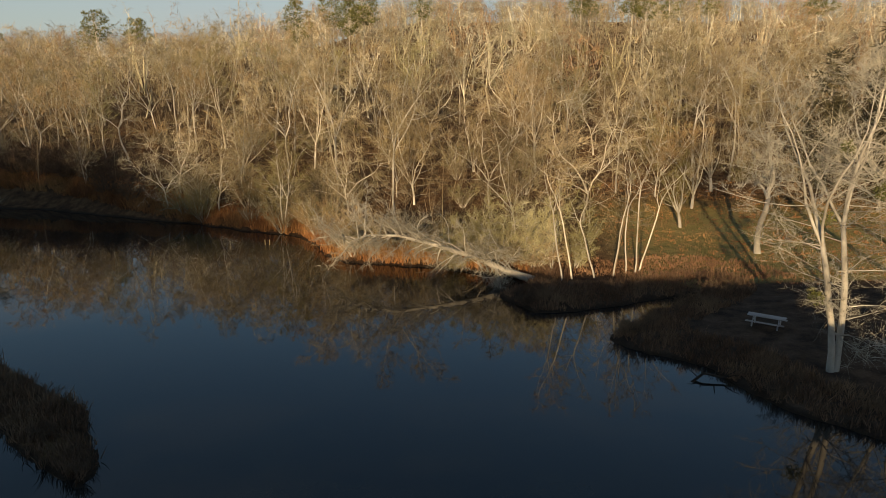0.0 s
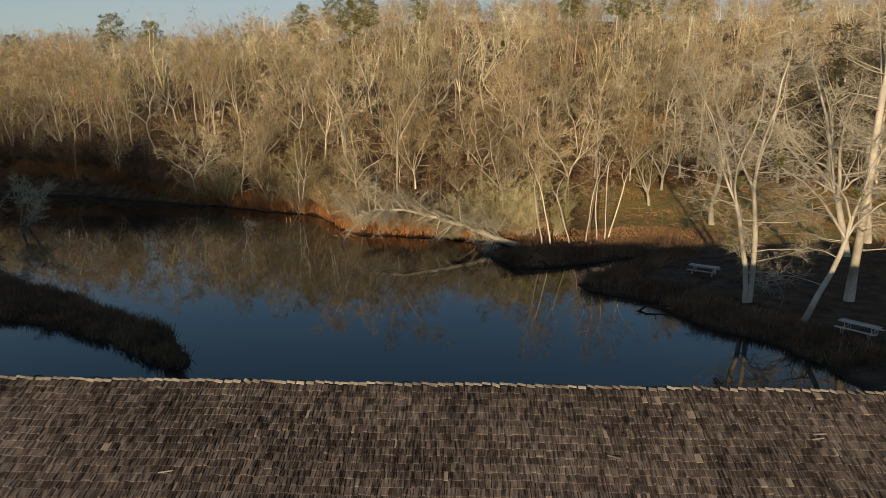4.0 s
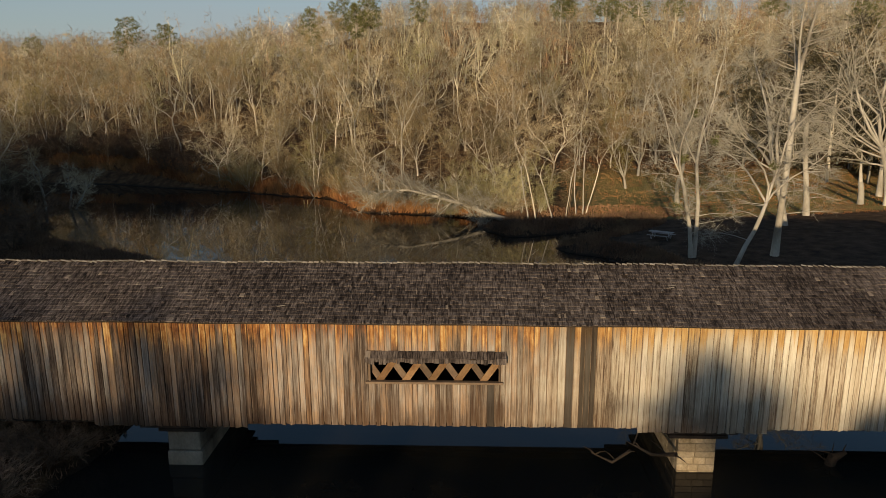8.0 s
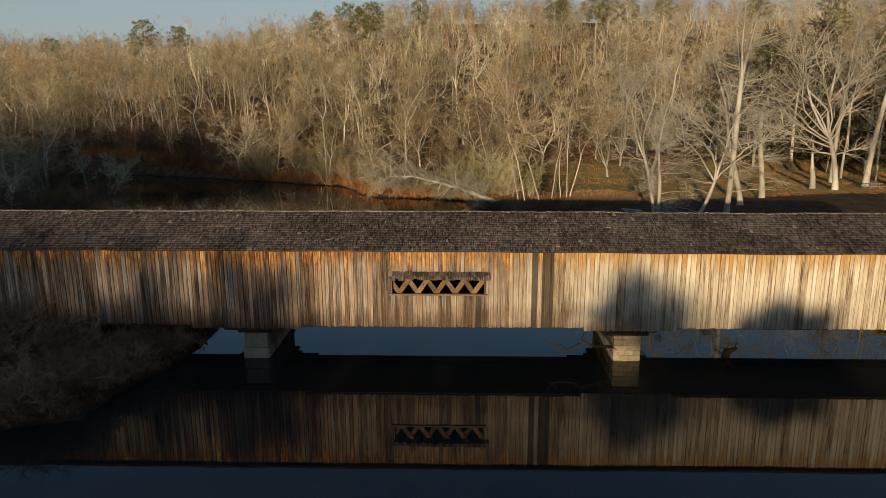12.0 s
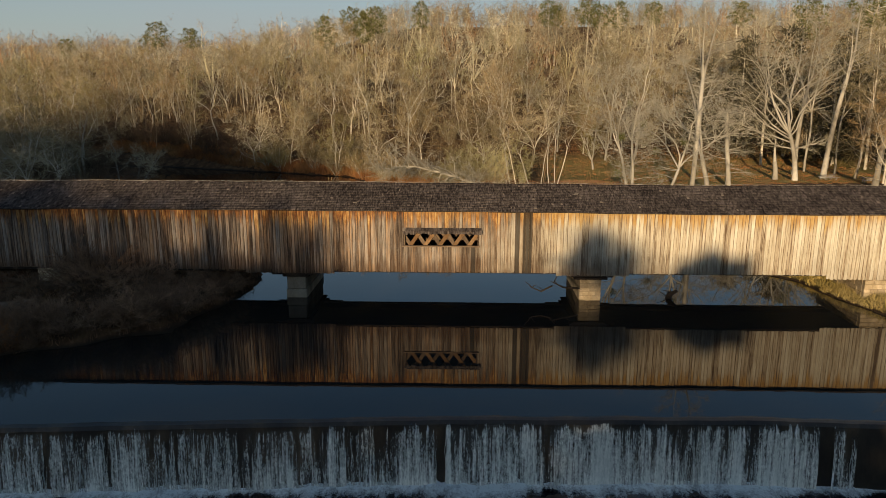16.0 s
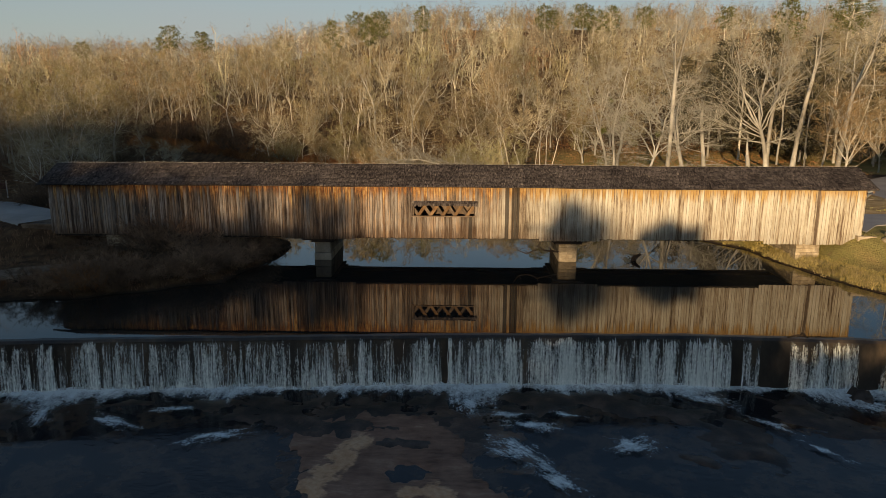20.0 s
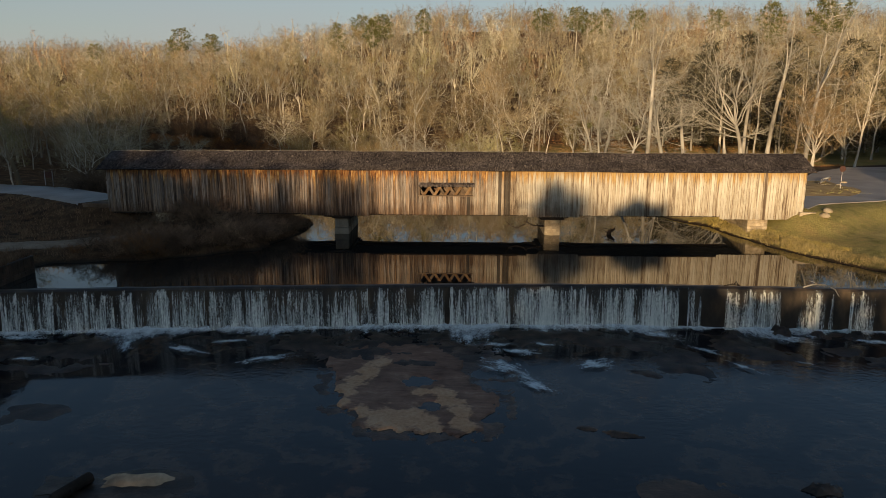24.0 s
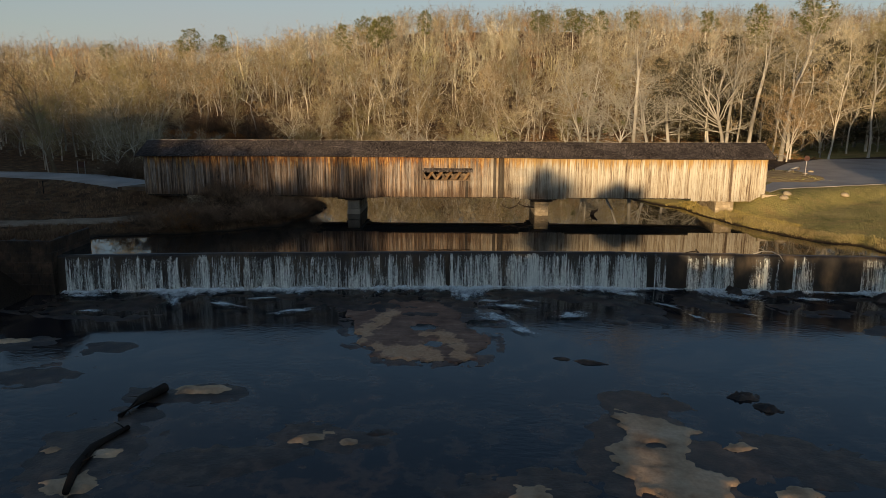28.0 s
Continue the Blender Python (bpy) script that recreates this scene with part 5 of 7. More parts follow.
single("oak", 51.7, 58.0, "broad spreading bare tree with heavy pale limbs", PALE_BARK, PALE_TWIG, 105, 25, 0.40, limbs=4, per_limb=12, twigs=9, sub=3, clear=0.6, rise=0.9, spread_=0.9, bend=1.1, fine=True, twig_r=0.0105, split_at=0.3,
       fan=((0.20, -0.9, -0.2, 0.12, 0.30), (0.24, -0.9, 0.1, 0.30, 0.46), (0.26, -0.85, -0.3, 0.42, 0.50), (0.28, -0.8, 0.2, 0.60, 0.52), (0.29, -0.62, -0.1, 0.8, 0.54), (0.3, -0.4, 0.2, 1.0, 0.55), (0.34, -0.2, -0.3, 1.0, 0.5), (0.3, 0.35, 0.1, 1.0, 0.5), (0.28, 0.6, -0.2, 0.8, 0.42), (0.2, 0.9, 0.1, 0.12, 0.2), (0.45, -0.5, 0.3, 1.0, 0.36), (0.5, 0.4, -0.3, 1.0, 0.36)))
single("broken_trunk", 49.4, 59.5, "pale broken tree stub beside the spreading tree", PALE_BARK, PALE_TWIG, 110, 7.5, 0.42, limbs=2, per_limb=3, twigs=4, clear=0.7, spread_=0.5, leaders=1, fine=True)
single("crooked_tree", 35.5, 48.5, "thick crooked bare tree with bent heavy limbs", PALE_BARK, PALE_TWIG, 111, 21, 0.36, limbs=8, per_limb=11, twigs=9, sub=3, clear=0.35, rise=0.6, spread_=0.9, bend=2.0, fine=True, twig_r=0.0125, split_at=0.28, leaders=3,
       fan=((0.3, -0.9, 0.1, 0.5, 0.4), (0.34, -0.7, -0.2, 0.8, 0.4), (0.3, 0.8, 0.1, 0.6, 0.35), (0.4, -0.8, 0.3, 0.5, 0.3)))
single("sycamore", 55.0, 65.5, "tall bare tree with pale trunk by the lawn edge", PALE_BARK, PALE_TWIG, 146, 26, 0.34, split=0.5, leaders=3, opening=0.3, reach=0.2, low=3, clear=0.3, bend=0.5, **NEAR)
single("sycamore", 57.6, 61.5, "tall bare tree with pale trunk by the lawn edge", PALE_BARK, PALE_TWIG, 147, 28, 0.38, split=0.55, leaders=2, opening=0.3, reach=0.2, low=3, clear=0.3, lean=(0.05, 0), bend=0.4, **NEAR)
single("oak", 59.3, 50.5, "tall leaning bare tree with thick pale trunk", PALE_BARK, PALE_TWIG, 148, 29, 0.38, split=0.45, leaders=3, opening=0.4, reach=0.24, low=3, clear=0.25, lean=(0.09, 0), bend=0.8, **NEAR)
single("bank_tree", -59.5, 25.0, "tall bare tree with a dull grey trunk beyond the road", SAPLING, SAPLING, 152, 20.5, 0.34, split=0.3, leaders=4, opening=0.7, reach=0.34, low=5, clear=0.2, lean=(-0.08, 0), bend=1.2, **NEAR)
for i, (x, y, h, lx, forks) in enumerate([(-59.3, 61.2, 14.5, 0.0, 3), (-56.0, 65.6, 10.5, 0.32, 1), (-53.6, 67.0, 9.0, 0.42, 2), (-64.5, 56.5, 13.0, -0.15, 2)]):
    single("alder", x, y, "leaning many-stemmed bare tree at the dark water's edge", PALE_BARK, TWIG, 160 + i, h, 0.17, split=0.5, leaders=2, opening=0.4, reach=0.26, low=3, clear=0.25, lean=(lx, -0.05), forks=forks, bend=1.3, branches=9, lets=7, twigs=7, let_r=0.018, twig_r=0.011)
single("leaning_tree", 28.9, 64.6, "crooked pale trunk leaning over the sunny clearing", PALE_BARK, PALE_TWIG, 149, 12, 0.30, split=0.5, leaders=2, opening=0.5, reach=0.24, low=1, clear=0.4, lean=(-0.16, 0.02), bend=1.9, **NEAR)
for i, (x, y, lx, h) in enumerate([(8.7, 54.9, -0.16, 11), (9.6, 55.3, -0.10, 12), (11.6, 55.6, -0.2, 10), (13.2, 56.2, 0.02, 13), (15.4, 57.6, 0.14, 13), (15.9, 58.4, 0.2, 12), (14.6, 57.4, 0.05, 12)]):
    single("young_birch", x, y, "slender pale leaning stem at the water's edge", (PALE_BARK, BARK)[i % 2], TWIG, 120 + i, h, 0.075, split=0.55, leaders=2, opening=0.25, branches=7, lets=5, twigs=4, reach=0.16, low=3, clear=0.35, lean=(lx, 0), bend=1.2, let_r=0.014, twig_r=0.009, twig_len=0.6)
for i, (x, y, h, lx) in enumerate([(-0.5, 60.6, 6.0, -0.25), (2.0, 60.8, 7.5, -0.1), (4.2, 60.0, 8.0, 0.05), (6.4, 59.6, 7.5, 0.1), (8.2, 59.2, 8.5, 0.0), (10.2, 59.0, 6.0, 0.2)]):
    single("willow", x, y, "bushy yellow-grey bare tree growing behind the fallen trunk", PALE_BARK, LICHEN_TWIG, 180 + i, h, 0.07, split=0.2, leaders=3, opening=0.55, branches=8, lets=7, twigs=6, reach=0.26, low=3, clear=0.1, lean=(lx, -0.05), forks=3, bend=1.2, let_r=0.014, twig_r=0.010, twig_len=0.7)
for i, (x, y, h) in enumerate([(24.6, 76.0, 9), (28.4, 84.5, 9.5), (32.9, 91, 10)]):
    single("dogwood", x, y, "small vase-shaped bare tree on the clearing", PALE_BARK, WARM_TWIG, 130 + i, h, 0.22, split=0.24, leaders=6, opening=0.45, branches=7, lets=6, twigs=5, reach=0.22, low=0, lift=0.25, bend=0.7, let_r=0.018, twig_r=0.012)

# leafy mistletoe balls in the near trees
for x, y, z, size in ((19.9, 35.0, 5.4, 0.5), (20.4, 36.0, 9.6, 0.5), (22.8, 35.2, 11.2, 0.45), (24.5, 35.5, 8.0, 0.45), (21.2, 36.2, 13.5, 0.4), (26.6, 32.0, 9.4, 0.45)):
    r = random.Random(int(z * 10))
    V, F = [], []
    for _ in range(170):
        d = Vector((r.gauss(0, 1), r.gauss(0, 1), r.gauss(0, 1))).normalized()
        p = d * size * r.uniform(0.2, 1.0)
        v = (d + Vector((r.uniform(-1, 1), r.uniform(-1, 1), r.uniform(-1, 1)))).normalized() * 0.16
        spike(V, F, p, v, 0.045)
    ball = link_mesh("mistletoe", V, F, LEAF_GREEN)
    ball.location = (x, y, z)
    tagged(ball, "yellow-green mistletoe ball hanging in a bare tree", "mistletoe", "mistletoe")

# the tree fallen over the water
fallen = empty("fallen_tree", (6.2, 56.4, 0.2))
tagged(fallen, "half-fallen bare tree reaching low over the pond", "tree")
r = random.Random(77)
TV, TF, CV, CF = [], [], [], []
stem = [Vector(p) for p in ((0.6, 0.3, -0.1), (-2.0, 0.5, 0.7), (-5.0, 1.2, 1.8), (-8.5, 2.0, 2.7), (-12.0, 2.6, 3.4), (-15.0, 3.0, 3.3), (-17.6, 2.6, 2.2))]
tube(TV, TF, stem, (0.40, 0.30, 0.24, 0.19, 0.14, 0.09, 0.03), 9)
for k in range(64):
    t = 0.12 + 0.88 * k / 64
    i = min(5, int(t * 6))
    p = stem[i].lerp(stem[i + 1], t * 6 - i)
    rising = r.random() < 0.62
    d = Vector((r.uniform(-1.0, 0.25), r.uniform(-0.8, 0.5), r.uniform(0.35, 1.1) if rising else r.uniform(-0.6, 0.15)))
    length = r.uniform(2.4, 5.6) * (1.0 if rising else 0.75)
    pts = [p]
    for j in range(5):
        d = (d + Vector((r.uniform(-0.35, 0.35), r.uniform(-0.35, 0.35), r.uniform(-0.35, 0.2)))).normalized()
        pts.append(pts[-1] + d * length / 5)
    LV, LF = [], []
    tube(LV, LF, pts, [0.07, 0.06, 0.045, 0.034, 0.022, 0.008], 4)
    link_mesh("limb", LV, LF, PALE_BARK, fallen, True)
    for j in range(25):
        s = r.uniform(0.2, 1) * 5
        i = min(4, int(s))
        q = pts[i].lerp(pts[i + 1], s - i)
        d2 = ((pts[i + 1] - pts[i]).normalized() * 0.7 + Vector((r.uniform(-1, 1), r.uniform(-1, 1), r.uniform(-0.9, 0.7)))).normalized() * r.uniform(0.5, 1.4)
        spike(CV, CF, q, d2, 0.016)
        for _ in range(9):
            sliver(CV, CF, q + d2 * r.uniform(0.15, 0.95), d2 * 0.35 + Vector((r.uniform(-1, 1), r.uniform(-1, 1), r.uniform(-0.9, 0.7))) * 0.45, 0.0095)
link_mesh("trunk", TV, TF, PALE_BARK, fallen, True)
link_mesh("crown", CV, CF, PALE_TWIG, fallen)


# forest prototypes, then copies over the far bank
PROTO = []
for i, (h, rad, kw, bark, twig) in enumerate([
        (17, 0.19, dict(split=0.28, leaders=4, opening=0.5, reach=0.26), BARK, TWIG),
        (20, 0.20, dict(split=0.42, leaders=3, opening=0.35, reach=0.22, low=4), PALE_BARK, TWIG),
        (14, 0.17, dict(split=0.2, leaders=5, opening=0.6, reach=0.30, low=4, clear=0.08), BARK, WARM_TWIG),
        (20, 0.22, dict(split=0.36, leaders=3, opening=0.55, reach=0.27, bend=1.9, branches=11), PALE_BARK, TWIG),
        (14, 0.14, dict(split=0.35, leaders=3, opening=0.4, reach=0.24, forks=2, branches=9), BARK, WARM_TWIG),
        (15, 0.19, dict(split=0.25, leaders=4, opening=0.75, reach=0.33, bend=1.7, droop=0.10, low=5, clear=0.08), BARK, TWIG),
        (9, 0.10, dict(split=0.14, leaders=6, opening=0.7, reach=0.34, low=4, clear=0.04, branches=9), BARK, WARM_TWIG),
        (18, 0.21, dict(split=0.3, leaders=4, opening=0.6, reach=0.28, bend=1.3), PALE_BARK, WARM_TWIG)]):
    PROTO.append((grow_bare(200 + i, h, rad * 0.74, **{"branches": 12, "lets": 8, "twigs": 7, **kw}), bark, twig))
SAY = ["bare grey-brown woodland tree on the far bank", "tall bare tree with pale bark in the woods", "bushy bare tree with warm tan twigs",
       "tall crooked pale-barked bare tree", "forked bare tree with tan twigs", "bare tree with crooked spreading boughs", "young bushy bare tree in the understorey", "spreading bare tree with pale boughs"]
rng = random.Random(40)
roots = [None] * len(PROTO)
spots, tries = [], 0
while len(spots) < 190 and tries < 60000:
    tries += 1
    y = 50 + 96 * rng.random() ** 0.8
    x = rng.uniform(-128, 118)
    if abs(x - 1.5) > (y + 79) * 0.66 + 4:
        continue
    if y < 67 and -50 < x:
        continue
    d = float(ring_distance(np.array([x]), np.array([y]), POND_SHORE)[0])
    if d < 1.2 or (16 < x < 66 and y < 86 + 0.1 * (x - 16)) or (x > 44 and y < 74):
        continue
    gap = 2.9 if d < 22 else 4.0
    if any((x - a) ** 2 + (y - b) ** 2 < gap * gap for a, b in spots):
        continue
    spots.append((x, y))
tries = 0
left = []
while len(left) < 18 and tries < 8000:
    tries += 1
    x, y = rng.uniform(-92, -40), rng.uniform(20, 62)
    d = float(ring_distance(np.array([x]), np.array([y]), POND_SHORE)[0])
    if d < 0.8 or float(line_distance(np.array([x]), np.array([y]), ROAD_LEFT)[0]) < 9 or any((x - a) ** 2 + (y - b) ** 2 < 14 for a, b in left):
        continue
    left.append((x, y))
tries = 0
right = []
while len(right) < 24 and tries < 8000:
    tries += 1
    x, y = rng.uniform(58, 118), rng.uniform(46, 78)
    if any((x - a) ** 2 + (y - b) ** 2 < 22 for a, b in right) or float(line_distance(np.array([x]), np.array([y]), ROAD_LOT)[0]) < 7:
        continue
    right.append((x, y))
west = []
while len(west) < 26:
    x, y = rng.uniform(-118, -58), rng.uniform(44, 112)
    if float(ring_distance(np.array([x]), np.array([y]), POND_SHORE)[0]) > 1.5 and abs(x - 1.5) < (y + 79) * 0.68 + 6 and all((x - a) ** 2 + (y - b) ** 2 > 12 for a, b in west + spots + left):
        west.append((x, y))
for x, y in spots + left + right + west:
    d = float(ring_distance(np.array([x]), np.array([y]), POND_SHORE)[0])
    if (x, y) in left:
        k, s = rng.choice((2, 5, 6, 4, 0)), rng.uniform(0.7, 1.0)
    elif (x, y) in right:
        k, s = rng.choice((0, 0, 2, 5, 1)), rng.uniform(1.1, 1.45)
    elif d < 6:
        k, s = rng.choice((2, 4, 5, 6, 5)), rng.uniform(0.6, 0.95)
    else:
        k, s = rng.choice((0, 0, 1, 1, 2, 3, 4, 5, 7, 7)), rng.uniform(0.78, 1.15)
    m = place(x, y, s, rng.uniform(0, 6.28))
    if roots[k] is None:
        roots[k] = make_tree("woodland_tree", PROTO[k][0], PROTO[k][1], PROTO[k][2], (0, 0, 0), SAY[k], "tree", "woods on the far bank")
        roots[k].matrix_basis = m
    else:
        s0 = roots[k].scale.x
        copy_thing(roots[k], m @ Matrix.Scale(1 / s0, 4))


# pines that stand above the bare crowns
def grow_pine(seed, height, crown, size):
    """A pine: a bare stem under a rounded crown of needle clumps on short boughs."""
    r = random.Random(seed)
    TV, TF, CV, CF = [], [], [], []
    pts = [Vector((r.uniform(-0.15, 0.15) * k, r.uniform(-0.15, 0.15) * k, height * k / 6 - 0.3)) for k in range(7)]
    tube(TV, TF, pts, [0.28, 0.25, 0.22, 0.19, 0.15, 0.10, 0.04], 6)
    top, deep = height * 0.97, height * crown
    for k in range(44):
        u, q, a = (k + r.random()) / 44, r.random() ** 0.5, k * 2.4 + r.uniform(-0.4, 0.4)
        wide = size * math.sqrt(max(0.04, 1 - (1.9 * u - 0.95) ** 2)) * r.uniform(0.75, 1.12)
        at = Vector((wide * q * math.cos(a), wide * q * math.sin(a), top - deep * u))
        tube(TV, TF, [Vector((0, 0, at.z - 0.8)), at * 0.5 + Vector((0, 0, at.z * 0.5 - 0.2)), at], [0.07, 0.05, 0.02], 3)
        big = r.uniform(0.7, 1.25)
        for _ in range(46):
            v = Vector((r.gauss(0, 1), r.gauss(0, 1), r.gauss(0.25, 0.75))).normalized()
            p = at + Vector((v.x, v.y, v.z * 0.65)) * big * r.uniform(0.35, 1.0)
            sliver(CV, CF, p, (v + Vector((r.uniform(-1, 1), r.uniform(-1, 1), r.uniform(-0.3, 1))) * 0.7).normalized() * 0.55, 0.10)
    return TV, TF, CV, CF


pine_lists = [grow_pine(300, 24, 0.34, 4.3), grow_pine(301, 22, 0.32, 4.6), grow_pine(302, 26, 0.38, 3.8)]
pine_roots = [None] * 3
for i, (x, y, top) in enumerate([(-98.5, 185, 37.5), (-87.6, 185, 35.4), (-36.7, 150, 35.7), (-31.4, 165, 39.5), (-24.8, 165, 39.7), (-12.9, 190, 44.3), (28.8, 190, 44.5), (40, 180, 43.6), (49.7, 180, 43.2), (65.4, 200, 45.2),
                                 (90.4, 190, 44), (-27.5, 162, 38), (44.5, 184, 42.6), (32, 196, 43.4), (-107, 196, 34), (-140, 205, 32), (100, 130, 41), (84, 128, 39)]):
    k = i % 3
    z = height_at(x, y) - 0.1
    s = max(0.7, (top - z) / (24, 22, 26)[k])
    m = place(x, y, s, i * 1.3)
    if pine_roots[k] is None:
        pine_roots[k] = make_tree("pine_tree", pine_lists[k], BARK, NEEDLE, (0, 0, 0), "green pine standing above the bare woods", "tree", "pines on the hill")
        pine_roots[k].matrix_basis = m
    else:
        copy_thing(pine_roots[k], m @ Matrix.Scale(1 / pine_roots[k].scale.x, 4))


# dark evergreens behind the lawn
def grow_evergreen(seed, h, wide):
    r = random.Random(seed)
    TV, TF, CV, CF = [], [], [], []
    tube(TV, TF, [Vector((0, 0, -0.3)), Vector((0.1, 0, h * 0.5)), Vector((0, 0.1, h * 0.95))], [0.2, 0.14, 0.03], 6)
    for _ in range(150):
        u, q, a = r.random(), r.random() ** 0.45, r.uniform(0, 6.28)
        w = wide * math.sin(min(1.0, (1.03 - u) * 1.3 + 0.1) * 1.57) * (0.75 + 0.35 * math.sin(a * 3 + u * 9 + seed))
        at = Vector((w * q * math.cos(a), w * q * math.sin(a), h * (0.1 + 0.9 * u)))
        for _ in range(11):
            v = Vector((r.gauss(0, 1), r.gauss(0, 1), r.gauss(0, 0.7))).normalized() * r.uniform(0.5, 1.2)
            sliver(CV, CF, at + v * 0.2, v, 0.075)
    return TV, TF, CV, CF


ever_lists = [grow_evergreen(330 + k, 13, 3.2 + 0.4 * k) for k in range(3)]
ever_roots = [None] * 3
for i, (x, y, s) in enumerate([(46, 88, 0.8), (51, 84, 1.0), (56, 81, 1.1), (61, 79, 1.0), (66, 77, 1.15), (71, 74, 1.1), (76, 70, 1.2), (48, 93, 1.1), (55, 90, 1.2), (63, 88, 1.25), (70, 83, 1.3), (78, 78, 1.3), (83, 66, 1.2), (90, 62, 1.2), (86, 76, 1.3), (94, 70, 1.3), (101, 66, 1.3), (84, 86, 1.4), (93, 82, 1.4), (74, 90, 1.4), (66, 95, 1.4), (58, 97, 1.3)]):
    k = i % 3
    m = place(x, y, s * 1.25, i * 1.7)
    if ever_roots[k] is None:
        ever_roots[k] = make_tree("evergreen_tree", ever_lists[k], BARK, DARK_NEEDLE, (0, 0, 0), "dark leafy evergreen in the shade of the bare trees", "tree", "evergreens behind the lawn")
        ever_roots[k].matrix_basis = m
    else:
        copy_thing(ever_roots[k], m @ Matrix.Scale(1 / ever_roots[k].scale.x, 4))


# distant woods in one piece, and the wooded hill downstream that shades the river
def scattered(protos, spots_):
    """Many turned and scaled copies of small trees as one list of vertices and faces, with a tone for each tree and a mark on its limbs."""
    V, F, T, L, count = [], [], [], [], 0
    r = np.random.RandomState(len(spots_))
    for k, x, y, z, s, a in spots_:
        pv, pf, *limb = protos[k]
        c, sn = math.cos(a), math.sin(a)
        q = np.empty_like(pv)
        q[:, 0], q[:, 1], q[:, 2] = x + s * (c * pv[:, 0] - sn * pv[:, 1]), y + s * (sn * pv[:, 0] + c * pv[:, 1]), z + s * pv[:, 2]
        V.append(q)
        F.append(pf + count)
        T.append(np.full(len(pv), r.random_sample()))
        L.append(limb[0] if limb else np.zeros(len(pv)))
        count += len(pv)
    return np.concatenate(V), np.concatenate(F), np.concatenate(T), np.concatenate(L)


def quick_mesh(name, V, F, *more):
    *tones, material = more
    me = bpy.data.meshes.new(name)
    me.vertices.add(len(V))
    me.vertices.foreach_set("co", V.astype(np.float32).ravel())
    me.loops.add(F.size)
    me.loops.foreach_set("vertex_index", F.astype(np.int32).ravel())
    me.polygons.add(len(F))
    me.polygons.foreach_set("loop_start", np.arange(0, F.size, 3, dtype=np.int32))
    me.materials.append(material)
    me.update(calc_edges=True)
    me.validate()
    for kind, values in zip(("tone", "limb"), tones):
        me.attributes.new(kind, "FLOAT", "POINT").data.foreach_set("value", values.astype(np.float32))
    return new(name, me)


def small_tree(seed, h, opening, lets=5, twigs=4, thin=1.0, base=0.26, stem=0.20):
    """A light tree for far woods: a stem that parts into rising leaders, their branches and fine twigs."""
    r = random.Random(seed)
    V, F, LV, LF = [], [], [], []

    def any_way():
        return Vector((r.gauss(0, 1), r.gauss(0, 1), r.gauss(0, 0.7))).normalized()

    fork = Vector((r.uniform(-0.4, 0.4), r.uniform(-0.4, 0.4), h * base * r.uniform(0.85, 1.25)))
    spike(LV, LF, Vector((0, 0, -0.3)), fork * 1.7, stem)
    for k in range(5):
        a = 1.257 * k + r.uniform(-0.4, 0.4)
        wide = r.uniform(0.25, 1.1)
        tip = Vector((math.cos(a), math.sin(a), 0)) * h * opening * wide + Vector((0, 0, h * (0.98 - 0.30 * wide * wide * r.uniform(0.7, 1.2))))
        d = tip - fork
        spike(LV, LF, fork, d, 0.12 * thin)
        for j in range(6):
            t = 0.2 + 0.75 * (j + r.random()) / 6
            p = fork + d * t
            b = (d.normalized() * 0.30 + any_way() * 1.0).normalized() * h * 0.21 * (1.15 - 0.6 * t) * r.uniform(0.7, 1.15)
            spike(LV, LF, p, b, 0.06 * thin)
            for _ in range(lets):
                q = p + b * r.uniform(0.3, 1.0)
                v = (b.normalized() * 0.5 + any_way()).normalized() * r.uniform(0.8, 1.6)
                sliver(V, F, q, v, 0.030 * thin)
                for _ in range(twigs):
                    sliver(V, F, q + v * r.uniform(0.2, 0.9), (v.normalized() * 0.4 + any_way()).normalized() * r.uniform(0.5, 1.0), 0.021 * thin)
    return np.array([tuple(v) for v in LV + V]), np.array(LF + [tuple(k + len(LV) for k in f) for f in F]), np.repeat((1.0, 0.0), (len(LV), len(V)))


rng = random.Random(60)
light = [small_tree(400 + k % 5, 16 + 1.0 * (k % 5), (0.25, 0.32, 0.36, 0.28, 0.22)[k % 5], 4, 3, 1.25, 0.07) if k > 4 else small_tree(400 + k, 16 + 1.0 * k, (0.25, 0.32, 0.36, 0.28, 0.22)[k]) for k in range(10)]
far_spots = []
while len(far_spots) < 1420:
    y = 122 + 205 * rng.random() if len(far_spots) < 940 else rng.uniform(335, 395)
    x = rng.uniform(-325, 325)
    if abs(x - 1.5) > (y + 79) * 0.68 + 6:
        continue
    far_spots.append((rng.randrange(5) + 5 * (y > 215), x, y, 0, rng.uniform(0.78, 1.12) * float(np.interp(x / (y + 79), (-0.6, -0.42, -0.28, -0.12, 0.1, 0.6), (0.92, 0.94, 1.0, 1.02, 1.04, 1.06))) * float(np.interp(y, (150, 230, 395), (1.0, 0.96, 0.88))) * (1.18 if rng.random() < 0.06 else 1.0), rng.uniform(0, 6.28)))
zs = land_height(np.array([s[1] for s in far_spots]), np.array([s[2] for s in far_spots]))
far_spots = [(k, x, y, z, s, a) for (k, x, y, _, s, a), z in zip(far_spots, zs)]
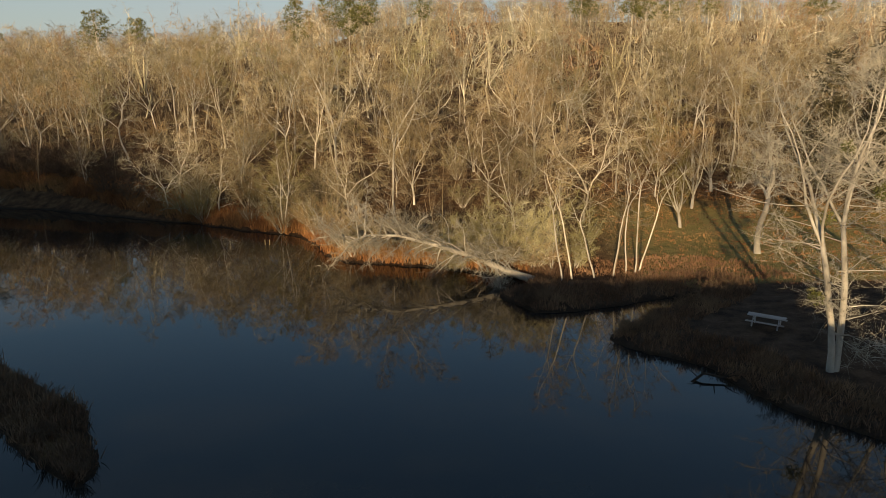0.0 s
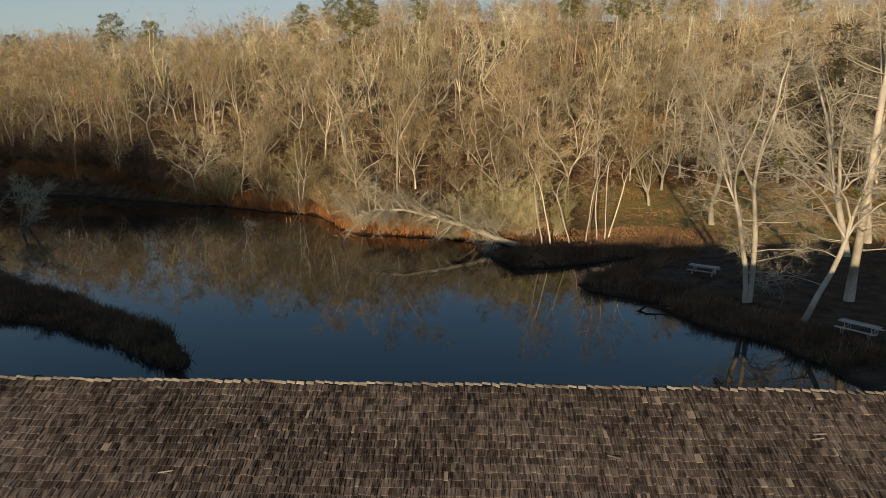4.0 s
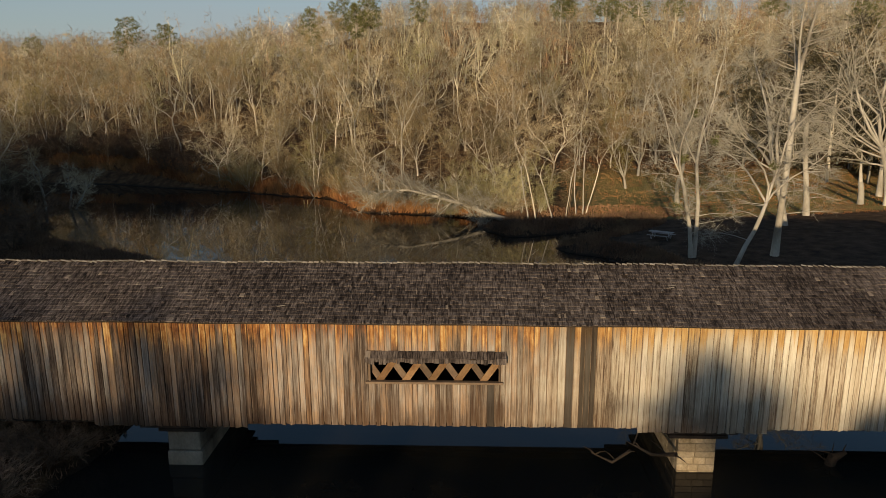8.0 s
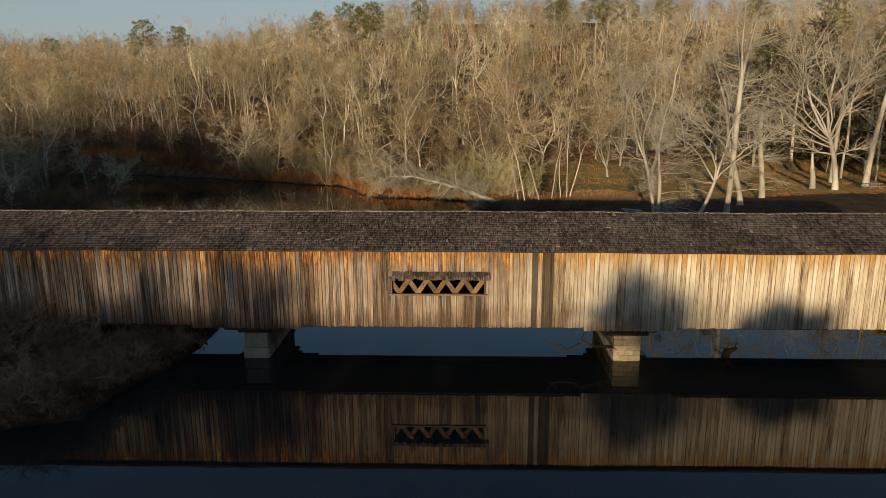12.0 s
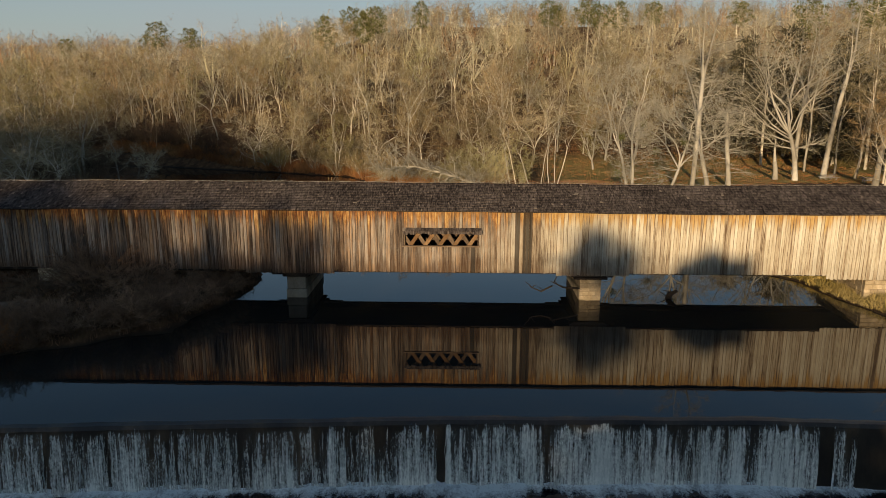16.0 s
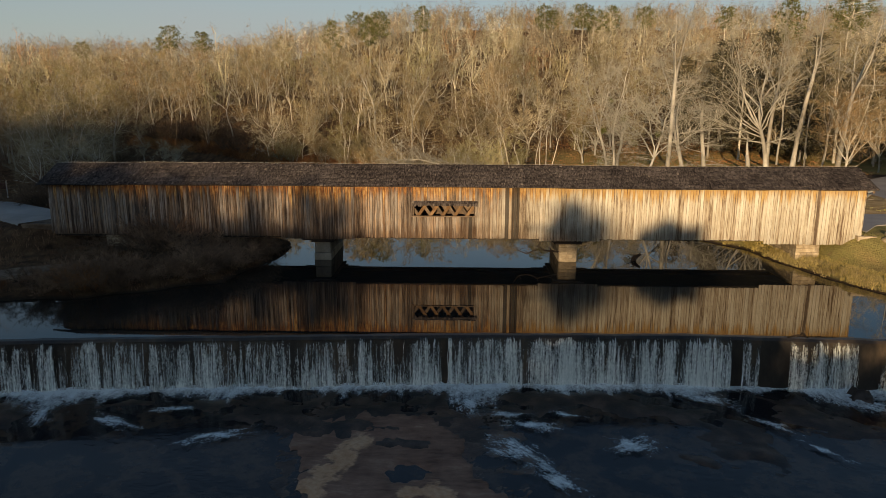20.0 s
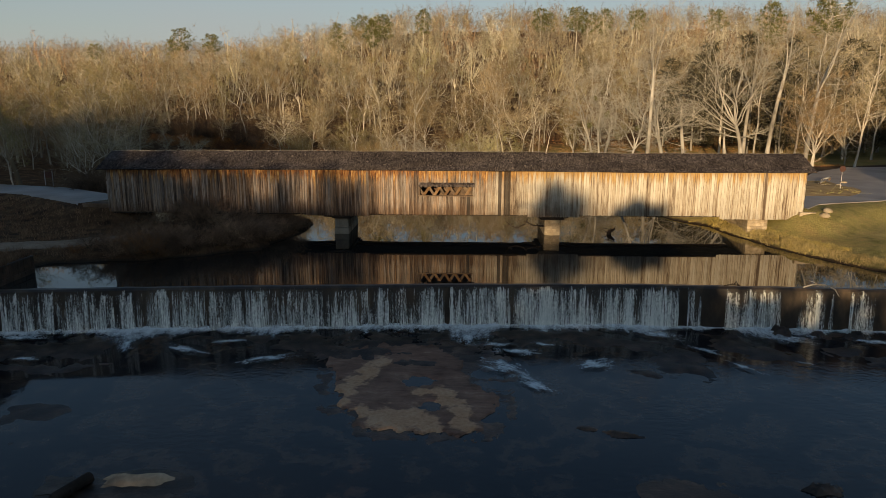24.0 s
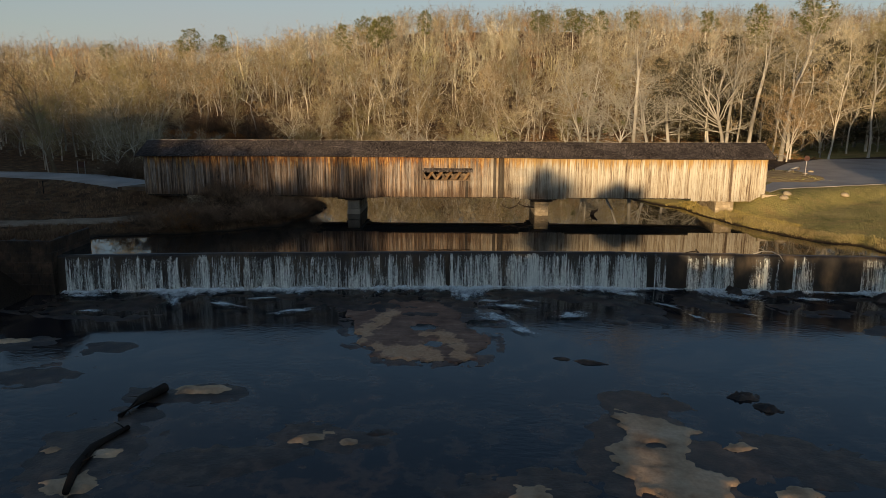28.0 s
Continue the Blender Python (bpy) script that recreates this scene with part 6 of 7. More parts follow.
# thin saplings that fill the woods below the crowns
sapling = []
for k in range(4):
    r = random.Random(430 + k)
    V, F = [], []
    h = 6.5 + 1.2 * k
    spike(V, F, Vector((0, 0, -0.2)), Vector((r.uniform(-1, 1), r.uniform(-1, 1), h)), 0.05)
    for j in range(34):
        t = 0.15 + 0.8 * r.random()
        a = r.uniform(0, 6.28)
        d = Vector((math.cos(a), math.sin(a), r.uniform(0.2, 1.5))).normalized() * r.uniform(0.8, 2.6) * (1.2 - 0.7 * t)
        p = Vector((r.uniform(-0.3, 0.3), r.uniform(-0.3, 0.3), h * t))
        spike(V, F, p, d, 0.015)
        for _ in range(6):
            sliver(V, F, p + d * r.uniform(0.3, 0.9), Vector((r.uniform(-1, 1), r.uniform(-1, 1), r.uniform(-0.2, 1))) * 0.6, 0.010)
    sapling.append((np.array([tuple(v) for v in V]), np.array(F)))
nr = np.random.RandomState(77)
px, py = nr.uniform(-125, 118, 5200), 58 + 78 * nr.random_sample(5200)
dist = ring_distance(px, py, POND_SHORE)
fine_ = (dist > 0.6) & (np.abs(px - 1.5) < (py + 79) * 0.66) & ~((px > 15) & (px < 64) & (py < 88)) & ~((px > 44) & (py < 78))
thin = [(int(nr.randint(4)), float(x), float(y), float(z), float(nr.uniform(0.6, 1.35)), float(nr.uniform(0, 6.28)))
        for x, y, z in zip(px[fine_], py[fine_], land_height(px[fine_], py[fine_]))][:820]
tagged(quick_mesh("undergrowth", *scattered(sapling, thin), SAPLING), "thin bare saplings filling the woods on the far bank", "woods", "", "stuff")
rusty = [s for i, s in enumerate(far_spots) if i % 7 == 3]
far_spots = [s for i, s in enumerate(far_spots) if i % 7 != 3]
crest_spots = [s for s in far_spots if s[2] > 270]
far_spots = [s for s in far_spots if s[2] <= 270]
tagged(quick_mesh("rust_woods", *scattered(light, rusty), FAR_RUST), "crowns still holding rust-brown leaves among the far woods", "woods", "", "stuff")
tagged(quick_mesh("crest_woods", *scattered(light, crest_spots), CREST_TWIG), "bare crowns along the far hill's crest, darkened in colour as if self-shaded", "woods", "", "stuff")
tagged(quick_mesh("far_woods", *scattered(light, far_spots), FAR_TWIG), "bare brown winter woods covering the far hillside", "woods", "", "stuff")


def dense_tree(seed, h, wide, low=0.3):
    r = random.Random(seed)
    V, F = [], []
    spike(V, F, Vector((0, 0, -0.5)), Vector((0, 0, h)), 0.35)
    for _ in range(90):
        t = r.uniform(low, 1.0)
        a, q = r.uniform(0, 6.28), r.random() ** 0.5
        w = wide * math.sin(min(1.0, (1.02 - t) * (1.5 if low < 0.5 else 5.0) + 0.12) * 1.57) * q
        p = Vector((w * math.cos(a), w * math.sin(a), h * t))
        v = Vector((r.gauss(0, 1), r.gauss(0, 1), r.gauss(0.2, 0.7))).normalized() * r.uniform(1.2, 2.4)
        spike(V, F, p - v * 0.5, v, 0.7)
    return np.array([tuple(v) for v in V]), np.array(F)


thick = [dense_tree(500 + k, 20, 3.4 + 0.5 * k) for k in range(3)]
TAN_EL, DRIFT = math.tan(SUN_EL) / math.cos(SUN_AZ - math.pi), math.tan(SUN_AZ - math.pi)


def shade_top(x):
    """Height on the bridge's front up to which the woods downstream keep the sun off, by the place along the bridge."""
    return float(np.interp(x, (-140, -60, -50, -42, -35, -31, -26, -22, -16, -9, -6.3, 5.5, 7.5, 9.0, 12, 13.2, 14.4, 17.9, 18.6, 21.4, 22.2, 25, 44, 50, 54, 60, 90), (19.5, 15.5, 13.0, 11.0, 9.0, 7.0, 4.6, 3.2, 2.8, 2.6, 1.0, 0.6, 0.4, -0.4, -0.4, 0.2, 0.2, 0.8, 3.2, 3.2, 0.6, -3.0, -3.0, -3.0, 6, 16, 22)))


back_spots = []
for row in range(4):
    for x in np.arange(-150, 95, 1.9):
        y = -150 - 9 * row + rng.uniform(-3, 3)
        bx = x + rng.uniform(-0.6, 0.6)
        top = shade_top(bx) - rng.uniform(0, 0.7) - 0.8 * row + TAN_EL * -y
        px = bx + DRIFT * y
        z = height_at(px, y)
        back_spots.append((rng.randrange(3), px, y, z, max(0.3, (top - z) / 20), rng.uniform(0, 6.28)))
for x in np.arange(-150, 95, 2.2):
    y = -143 + rng.uniform(-2, 2)
    z = height_at(x, y)
    back_spots.append((rng.randrange(3), x, y, z - 3.0, rng.uniform(0.5, 0.62), rng.uniform(0, 6.28)))
# taller bare trees among them, that let part of the light through
open_tree = [small_tree(520 + k, 20, 0.24, 4, 3, 4.3) for k in range(3)] + [small_tree(530 + k, 20, 0.10, 4, 3, 3.6, 0.80, 0.05) for k in range(2)]
for x in [*np.arange(-60, -24, 1.25), *np.arange(-60, -24, 1.25), *np.arange(-60, -25, 1.6), *np.arange(-24, -14, 1.7), *np.arange(-14, -7.6, 1.1)]:
    y = -172 + rng.uniform(-6, 6)
    top = rng.uniform(6.0, 10.0) + TAN_EL * -y
    px = x + DRIFT * y + rng.uniform(-1, 1)
    z = height_at(px, y)
    back_spots.append((3 + rng.randrange(3), px, y, z, (top - z) / 20, rng.uniform(0, 6.28)))
for x in np.arange(-80, -36, 1.7):
    y = -176 + rng.uniform(-6, 6)
    top = shade_top(x) + rng.uniform(1.0, 9.0) + TAN_EL * -y
    px = x + DRIFT * y
    z = height_at(px, y)
    back_spots.append((3 + rng.randrange(3), px, y, z, (top - z) / 20, rng.uniform(0, 6.28)))
for x in np.arange(23.5, 44, 3.0):
    y = -166 + rng.uniform(-3, 3)
    top = rng.uniform(-2.4, -0.9) + TAN_EL * -y
    px = x + DRIFT * y
    z = height_at(px, y)
    back_spots.append((rng.randrange(3), px, y, z, max(0.3, (top - z) / 20), rng.uniform(0, 6.28)))
for x, top in ((10.3, 5.0), (11.3, 5.2), (12.8, 4.1), (17.9, 2.8), (18.8, 3.5), (19.6, 3.6), (20.5, 3.0)):
    y = -160 + rng.uniform(-3, 3)
    px = x + DRIFT * y
    z = height_at(px, y)
    back_spots.append(((rng.randrange(3) if x > 15 else 6 + rng.randrange(2)), px, y, z, (top + TAN_EL * -y - z) / 20, rng.uniform(0, 6.28)))
thick += open_tree
tagged(quick_mesh("downstream_woods", *scattered(thick, back_spots), NEEDLE), "dense evergreen woods on the downstream bank", "woods", "", "stuff")


# ---- undergrowth ----
def tufts(name, spots_, material, label, blades=7, tall=0.7, wide=0.03):
    """Clumps of thin grass blades in one piece."""
    r = random.Random(len(spots_))
    V, F = [], []
    for x, y, z, s in spots_:
        for _ in range(blades):
            a, lean_ = r.uniform(0, 6.28), r.uniform(0.1, 0.75)
            p = Vector((x + r.uniform(-0.25, 0.25) * s, y + r.uniform(-0.25, 0.25) * s, z - 0.05))
            spike(V, F, p, Vector((math.cos(a) * lean_, math.sin(a) * lean_, 1)) * tall * s * r.uniform(0.6, 1.2), wide)
    ob = quick_mesh(name, np.array([tuple(v) for v in V]), np.array(F), material)
    return tagged(ob, label, "grass", "", "stuff")


def shore_spots(count, seed, box, near, far, scale=(0.7, 1.3), ring=POND_SHORE, level=0.12):
    """Random places on land between two distances from the shore, within a box."""
    r = np.random.RandomState(seed)
    px, py = r.uniform(box[0], box[1], count * 6), r.uniform(box[2], box[3], count * 6)
    d = ring_distance(px, py, ring)
    z = land_height(px, py)
    keep = np.nonzero((d > near) & (d < far) & (z > level) & (z < 2.4 + 30 * (py > 50)))[0][:count]
    return [(px[i], py[i], z[i], r.uniform(*scale)) for i in keep]


tufts("straw_grass", shore_spots(1500, 1, (27, 50, -20, 3.0), 0.0, 1.9, (0.4, 1.5)), STRAW, "pale dry grass on the sunny bank", 12, 0.36, 0.012)
tufts("green_weeds", shore_spots(700, 9, (26, 38, -9, 8), 0.1, 3.0, (0.4, 1.2)), MOSS_BLADE, "green and tan weeds on the sunny bank by the bridge end", 12, 0.36, 0.014)
tufts("rust_reeds", shore_spots(4200, 2, (-75, 6, 56, 104), -0.2, 5.0), RUST, "rust-red dead reeds along the far shore", 8, 1.1, 0.04)
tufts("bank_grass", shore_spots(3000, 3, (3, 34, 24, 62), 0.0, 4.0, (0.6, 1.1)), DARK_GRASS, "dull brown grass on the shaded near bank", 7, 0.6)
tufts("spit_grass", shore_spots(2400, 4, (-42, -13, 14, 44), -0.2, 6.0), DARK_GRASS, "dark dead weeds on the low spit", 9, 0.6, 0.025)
FOOTPATH = [(-47, -14.2), (-41, -12), (-35.7, -9.7), (-32.6, -8.3), (-29.6, -6.9), (-27, -5.0)]
V, F = [], []
for i in range(51):
    f = i / 10
    a, b = Vector((*FOOTPATH[min(4, int(f))], 0)), Vector((*FOOTPATH[min(4, int(f)) + 1], 0))
    p = a.lerp(b, f - min(4, int(f)))
    for k in range(7):
        q = p + Vector((0.45, -0.9, 0)) * (k - 3) * (0.62 + 0.35 * noise.noise((p.x * 0.4, k, 2)))
        V.append((q.x, q.y, height_at(q.x, q.y) + (0.05 if 0 < k < 6 else -0.06)))
for i in range(50):
    F += [(i * 7 + k, i * 7 + k + 1, i * 7 + k + 8, i * 7 + k + 7) for k in range(6)]
tagged(link_mesh("footpath", V, F, DIRT, None, True), "bare grey-brown dirt path across the bank", "path", "", "structure")
tufts("left_bank_grass", [p for p in shore_spots(3000, 5, (-62, -14, -20, 10), -0.1, 32.0) if float(line_distance(np.array([p[0]]), np.array([p[1]]), FOOTPATH)[0]) > 1.5], BROWN_GRASS, "brown dead weeds on the shaded bank", 8, 0.42, 0.022)
tufts("clearing_grass", shore_spots(1300, 6, (6, 40, 56, 70), 0.2, 9.0, (0.4, 0.9)), BROWN_GRASS, "dry brown grass along the clearing", 6, 0.5)

def field_spots(count, seed, box, keep):
    r = np.random.RandomState(seed)
    px, py = r.uniform(box[0], box[1], count), r.uniform(box[2], box[3], count)
    d = np.minimum(np.minimum(line_distance(px, py, ROAD_LEFT), line_distance(px, py, ROAD_RIGHT)), ring_distance(px, py, PAVEMENT) + 3.7)
    z = land_height(px, py)
    good = np.nonzero((d > 3.9) & (z > 0.3) & keep(px, py))[0]
    return [(px[i], py[i], z[i], r.uniform(0.6, 1.2)) for i in good]


tufts("lawn_grass", field_spots(3000, 31, (16, 68, 54, 92), lambda a, b: waves(a, b, 5, 14) > -0.25), RUST, "short rusty brown grass of the sunny clearing", 5, 0.22, 0.04)
tufts("lawn_grass", field_spots(9000, 32, (29, 60, -19, 9), lambda a, b: b < 9), LAWN_BLADE, "short tan and green grass on the sunny bank", 5, 0.09, 0.012)
tufts("leaf_litter", field_spots(7000, 33, (14, 70, 54, 96), lambda a, b: waves(a, b, 5, 14) < 0.05), RUST, "rusty fallen leaves across the clearing", 4, 0.16, 0.07)


# brushy shrubs
def grow_shrub(seed, h, stems, droop=0.0):
    r = random.Random(seed)
    TV, TF, CV, CF = [], [], [], []
    for k in range(stems):
        a = 6.28 * k / stems + r.uniform(-0.3, 0.3)
        d = Vector((math.cos(a) * 0.5, math.sin(a) * 0.5, r.uniform(0.8, 1.4)))
        pts = [Vector((0.15 * math.cos(a), 0.15 * math.sin(a), -0.1))]
        for j in range(4):
            d = (d + Vector((r.uniform(-0.3, 0.3), r.uniform(-0.3, 0.3), -droop))).normalized()
            pts.append(pts[-1] + d * h / 4 * r.uniform(0.8, 1.2))
        tube(TV, TF, pts, [0.028, 0.024, 0.019, 0.013, 0.006], 4)
        for j in range(13):
            s = r.uniform(0.2, 1) * 4
            i = min(3, int(s))
            q = pts[i].lerp(pts[i + 1], s - i)
            v = ((pts[i + 1] - pts[i]).normalized() * 0.7 + Vector((r.uniform(-1, 1), r.uniform(-1, 1), r.uniform(-0.4, 0.8)))).normalized() * h * r.uniform(0.18, 0.4)
            spike(CV, CF, q, v, 0.011)
            for _ in range(8):
                sliver(CV, CF, q + v * r.uniform(0.2, 0.8), v * 0.4 + Vector((r.uniform(-1, 1), r.uniform(-1, 1), r.uniform(-0.5, 0.8))) * h * 0.11, 0.011)
    return TV, TF, CV, CF


shrub_lists = [grow_shrub(600 + k, 2.2 + 0.5 * k, 13 + 2 * k, 0.12 * k) for k in range(3)]


def shrubs(spots_, twig, label, group, seed, stem=BARK):
    r = random.Random(seed)
    made = [None] * 3
    for x, y, z, s in spots_:
        k = r.randrange(3)
        m = Matrix.Translation((x, y, z - 0.05)) @ Matrix.Rotation(r.uniform(0, 6.28), 4, "Z") @ Matrix.Scale(s, 4)
        if made[k] is None:
            root = empty("shrub")
            tagged(root, label, "shrub", group)
            link_mesh("stem", shrub_lists[k][0], shrub_lists[k][1], stem, root, True)
            link_mesh("crown", shrub_lists[k][2], shrub_lists[k][3], twig, root)
            root.matrix_basis = m
            made[k] = root
        else:
            copy_thing(made[k], m @ Matrix.Scale(1 / made[k].scale.x, 4))


# same brush twice: beyond x -42 its shade is put into darker twigs
far_brush = shore_spots(70, 21, (-80, -14, 60, 106), 0.4, 9.0, (1.0, 1.9))
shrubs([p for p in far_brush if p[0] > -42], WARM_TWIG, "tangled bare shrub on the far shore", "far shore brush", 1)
shrubs([p for p in far_brush if p[0] <= -42], DARK_TWIG, "bare shrub on the far shore, twigs coloured darker for the shade", "far shore brush", 14, DARK_TWIG)
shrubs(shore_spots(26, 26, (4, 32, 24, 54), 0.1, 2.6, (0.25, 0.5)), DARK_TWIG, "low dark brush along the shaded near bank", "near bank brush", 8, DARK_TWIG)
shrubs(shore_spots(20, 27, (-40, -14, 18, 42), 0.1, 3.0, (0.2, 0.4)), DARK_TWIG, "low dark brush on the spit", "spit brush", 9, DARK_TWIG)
shrubs(shore_spots(26, 22, (-14, 10, 57, 72), 0.6, 9.0, (0.8, 1.5)), WARM_TWIG, "tangled bare shrub by the fallen tree", "clearing brush", 2)
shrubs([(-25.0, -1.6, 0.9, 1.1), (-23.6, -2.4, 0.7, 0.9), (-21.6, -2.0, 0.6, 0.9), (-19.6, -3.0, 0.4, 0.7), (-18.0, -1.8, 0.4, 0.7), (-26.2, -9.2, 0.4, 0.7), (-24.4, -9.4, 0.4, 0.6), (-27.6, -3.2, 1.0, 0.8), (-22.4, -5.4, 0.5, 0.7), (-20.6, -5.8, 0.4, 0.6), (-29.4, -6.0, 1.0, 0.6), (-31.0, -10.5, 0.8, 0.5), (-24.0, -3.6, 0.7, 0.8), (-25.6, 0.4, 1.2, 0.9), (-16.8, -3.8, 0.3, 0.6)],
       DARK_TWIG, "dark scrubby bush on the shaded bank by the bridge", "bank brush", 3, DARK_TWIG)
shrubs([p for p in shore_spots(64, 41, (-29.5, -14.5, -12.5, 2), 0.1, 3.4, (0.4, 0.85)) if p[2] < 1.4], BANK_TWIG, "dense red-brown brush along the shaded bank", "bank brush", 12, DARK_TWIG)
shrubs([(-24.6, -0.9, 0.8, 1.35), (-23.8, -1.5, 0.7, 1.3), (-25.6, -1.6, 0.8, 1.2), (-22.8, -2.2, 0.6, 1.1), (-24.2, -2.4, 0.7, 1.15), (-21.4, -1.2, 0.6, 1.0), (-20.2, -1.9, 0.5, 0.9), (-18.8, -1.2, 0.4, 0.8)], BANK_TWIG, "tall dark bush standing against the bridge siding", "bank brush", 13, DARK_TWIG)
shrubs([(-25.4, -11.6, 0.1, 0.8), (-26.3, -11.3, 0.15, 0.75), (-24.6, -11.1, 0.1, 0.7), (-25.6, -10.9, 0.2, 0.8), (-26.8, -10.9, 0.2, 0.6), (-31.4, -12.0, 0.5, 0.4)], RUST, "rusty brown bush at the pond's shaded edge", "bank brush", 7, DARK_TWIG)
# left bank thicket: its deep shade is carried by the dark twig colour
shrubs([p for p in shore_spots(34, 24, (-96, -40, 16, 66), 0.3, 14.0, (0.9, 1.7)) if p[1] > 33 or p[0] > -50], DARK_TWIG, "bare thicket bush among the trees, twigs darkened to show shade", "left bank brush", 4, DARK_TWIG)
shrubs(shore_spots(30, 25, (-120, 110, 84, 120), 4.0, 60.0, (1.0, 2.0)), WARM_TWIG, "bare undergrowth bush inside the woods", "woods brush", 5)


# ---- river rocks ----
def slab(name, cx, cy, rx, ry, top, seed, turn, material, label, rough=1.0, steep=1.6):
    """A water-worn outcrop: a broken swell of rock whose outline is where the water cuts it."""
    n = 56 if max(rx, ry) > 2.5 else (30 if max(rx, ry) > 1.0 else 16)
    c, s = math.cos(turn), math.sin(turn)
    level = -3.68 if cy < -28 else float(np.interp(cy, (-28, -25, -23, -20), (-3.62, -3.5, -3.32, -3.15)))
    V, F = [], []
    for i in range(n + 1):
        for j in range(n + 1):
            u, v = 2.6 * i / n - 1.3, 2.6 * j / n - 1.3
            x, y = rx * u, ry * v
            X, Y = cx + c * x - s * y, cy + s * x + c * y
            q = min(1.0, math.hypot(u, v) / 1.3)
            swell = 1 - q * q * (3 - 2 * q)
            f = 2.2 / max(0.8, rx, ry)
            bumps = noise.fractal((X * f * 0.9 + 0.3, Y * f * 1.3, seed * 1.7), 0.85, 2.2, 6) * rough
            hollow = max(0.0, noise.noise((X * 0.55 + seed, Y * 0.9, 2.0)) - 0.28) * 1.6 if steep > 2 else 0.0
            z = level + (top - level) * steep * (swell - 0.34 + 0.52 * bumps)
            V.append((X, Y, max(level - 0.5, min(z, top + 0.05 * bumps + (0.05 * noise.noise((X * 1.7, Y * 1.7, seed)) if steep > 2 else 0.0)) - hollow) - 0.5 * max(0.0, q - 0.9) * 10))
    for i in range(n):
        for j in range(n):
            a = i * (n + 1) + j
            F.append((a, a + n + 1, a + n + 2, a + 1))
    ob = link_mesh(name, V, F, material, None, True)
    return tagged(ob, label, "rock", "river rocks")


def ring_slab(ring, name, material, label, high, tan, pools=(), seed=1, base=0.075, steep=0.5):
    """A flat broken shelf of rock with the given outline: low and wet at large, dry round the points in tan, holed by pools."""
    xs, ys = [p[0] for p in ring], [p[1] for p in ring]
    X, Y = np.meshgrid(np.arange(min(xs) - 1.2, max(xs) + 1.2, 0.14), np.arange(min(ys) - 1.2, max(ys) + 1.2, 0.14))
    inner = -ring_distance(X, Y, ring) + waves(X, Y, seed, 2.6) * 0.45 + waves(X, Y, seed + 1, 0.9) * 0.22
    level = np.interp(Y, (-36, -28, -25, -23, -20), (-3.69, -3.63, -3.51, -3.33, -3.16))
    dry_ = np.zeros(X.shape)
    for tx, ty, tr in tan:
        dry_ = np.maximum(dry_, 1 - smooth01((np.hypot(X - tx, (Y - ty) * 0.8) / tr + waves(X, Y, seed + 2, 2.2) * 0.35 + waves(X, Y, seed + 7, 0.8) * 0.25 - 0.4) * 1.15))
    layers = np.floor((waves(X, Y, seed + 3, 3.4) + 0.5 * waves(X, Y, seed + 4, 1.1)) * 3) / 3
    Z = level + np.minimum(np.clip(inner * steep, -0.5, 1), base + high * dry_ + 0.035 * layers) + 0.018 * waves(X, Y, seed + 5, 0.5)
    for tx, ty, ta, tb in pools:
        Z -= 0.30 * (1 - smooth01(np.hypot((X - tx) / ta, (Y - ty) / tb) + 0.3 * waves(X, Y, seed + 6, 1.5) - 0.3))
    ny_, nx_ = X.shape
    at = np.arange(nx_ * ny_).reshape(ny_, nx_)
    F = np.stack([at[:-1, :-1], at[:-1, 1:], at[1:, 1:], at[1:, :-1]], -1).reshape(-1, 4)
    ob = link_mesh(name, np.stack([X, Y, Z], -1).reshape(-1, 3).tolist(), F.tolist(), material, None, True)
    ob.data.attributes.new("tan", "FLOAT", "POINT").data.foreach_set("value", dry_.ravel().astype(np.float32))
    return tagged(ob, label, "rock", "river rocks")


WET = "dark wet bedrock shelf just under the surface"
PALE = "pale dry rock in the river shallows"
ring_slab([(-7.6, -24.6), (-6.3, -27.6), (-5.6, -30.2), (-5.4, -31.9), (-4.0, -33.6), (-4.2, -34.6), (-1.8, -35.3), (2.4, -35.4), (2.9, -34.8), (2.5, -33.8), (4.0, -32.7), (3.6, -30.2), (2.4, -28.6), (1.7, -25.1), (-0.1, -23.2), (-3.6, -22.8)],
          "river_slab", BEDROCK, "broad layered brown bedrock slab with worn tan patches", 0.035,
          ((-3.6, -26.0, 0.8), (-4.2, -27.4, 0.9), (-4.7, -28.8, 0.9), (-5.2, -30.2, 0.8), (-5.2, -31.8, 0.7), (-4.0, -33.2, 0.9), (-2.6, -33.6, 1.1), (-1.2, -33.8, 1.3), (-0.1, -34.5, 1.0), (-2.0, -34.8, 1.0), (0.6, -30.4, 0.9), (1.1, -31.6, 0.9), (1.8, -32.8, 0.8), (-0.6, -30.3, 0.6), (1.8, -34.4, 0.8)),
          ((-0.9, -28.6, 1.0, 0.9), (0.0, -32.1, 0.7, 0.7)), 61, 0.11, 1.4)
ring_slab([(-8.6, -22.4), (-7.2, -28.8), (-6.2, -33.4), (-2.6, -36.2), (3.4, -36.3), (4.9, -33.0), (5.6, -27.4), (4.2, -22.6), (-2.0, -21.6)], "river_shelf", BROWN_SHELF, "dark red-brown wet bedrock round the broad slab", 0.02, ((-5.0, -24.0, 2.0), (2.0, -24.5, 2.0)), ((-7.0, -26.0, 0.8, 0.6), (4.4, -29.0, 1.2, 0.5), (-0.9, -28.6, 1.2, 1.1), (0.0, -32.1, 0.9, 0.9)), 91, 0.02)
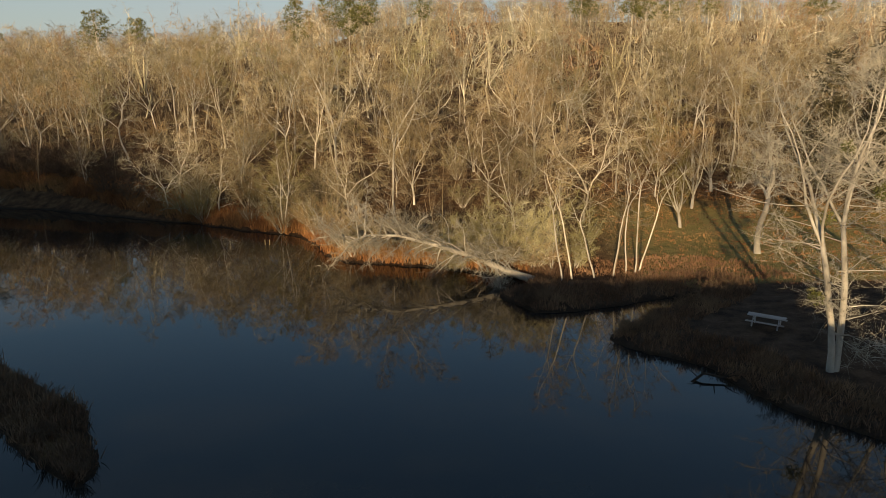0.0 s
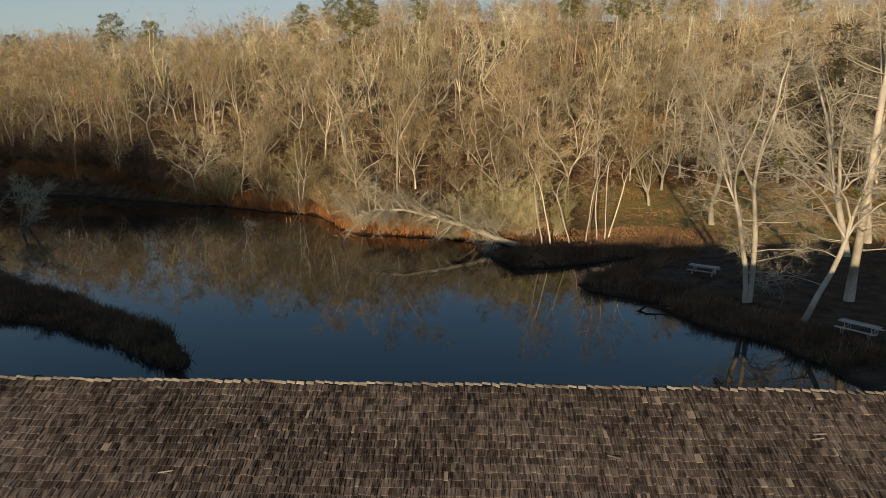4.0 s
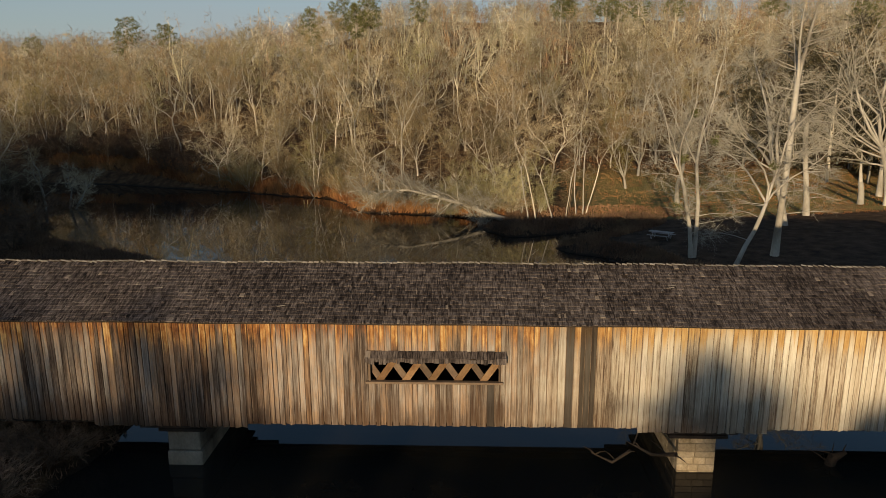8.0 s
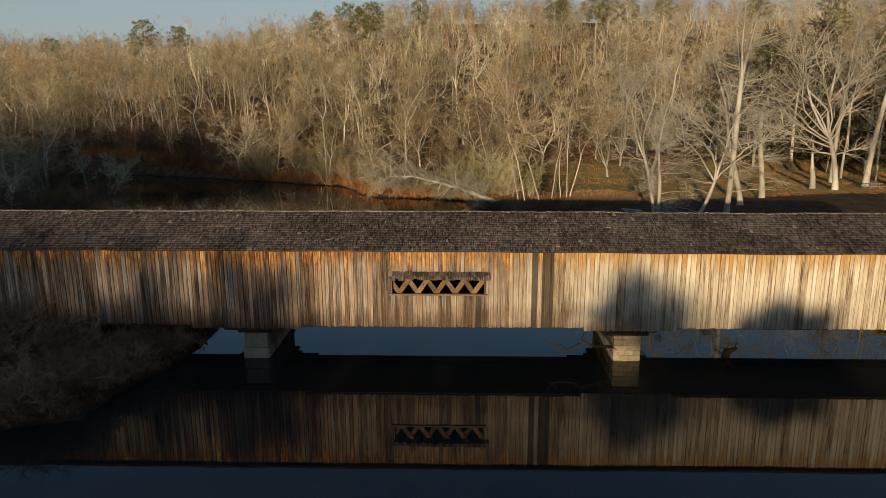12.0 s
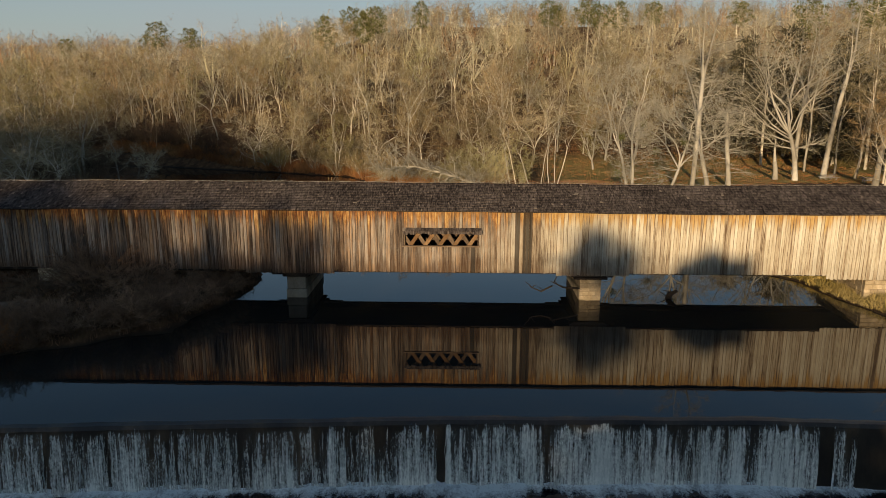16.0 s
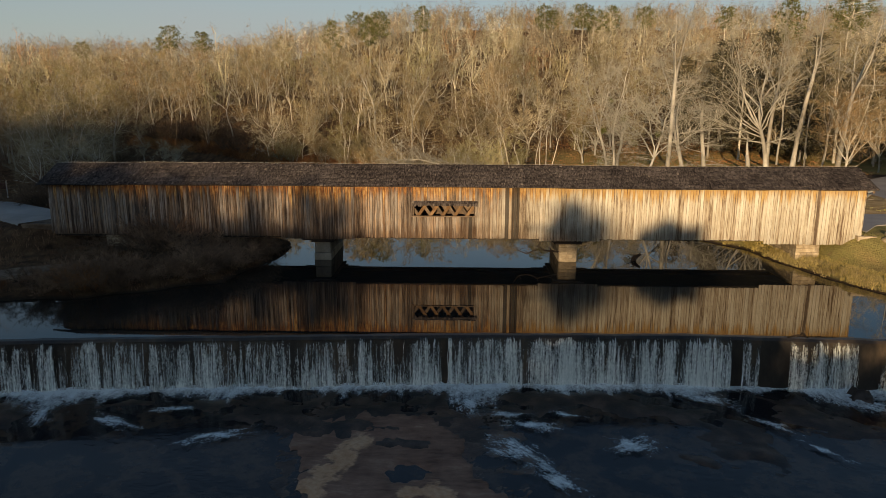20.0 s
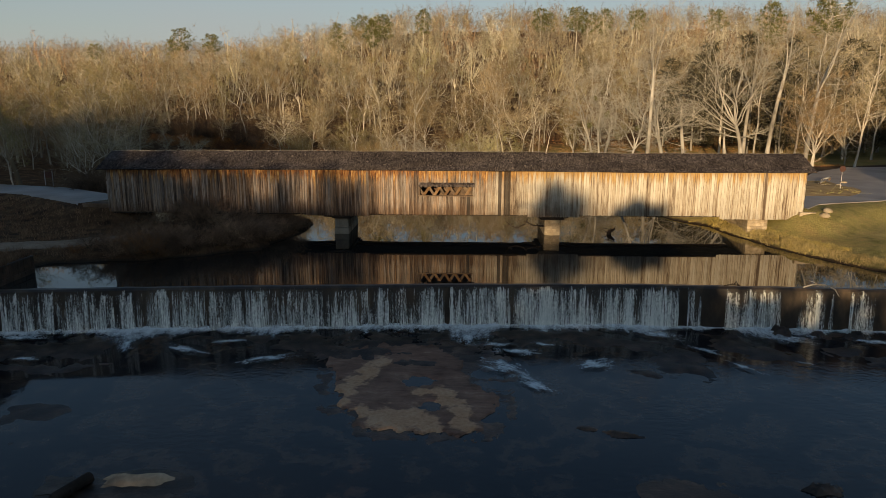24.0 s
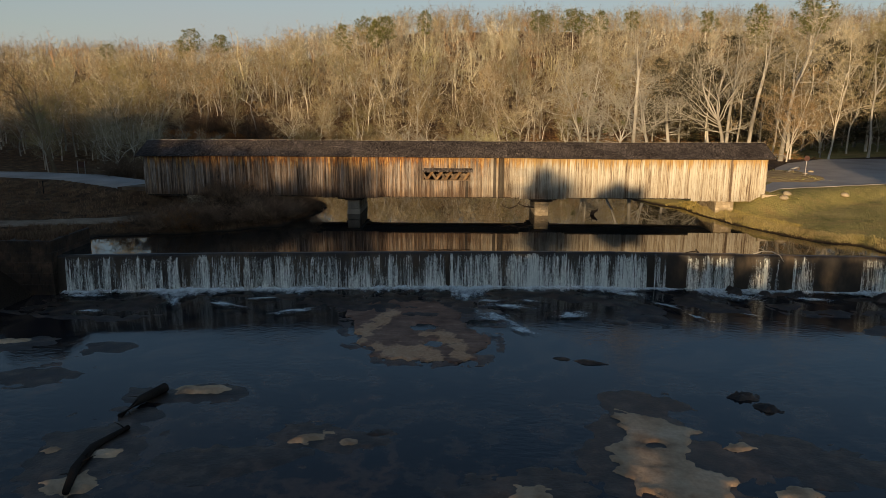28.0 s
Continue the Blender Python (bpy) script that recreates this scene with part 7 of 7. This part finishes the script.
ring_slab([(10.1, -42.4), (11.7, -42.5), (13.9, -44.4), (12.6, -47.6), (14.4, -49.8), (12.7, -51.4), (9.6, -50.4), (9.0, -47.0), (10.4, -45.0)], "river_slab", PALE_ROCK,
          "pale tan rock shelf lying just out of the water", 0.07, ((11.6, -43.8, 2.2), (10.8, -46.8, 2.4), (12.0, -49.6, 2.6), (12.8, -45.0, 1.6)), ((11.6, -46.2, 0.5, 0.35),), 71, 0.10, 1.0)
for i, (cx, cy, rx, ry, top, turn) in enumerate([
        (36.0, -29.0, 6.0, 2.2, -3.56, -0.3), (11.6, -46.4, 3.0, 6.0, -3.66, 0.15), (-14.0, -40.8, 3.2, 1.0, -3.64, 0.1),
        (-16.0, -47.5, 2.4, 3.6, -3.66, 0.2), (-4.6, -45.8, 2.6, 1.2, -3.66, 0.0), (17.8, -47.2, 3.0, 1.6, -3.67, -0.3), (5.0, -50.6, 3.0, 1.4, -3.66, 0.1),
        (-9.0, -48.4, 3.6, 1.2, -3.67, 0.2), (-22.0, -33.5, 3.4, 1.2, -3.66, 0.4), (-24.5, -38.4, 2.6, 1.4, -3.67, 0.2), (-29.0, -33.4, 3.0, 1.4, -3.6, 0.3), (24.0, -49.5, 4.4, 1.4, -3.67, -0.4)]):
    slab("river_shelf", cx, cy, rx * 1.25, ry * 1.4, top + 0.04, 40 + i, turn, WET_ROCK, WET)
for i, (cx, cy, rx, ry, top, turn) in enumerate([
        (5.0, -50.8, 0.9, 0.8, -3.5, 0.0), (-13.2, -40.5, 1.6, 0.5, -3.40, 0.1),
        (-5.6, -45.9, 0.9, 0.5, -3.55, 0.3), (-3.6, -46.3, 0.4, 0.35, -3.58, 0.0), (-15.3, -50.6, 1.0, 0.8, -3.5, 0.0), (-15.2, -47.9, 0.6, 0.4, -3.56, 0.4), (-17.9, -47.6, 0.35, 0.25, -3.58, 0.0),
        (-29.6, -33.0, 1.6, 0.6, -3.44, 0.3), (15.8, -46.2, 0.6, 0.4, -3.58, 0.2), (16.6, -50.4, 0.9, 0.5, -3.56, 0.2), (8.0, -51.4, 0.7, 0.4, -3.56, 0.2)]):
    slab("river_rock", cx, cy, rx * 1.5, ry * 1.5, top + 0.02, 80 + i, turn, PALE_ROCK, PALE, 0.8, 2.0)
for i, (cx, cy, rx, ry, top, turn) in enumerate([
        (18.2, -40.2, 0.75, 0.4, -3.36, 0.1), (18.9, -41.7, 0.6, 0.4, -3.38, -0.5), (10.3, -35.2, 0.9, 0.25, -3.52, -0.2), (8.6, -34.6, 0.6, 0.2, -3.55, -0.2), (24.9, -20.4, 0.7, 0.6, -2.5, 0.2),
        (27.4, -20.6, 0.5, 0.4, -2.75, 0.1), (30.0, -20.8, 0.6, 0.5, -2.7, 0.4), (-2.3, -45.2, 0.5, 0.3, -3.58, 0.2), (21.2, -20.6, 0.5, 0.5, -2.9, 0.2), (36.8, -21.6, 0.7, 0.5, -2.6, 0.0)]):
    slab("boulder", cx, cy, rx * 1.4, ry * 1.4, top, 100 + i, turn, WET_ROCK, "dark wet stone breaking the surface")


def snag(name, pts, radii, label, twigs=6, seed=1, material=None):
    r = random.Random(seed)
    V, F = [], []
    pts = [Vector(p) for p in pts]
    tube(V, F, pts, radii, 7)
    for _ in range(twigs):
        i = r.randrange(len(pts) - 1)
        p = pts[i].lerp(pts[i + 1], r.random())
        d = Vector((r.uniform(-1, 1), r.uniform(-1, 1), r.uniform(0.1, 0.9))).normalized() * r.uniform(0.4, 1.0)
        tube(V, F, [p, p + d * 0.5 + Vector((0, 0, 0.05)), p + d], [0.04, 0.03, 0.01], 4)
    return tagged(link_mesh(name, V, F, material or DARK_WOOD, None, True), label, "driftwood", "driftwood")


snag("driftwood_log", [(-15.2, -40.7, -3.35), (-15.9, -42.3, -3.4), (-16.3, -44.0, -3.6)], [0.28, 0.25, 0.16], "dark waterlogged log stranded on a rock", 5, 1)
snag("driftwood_log", [(-15.2, -45.3, -3.55), (-15.9, -47.6, -3.5), (-15.6, -49.6, -3.45), (-14.9, -51.6, -3.4)], [0.12, 0.2, 0.22, 0.16], "long dark sunken log in the shallows", 5, 2)
snag("driftwood_branch", [(13.6, 35.4, -0.1), (14.5, 35.9, 0.35), (15.6, 35.6, 0.25), (16.4, 36.0, 0.5)], [0.09, 0.08, 0.06, 0.02], "crooked dark branch standing in the pond", 5, 3)
snag("driftwood_branch", [(8.0, -0.2, 1.2), (7.2, -0.6, 0.9), (6.4, -0.3, 1.15)], [0.07, 0.06, 0.02], "dark branch caught against the pier", 4, 4)
snag("driftwood_branch", [(9.9, -0.1, 1.0), (8.8, -0.4, 1.15), (7.9, 0.0, 1.5)], [0.09, 0.07, 0.02], "dark branch caught against the pier", 6, 5)
snag("driftwood_stump", [(16.6, 1.0, -0.4), (16.8, 1.1, 0.3), (17.3, 1.0, 0.6)], [0.26, 0.22, 0.08], "dark weathered stump jammed in the shallows", 8, 6)
snag("driftwood_log", [(4.0, 52.2, -0.1), (6.0, 53.4, 0.35), (7.4, 53.8, 0.5)], [0.14, 0.12, 0.06], "pale log lying on the mud bank", 3, 7, PALE_BARK)


snag("driftwood_branch", [(26.9, -18.9, 0.02), (27.5, -19.1, 0.30), (28.2, -19.4, 0.36), (28.8, -19.7, 0.1), (29.1, -19.8, -0.4)], [0.05, 0.06, 0.06, 0.05, 0.03], "pale bent branch caught on the dam crest", 2, 8, PALE_BARK)
snag("driftwood_branch", [(21.2, -18.7, 0.02), (21.8, -18.8, 0.2), (22.3, -19.0, 0.1)], [0.05, 0.05, 0.02], "dark stick lodged on the dam crest", 3, 9)


# ---- picnic tables ----
def picnic_table(x, y, turn, label):
    t = empty("picnic_table", (x, y, height_at(x, y)))
    t.rotation_euler = (0, 0, radians(turn))
    tagged(t, label, "picnic table", "picnic tables")
    for k in range(3):
        box_part("top_plank", (-1.2, -0.37 + 0.25 * k, 0.72), (1.2, -0.13 + 0.25 * k, 0.765), TABLE_TOP, t, 0.008)
    for side in (-1, 1):
        box_part("bench_plank", (-1.2, side * 0.72 - 0.13, 0.42), (1.2, side * 0.72 + 0.13, 0.465), TABLE_TOP, t, 0.008)
    for xx in (-0.8, 0.8):
        V, F = [], []
        tube(V, F, [Vector((xx, -0.8, 0.42)), Vector((xx, -0.72, 0.1)), Vector((xx, -0.5, 0.02)), Vector((xx, -0.3, 0.3)), Vector((xx, -0.25, 0.72))], [0.03] * 5, 6)
        tube(V, F, [Vector((xx, 0.8, 0.42)), Vector((xx, 0.72, 0.1)), Vector((xx, 0.5, 0.02)), Vector((xx, 0.3, 0.3)), Vector((xx, 0.25, 0.72))], [0.03] * 5, 6)
        tube(V, F, [Vector((xx, -0.8, 0.41)), Vector((xx, 0.8, 0.41))], [0.025] * 2, 6)
        link_mesh("leg_frame", V, F, METAL, t, True)
    return t


picnic_table(20.9, 43.0, -32, "grey plank picnic table on the shaded lawn")
picnic_table(26.0, 28.6, -50, "grey plank picnic table under the leaning tree")
picnic_table(57.0, 58.6, 10, "pale picnic table beside the tall trees")
picnic_table(61.5, 55.6, -15, "grey picnic table at the lawn's edge")

# ---- roadside things ----
sign = empty("road_sign", (47.1, 15.4, 2.9))
tagged(sign, "octagonal road sign on a thin post", "sign")
V, F = [], []
tube(V, F, [Vector((0, 0, -0.1)), Vector((0, 0, 2.6))], [0.035, 0.035], 6)
link_mesh("post", V, F, METAL, sign)
V, F = [], []
for y in (-0.05, -0.035):
    V += [Vector((0.38 * math.cos(math.pi / 8 + k * math.pi / 4), y, 2.45 + 0.38 * math.sin(math.pi / 8 + k * math.pi / 4))) for k in range(8)]
F = [tuple(range(7, -1, -1)), tuple(range(8, 16))] + [(k, (k + 1) % 8, 8 + (k + 1) % 8, 8 + k) for k in range(8)]
link_mesh("plate", V, F, SIGN_RED, sign)

marker = empty("marker_post", (-48.5, 3.8, height_at(-48.5, 3.8)))
tagged(marker, "thin dark roadside marker post", "post")
box_part("post", (-0.04, -0.04, -0.3), (0.04, 0.04, 1.6), DARK_WOOD, marker, 0.01)

board_sign = empty("notice_board", (-56.4, 26.8, height_at(-56.4, 26.8)))
tagged(board_sign, "small red-brown notice board on two pale posts", "sign")
for dx in (-0.55, 0.55):
    box_part("post", (dx - 0.05, -0.05, -0.2), (dx + 0.05, 0.05, 2.1), TABLE_TOP, board_sign, 0.01)
box_part("panel", (-0.5, -0.02, 1.1), (0.5, 0.02, 1.9), SIGN_RED, board_sign, 0.005)

post_pair = empty("marker_post", (-21.6, 70.6, height_at(-21.6, 70.6)))
tagged(post_pair, "two thin yellow posts at the water's edge", "post")
for dx in (0.0, 0.5):
    box_part("post", (dx - 0.05, -0.05, -1.0), (dx + 0.05, 0.05, 2.2), STRAW, post_pair, 0.01)

island = empty("traffic_island", (45.0, 17.3, 2.75))
tagged(island, "low earth island edged with stones on the forecourt", "island")
V, F = [], []
for k in range(7):
    for a in range(30):
        th = 6.2832 * a / 30
        q = k / 6 * (1 + 0.25 * noise.noise((math.cos(th) * 1.5, math.sin(th) * 1.5, 4.0)))
        x, y = 4.5 * q * math.cos(th), 8.8 * q * math.sin(th)
        V.append((x * 0.9 + y * 0.35, y * 0.93 - x * 0.3, 0.05 + 0.30 * (1 - (k / 6) ** 2) + 0.08 * noise.noise((x, y, 2))))
for k in range(6):
    for a in range(30):
        F.append((k * 30 + a, k * 30 + (a + 1) % 30, k * 30 + 30 + (a + 1) % 30, k * 30 + 30 + a))
link_mesh("mound", V, F, EARTH, island, True)
mound_rng = random.Random(14)
tufts("island_grass", [(45.0 + mound_rng.uniform(-3.2, 3.2), 17.3 + mound_rng.uniform(-6.5, 6.5), 3.0, mound_rng.uniform(0.4, 1.0)) for _ in range(260)], LAWN_BLADE, "short straw-coloured grass on the forecourt island", 6, 0.14, 0.025)

# rail fence and stones on the traffic island
for i, (x, y, turn) in enumerate([(47.6, 20.8, 55), (49.9, 24.3, 50)]):
    rail = empty("log_rail", (x, y, 2.74))
    rail.rotation_euler = (0, 0, radians(turn))
    tagged(rail, "low weathered log rail beside the drive", "fence", "log rails")
    for dx in (-1.7, 1.7):
        box_part("post", (dx - 0.12, -0.12, -0.2), (dx + 0.12, 0.12, 0.5), TIMBER, rail, 0.02)
    V, F = [], []
    tube(V, F, [Vector((-2.2, 0, 0.45)), Vector((0, 0, 0.48)), Vector((2.2, 0, 0.45))], [0.12, 0.13, 0.11], 8)
    link_mesh("rail", V, F, BARK, rail, True)
rng = random.Random(8)
for x, y, s in ((38.0, 0.2, 0.45), (37.2, -0.9, 0.5), (45.0, 20.2, 0.35), (46.6, 18.6, 0.5), (49.2, 19.8, 0.4), (51.4, 22.8, 0.4), (46.0, 3.2, 0.45)):
    bm = bmesh.new()
    bmesh.ops.create_icosphere(bm, subdivisions=2, radius=s)
    for v in bm.verts:
        v.co *= 1 + 0.25 * noise.noise(v.co * 2.2 + Vector((x, y, 0)))
        v.co.z *= 0.6
    me = bpy.data.meshes.new("boulder")
    bm.to_mesh(me)
    bm.free()
    me.materials.append(STONE)
    ob = new("boulder", me)
    ob.location = (x, y, height_at(x, y) + s * 0.25)
    tagged(ob, "rough tan boulder edging the road", "rock", "roadside boulders")

# masonry at the dam's ends
tagged(stone_block_pier("mill_wall", -37.2, -32.2, -22.6, -16.4, -4.0, 1.4, 0.85, WET_ROCK, "old dark stone wall at the dam's end", 31), category="wall")

cap_rng = random.Random(4)
tufts("wall_top_grass", [(cap_rng.uniform(-37, -32.4), cap_rng.uniform(-22.3, -16.6), 1.38, cap_rng.uniform(0.5, 1.1)) for _ in range(420)], DARK_GRASS, "dark weeds growing over the old wall", 8, 0.5, 0.05)
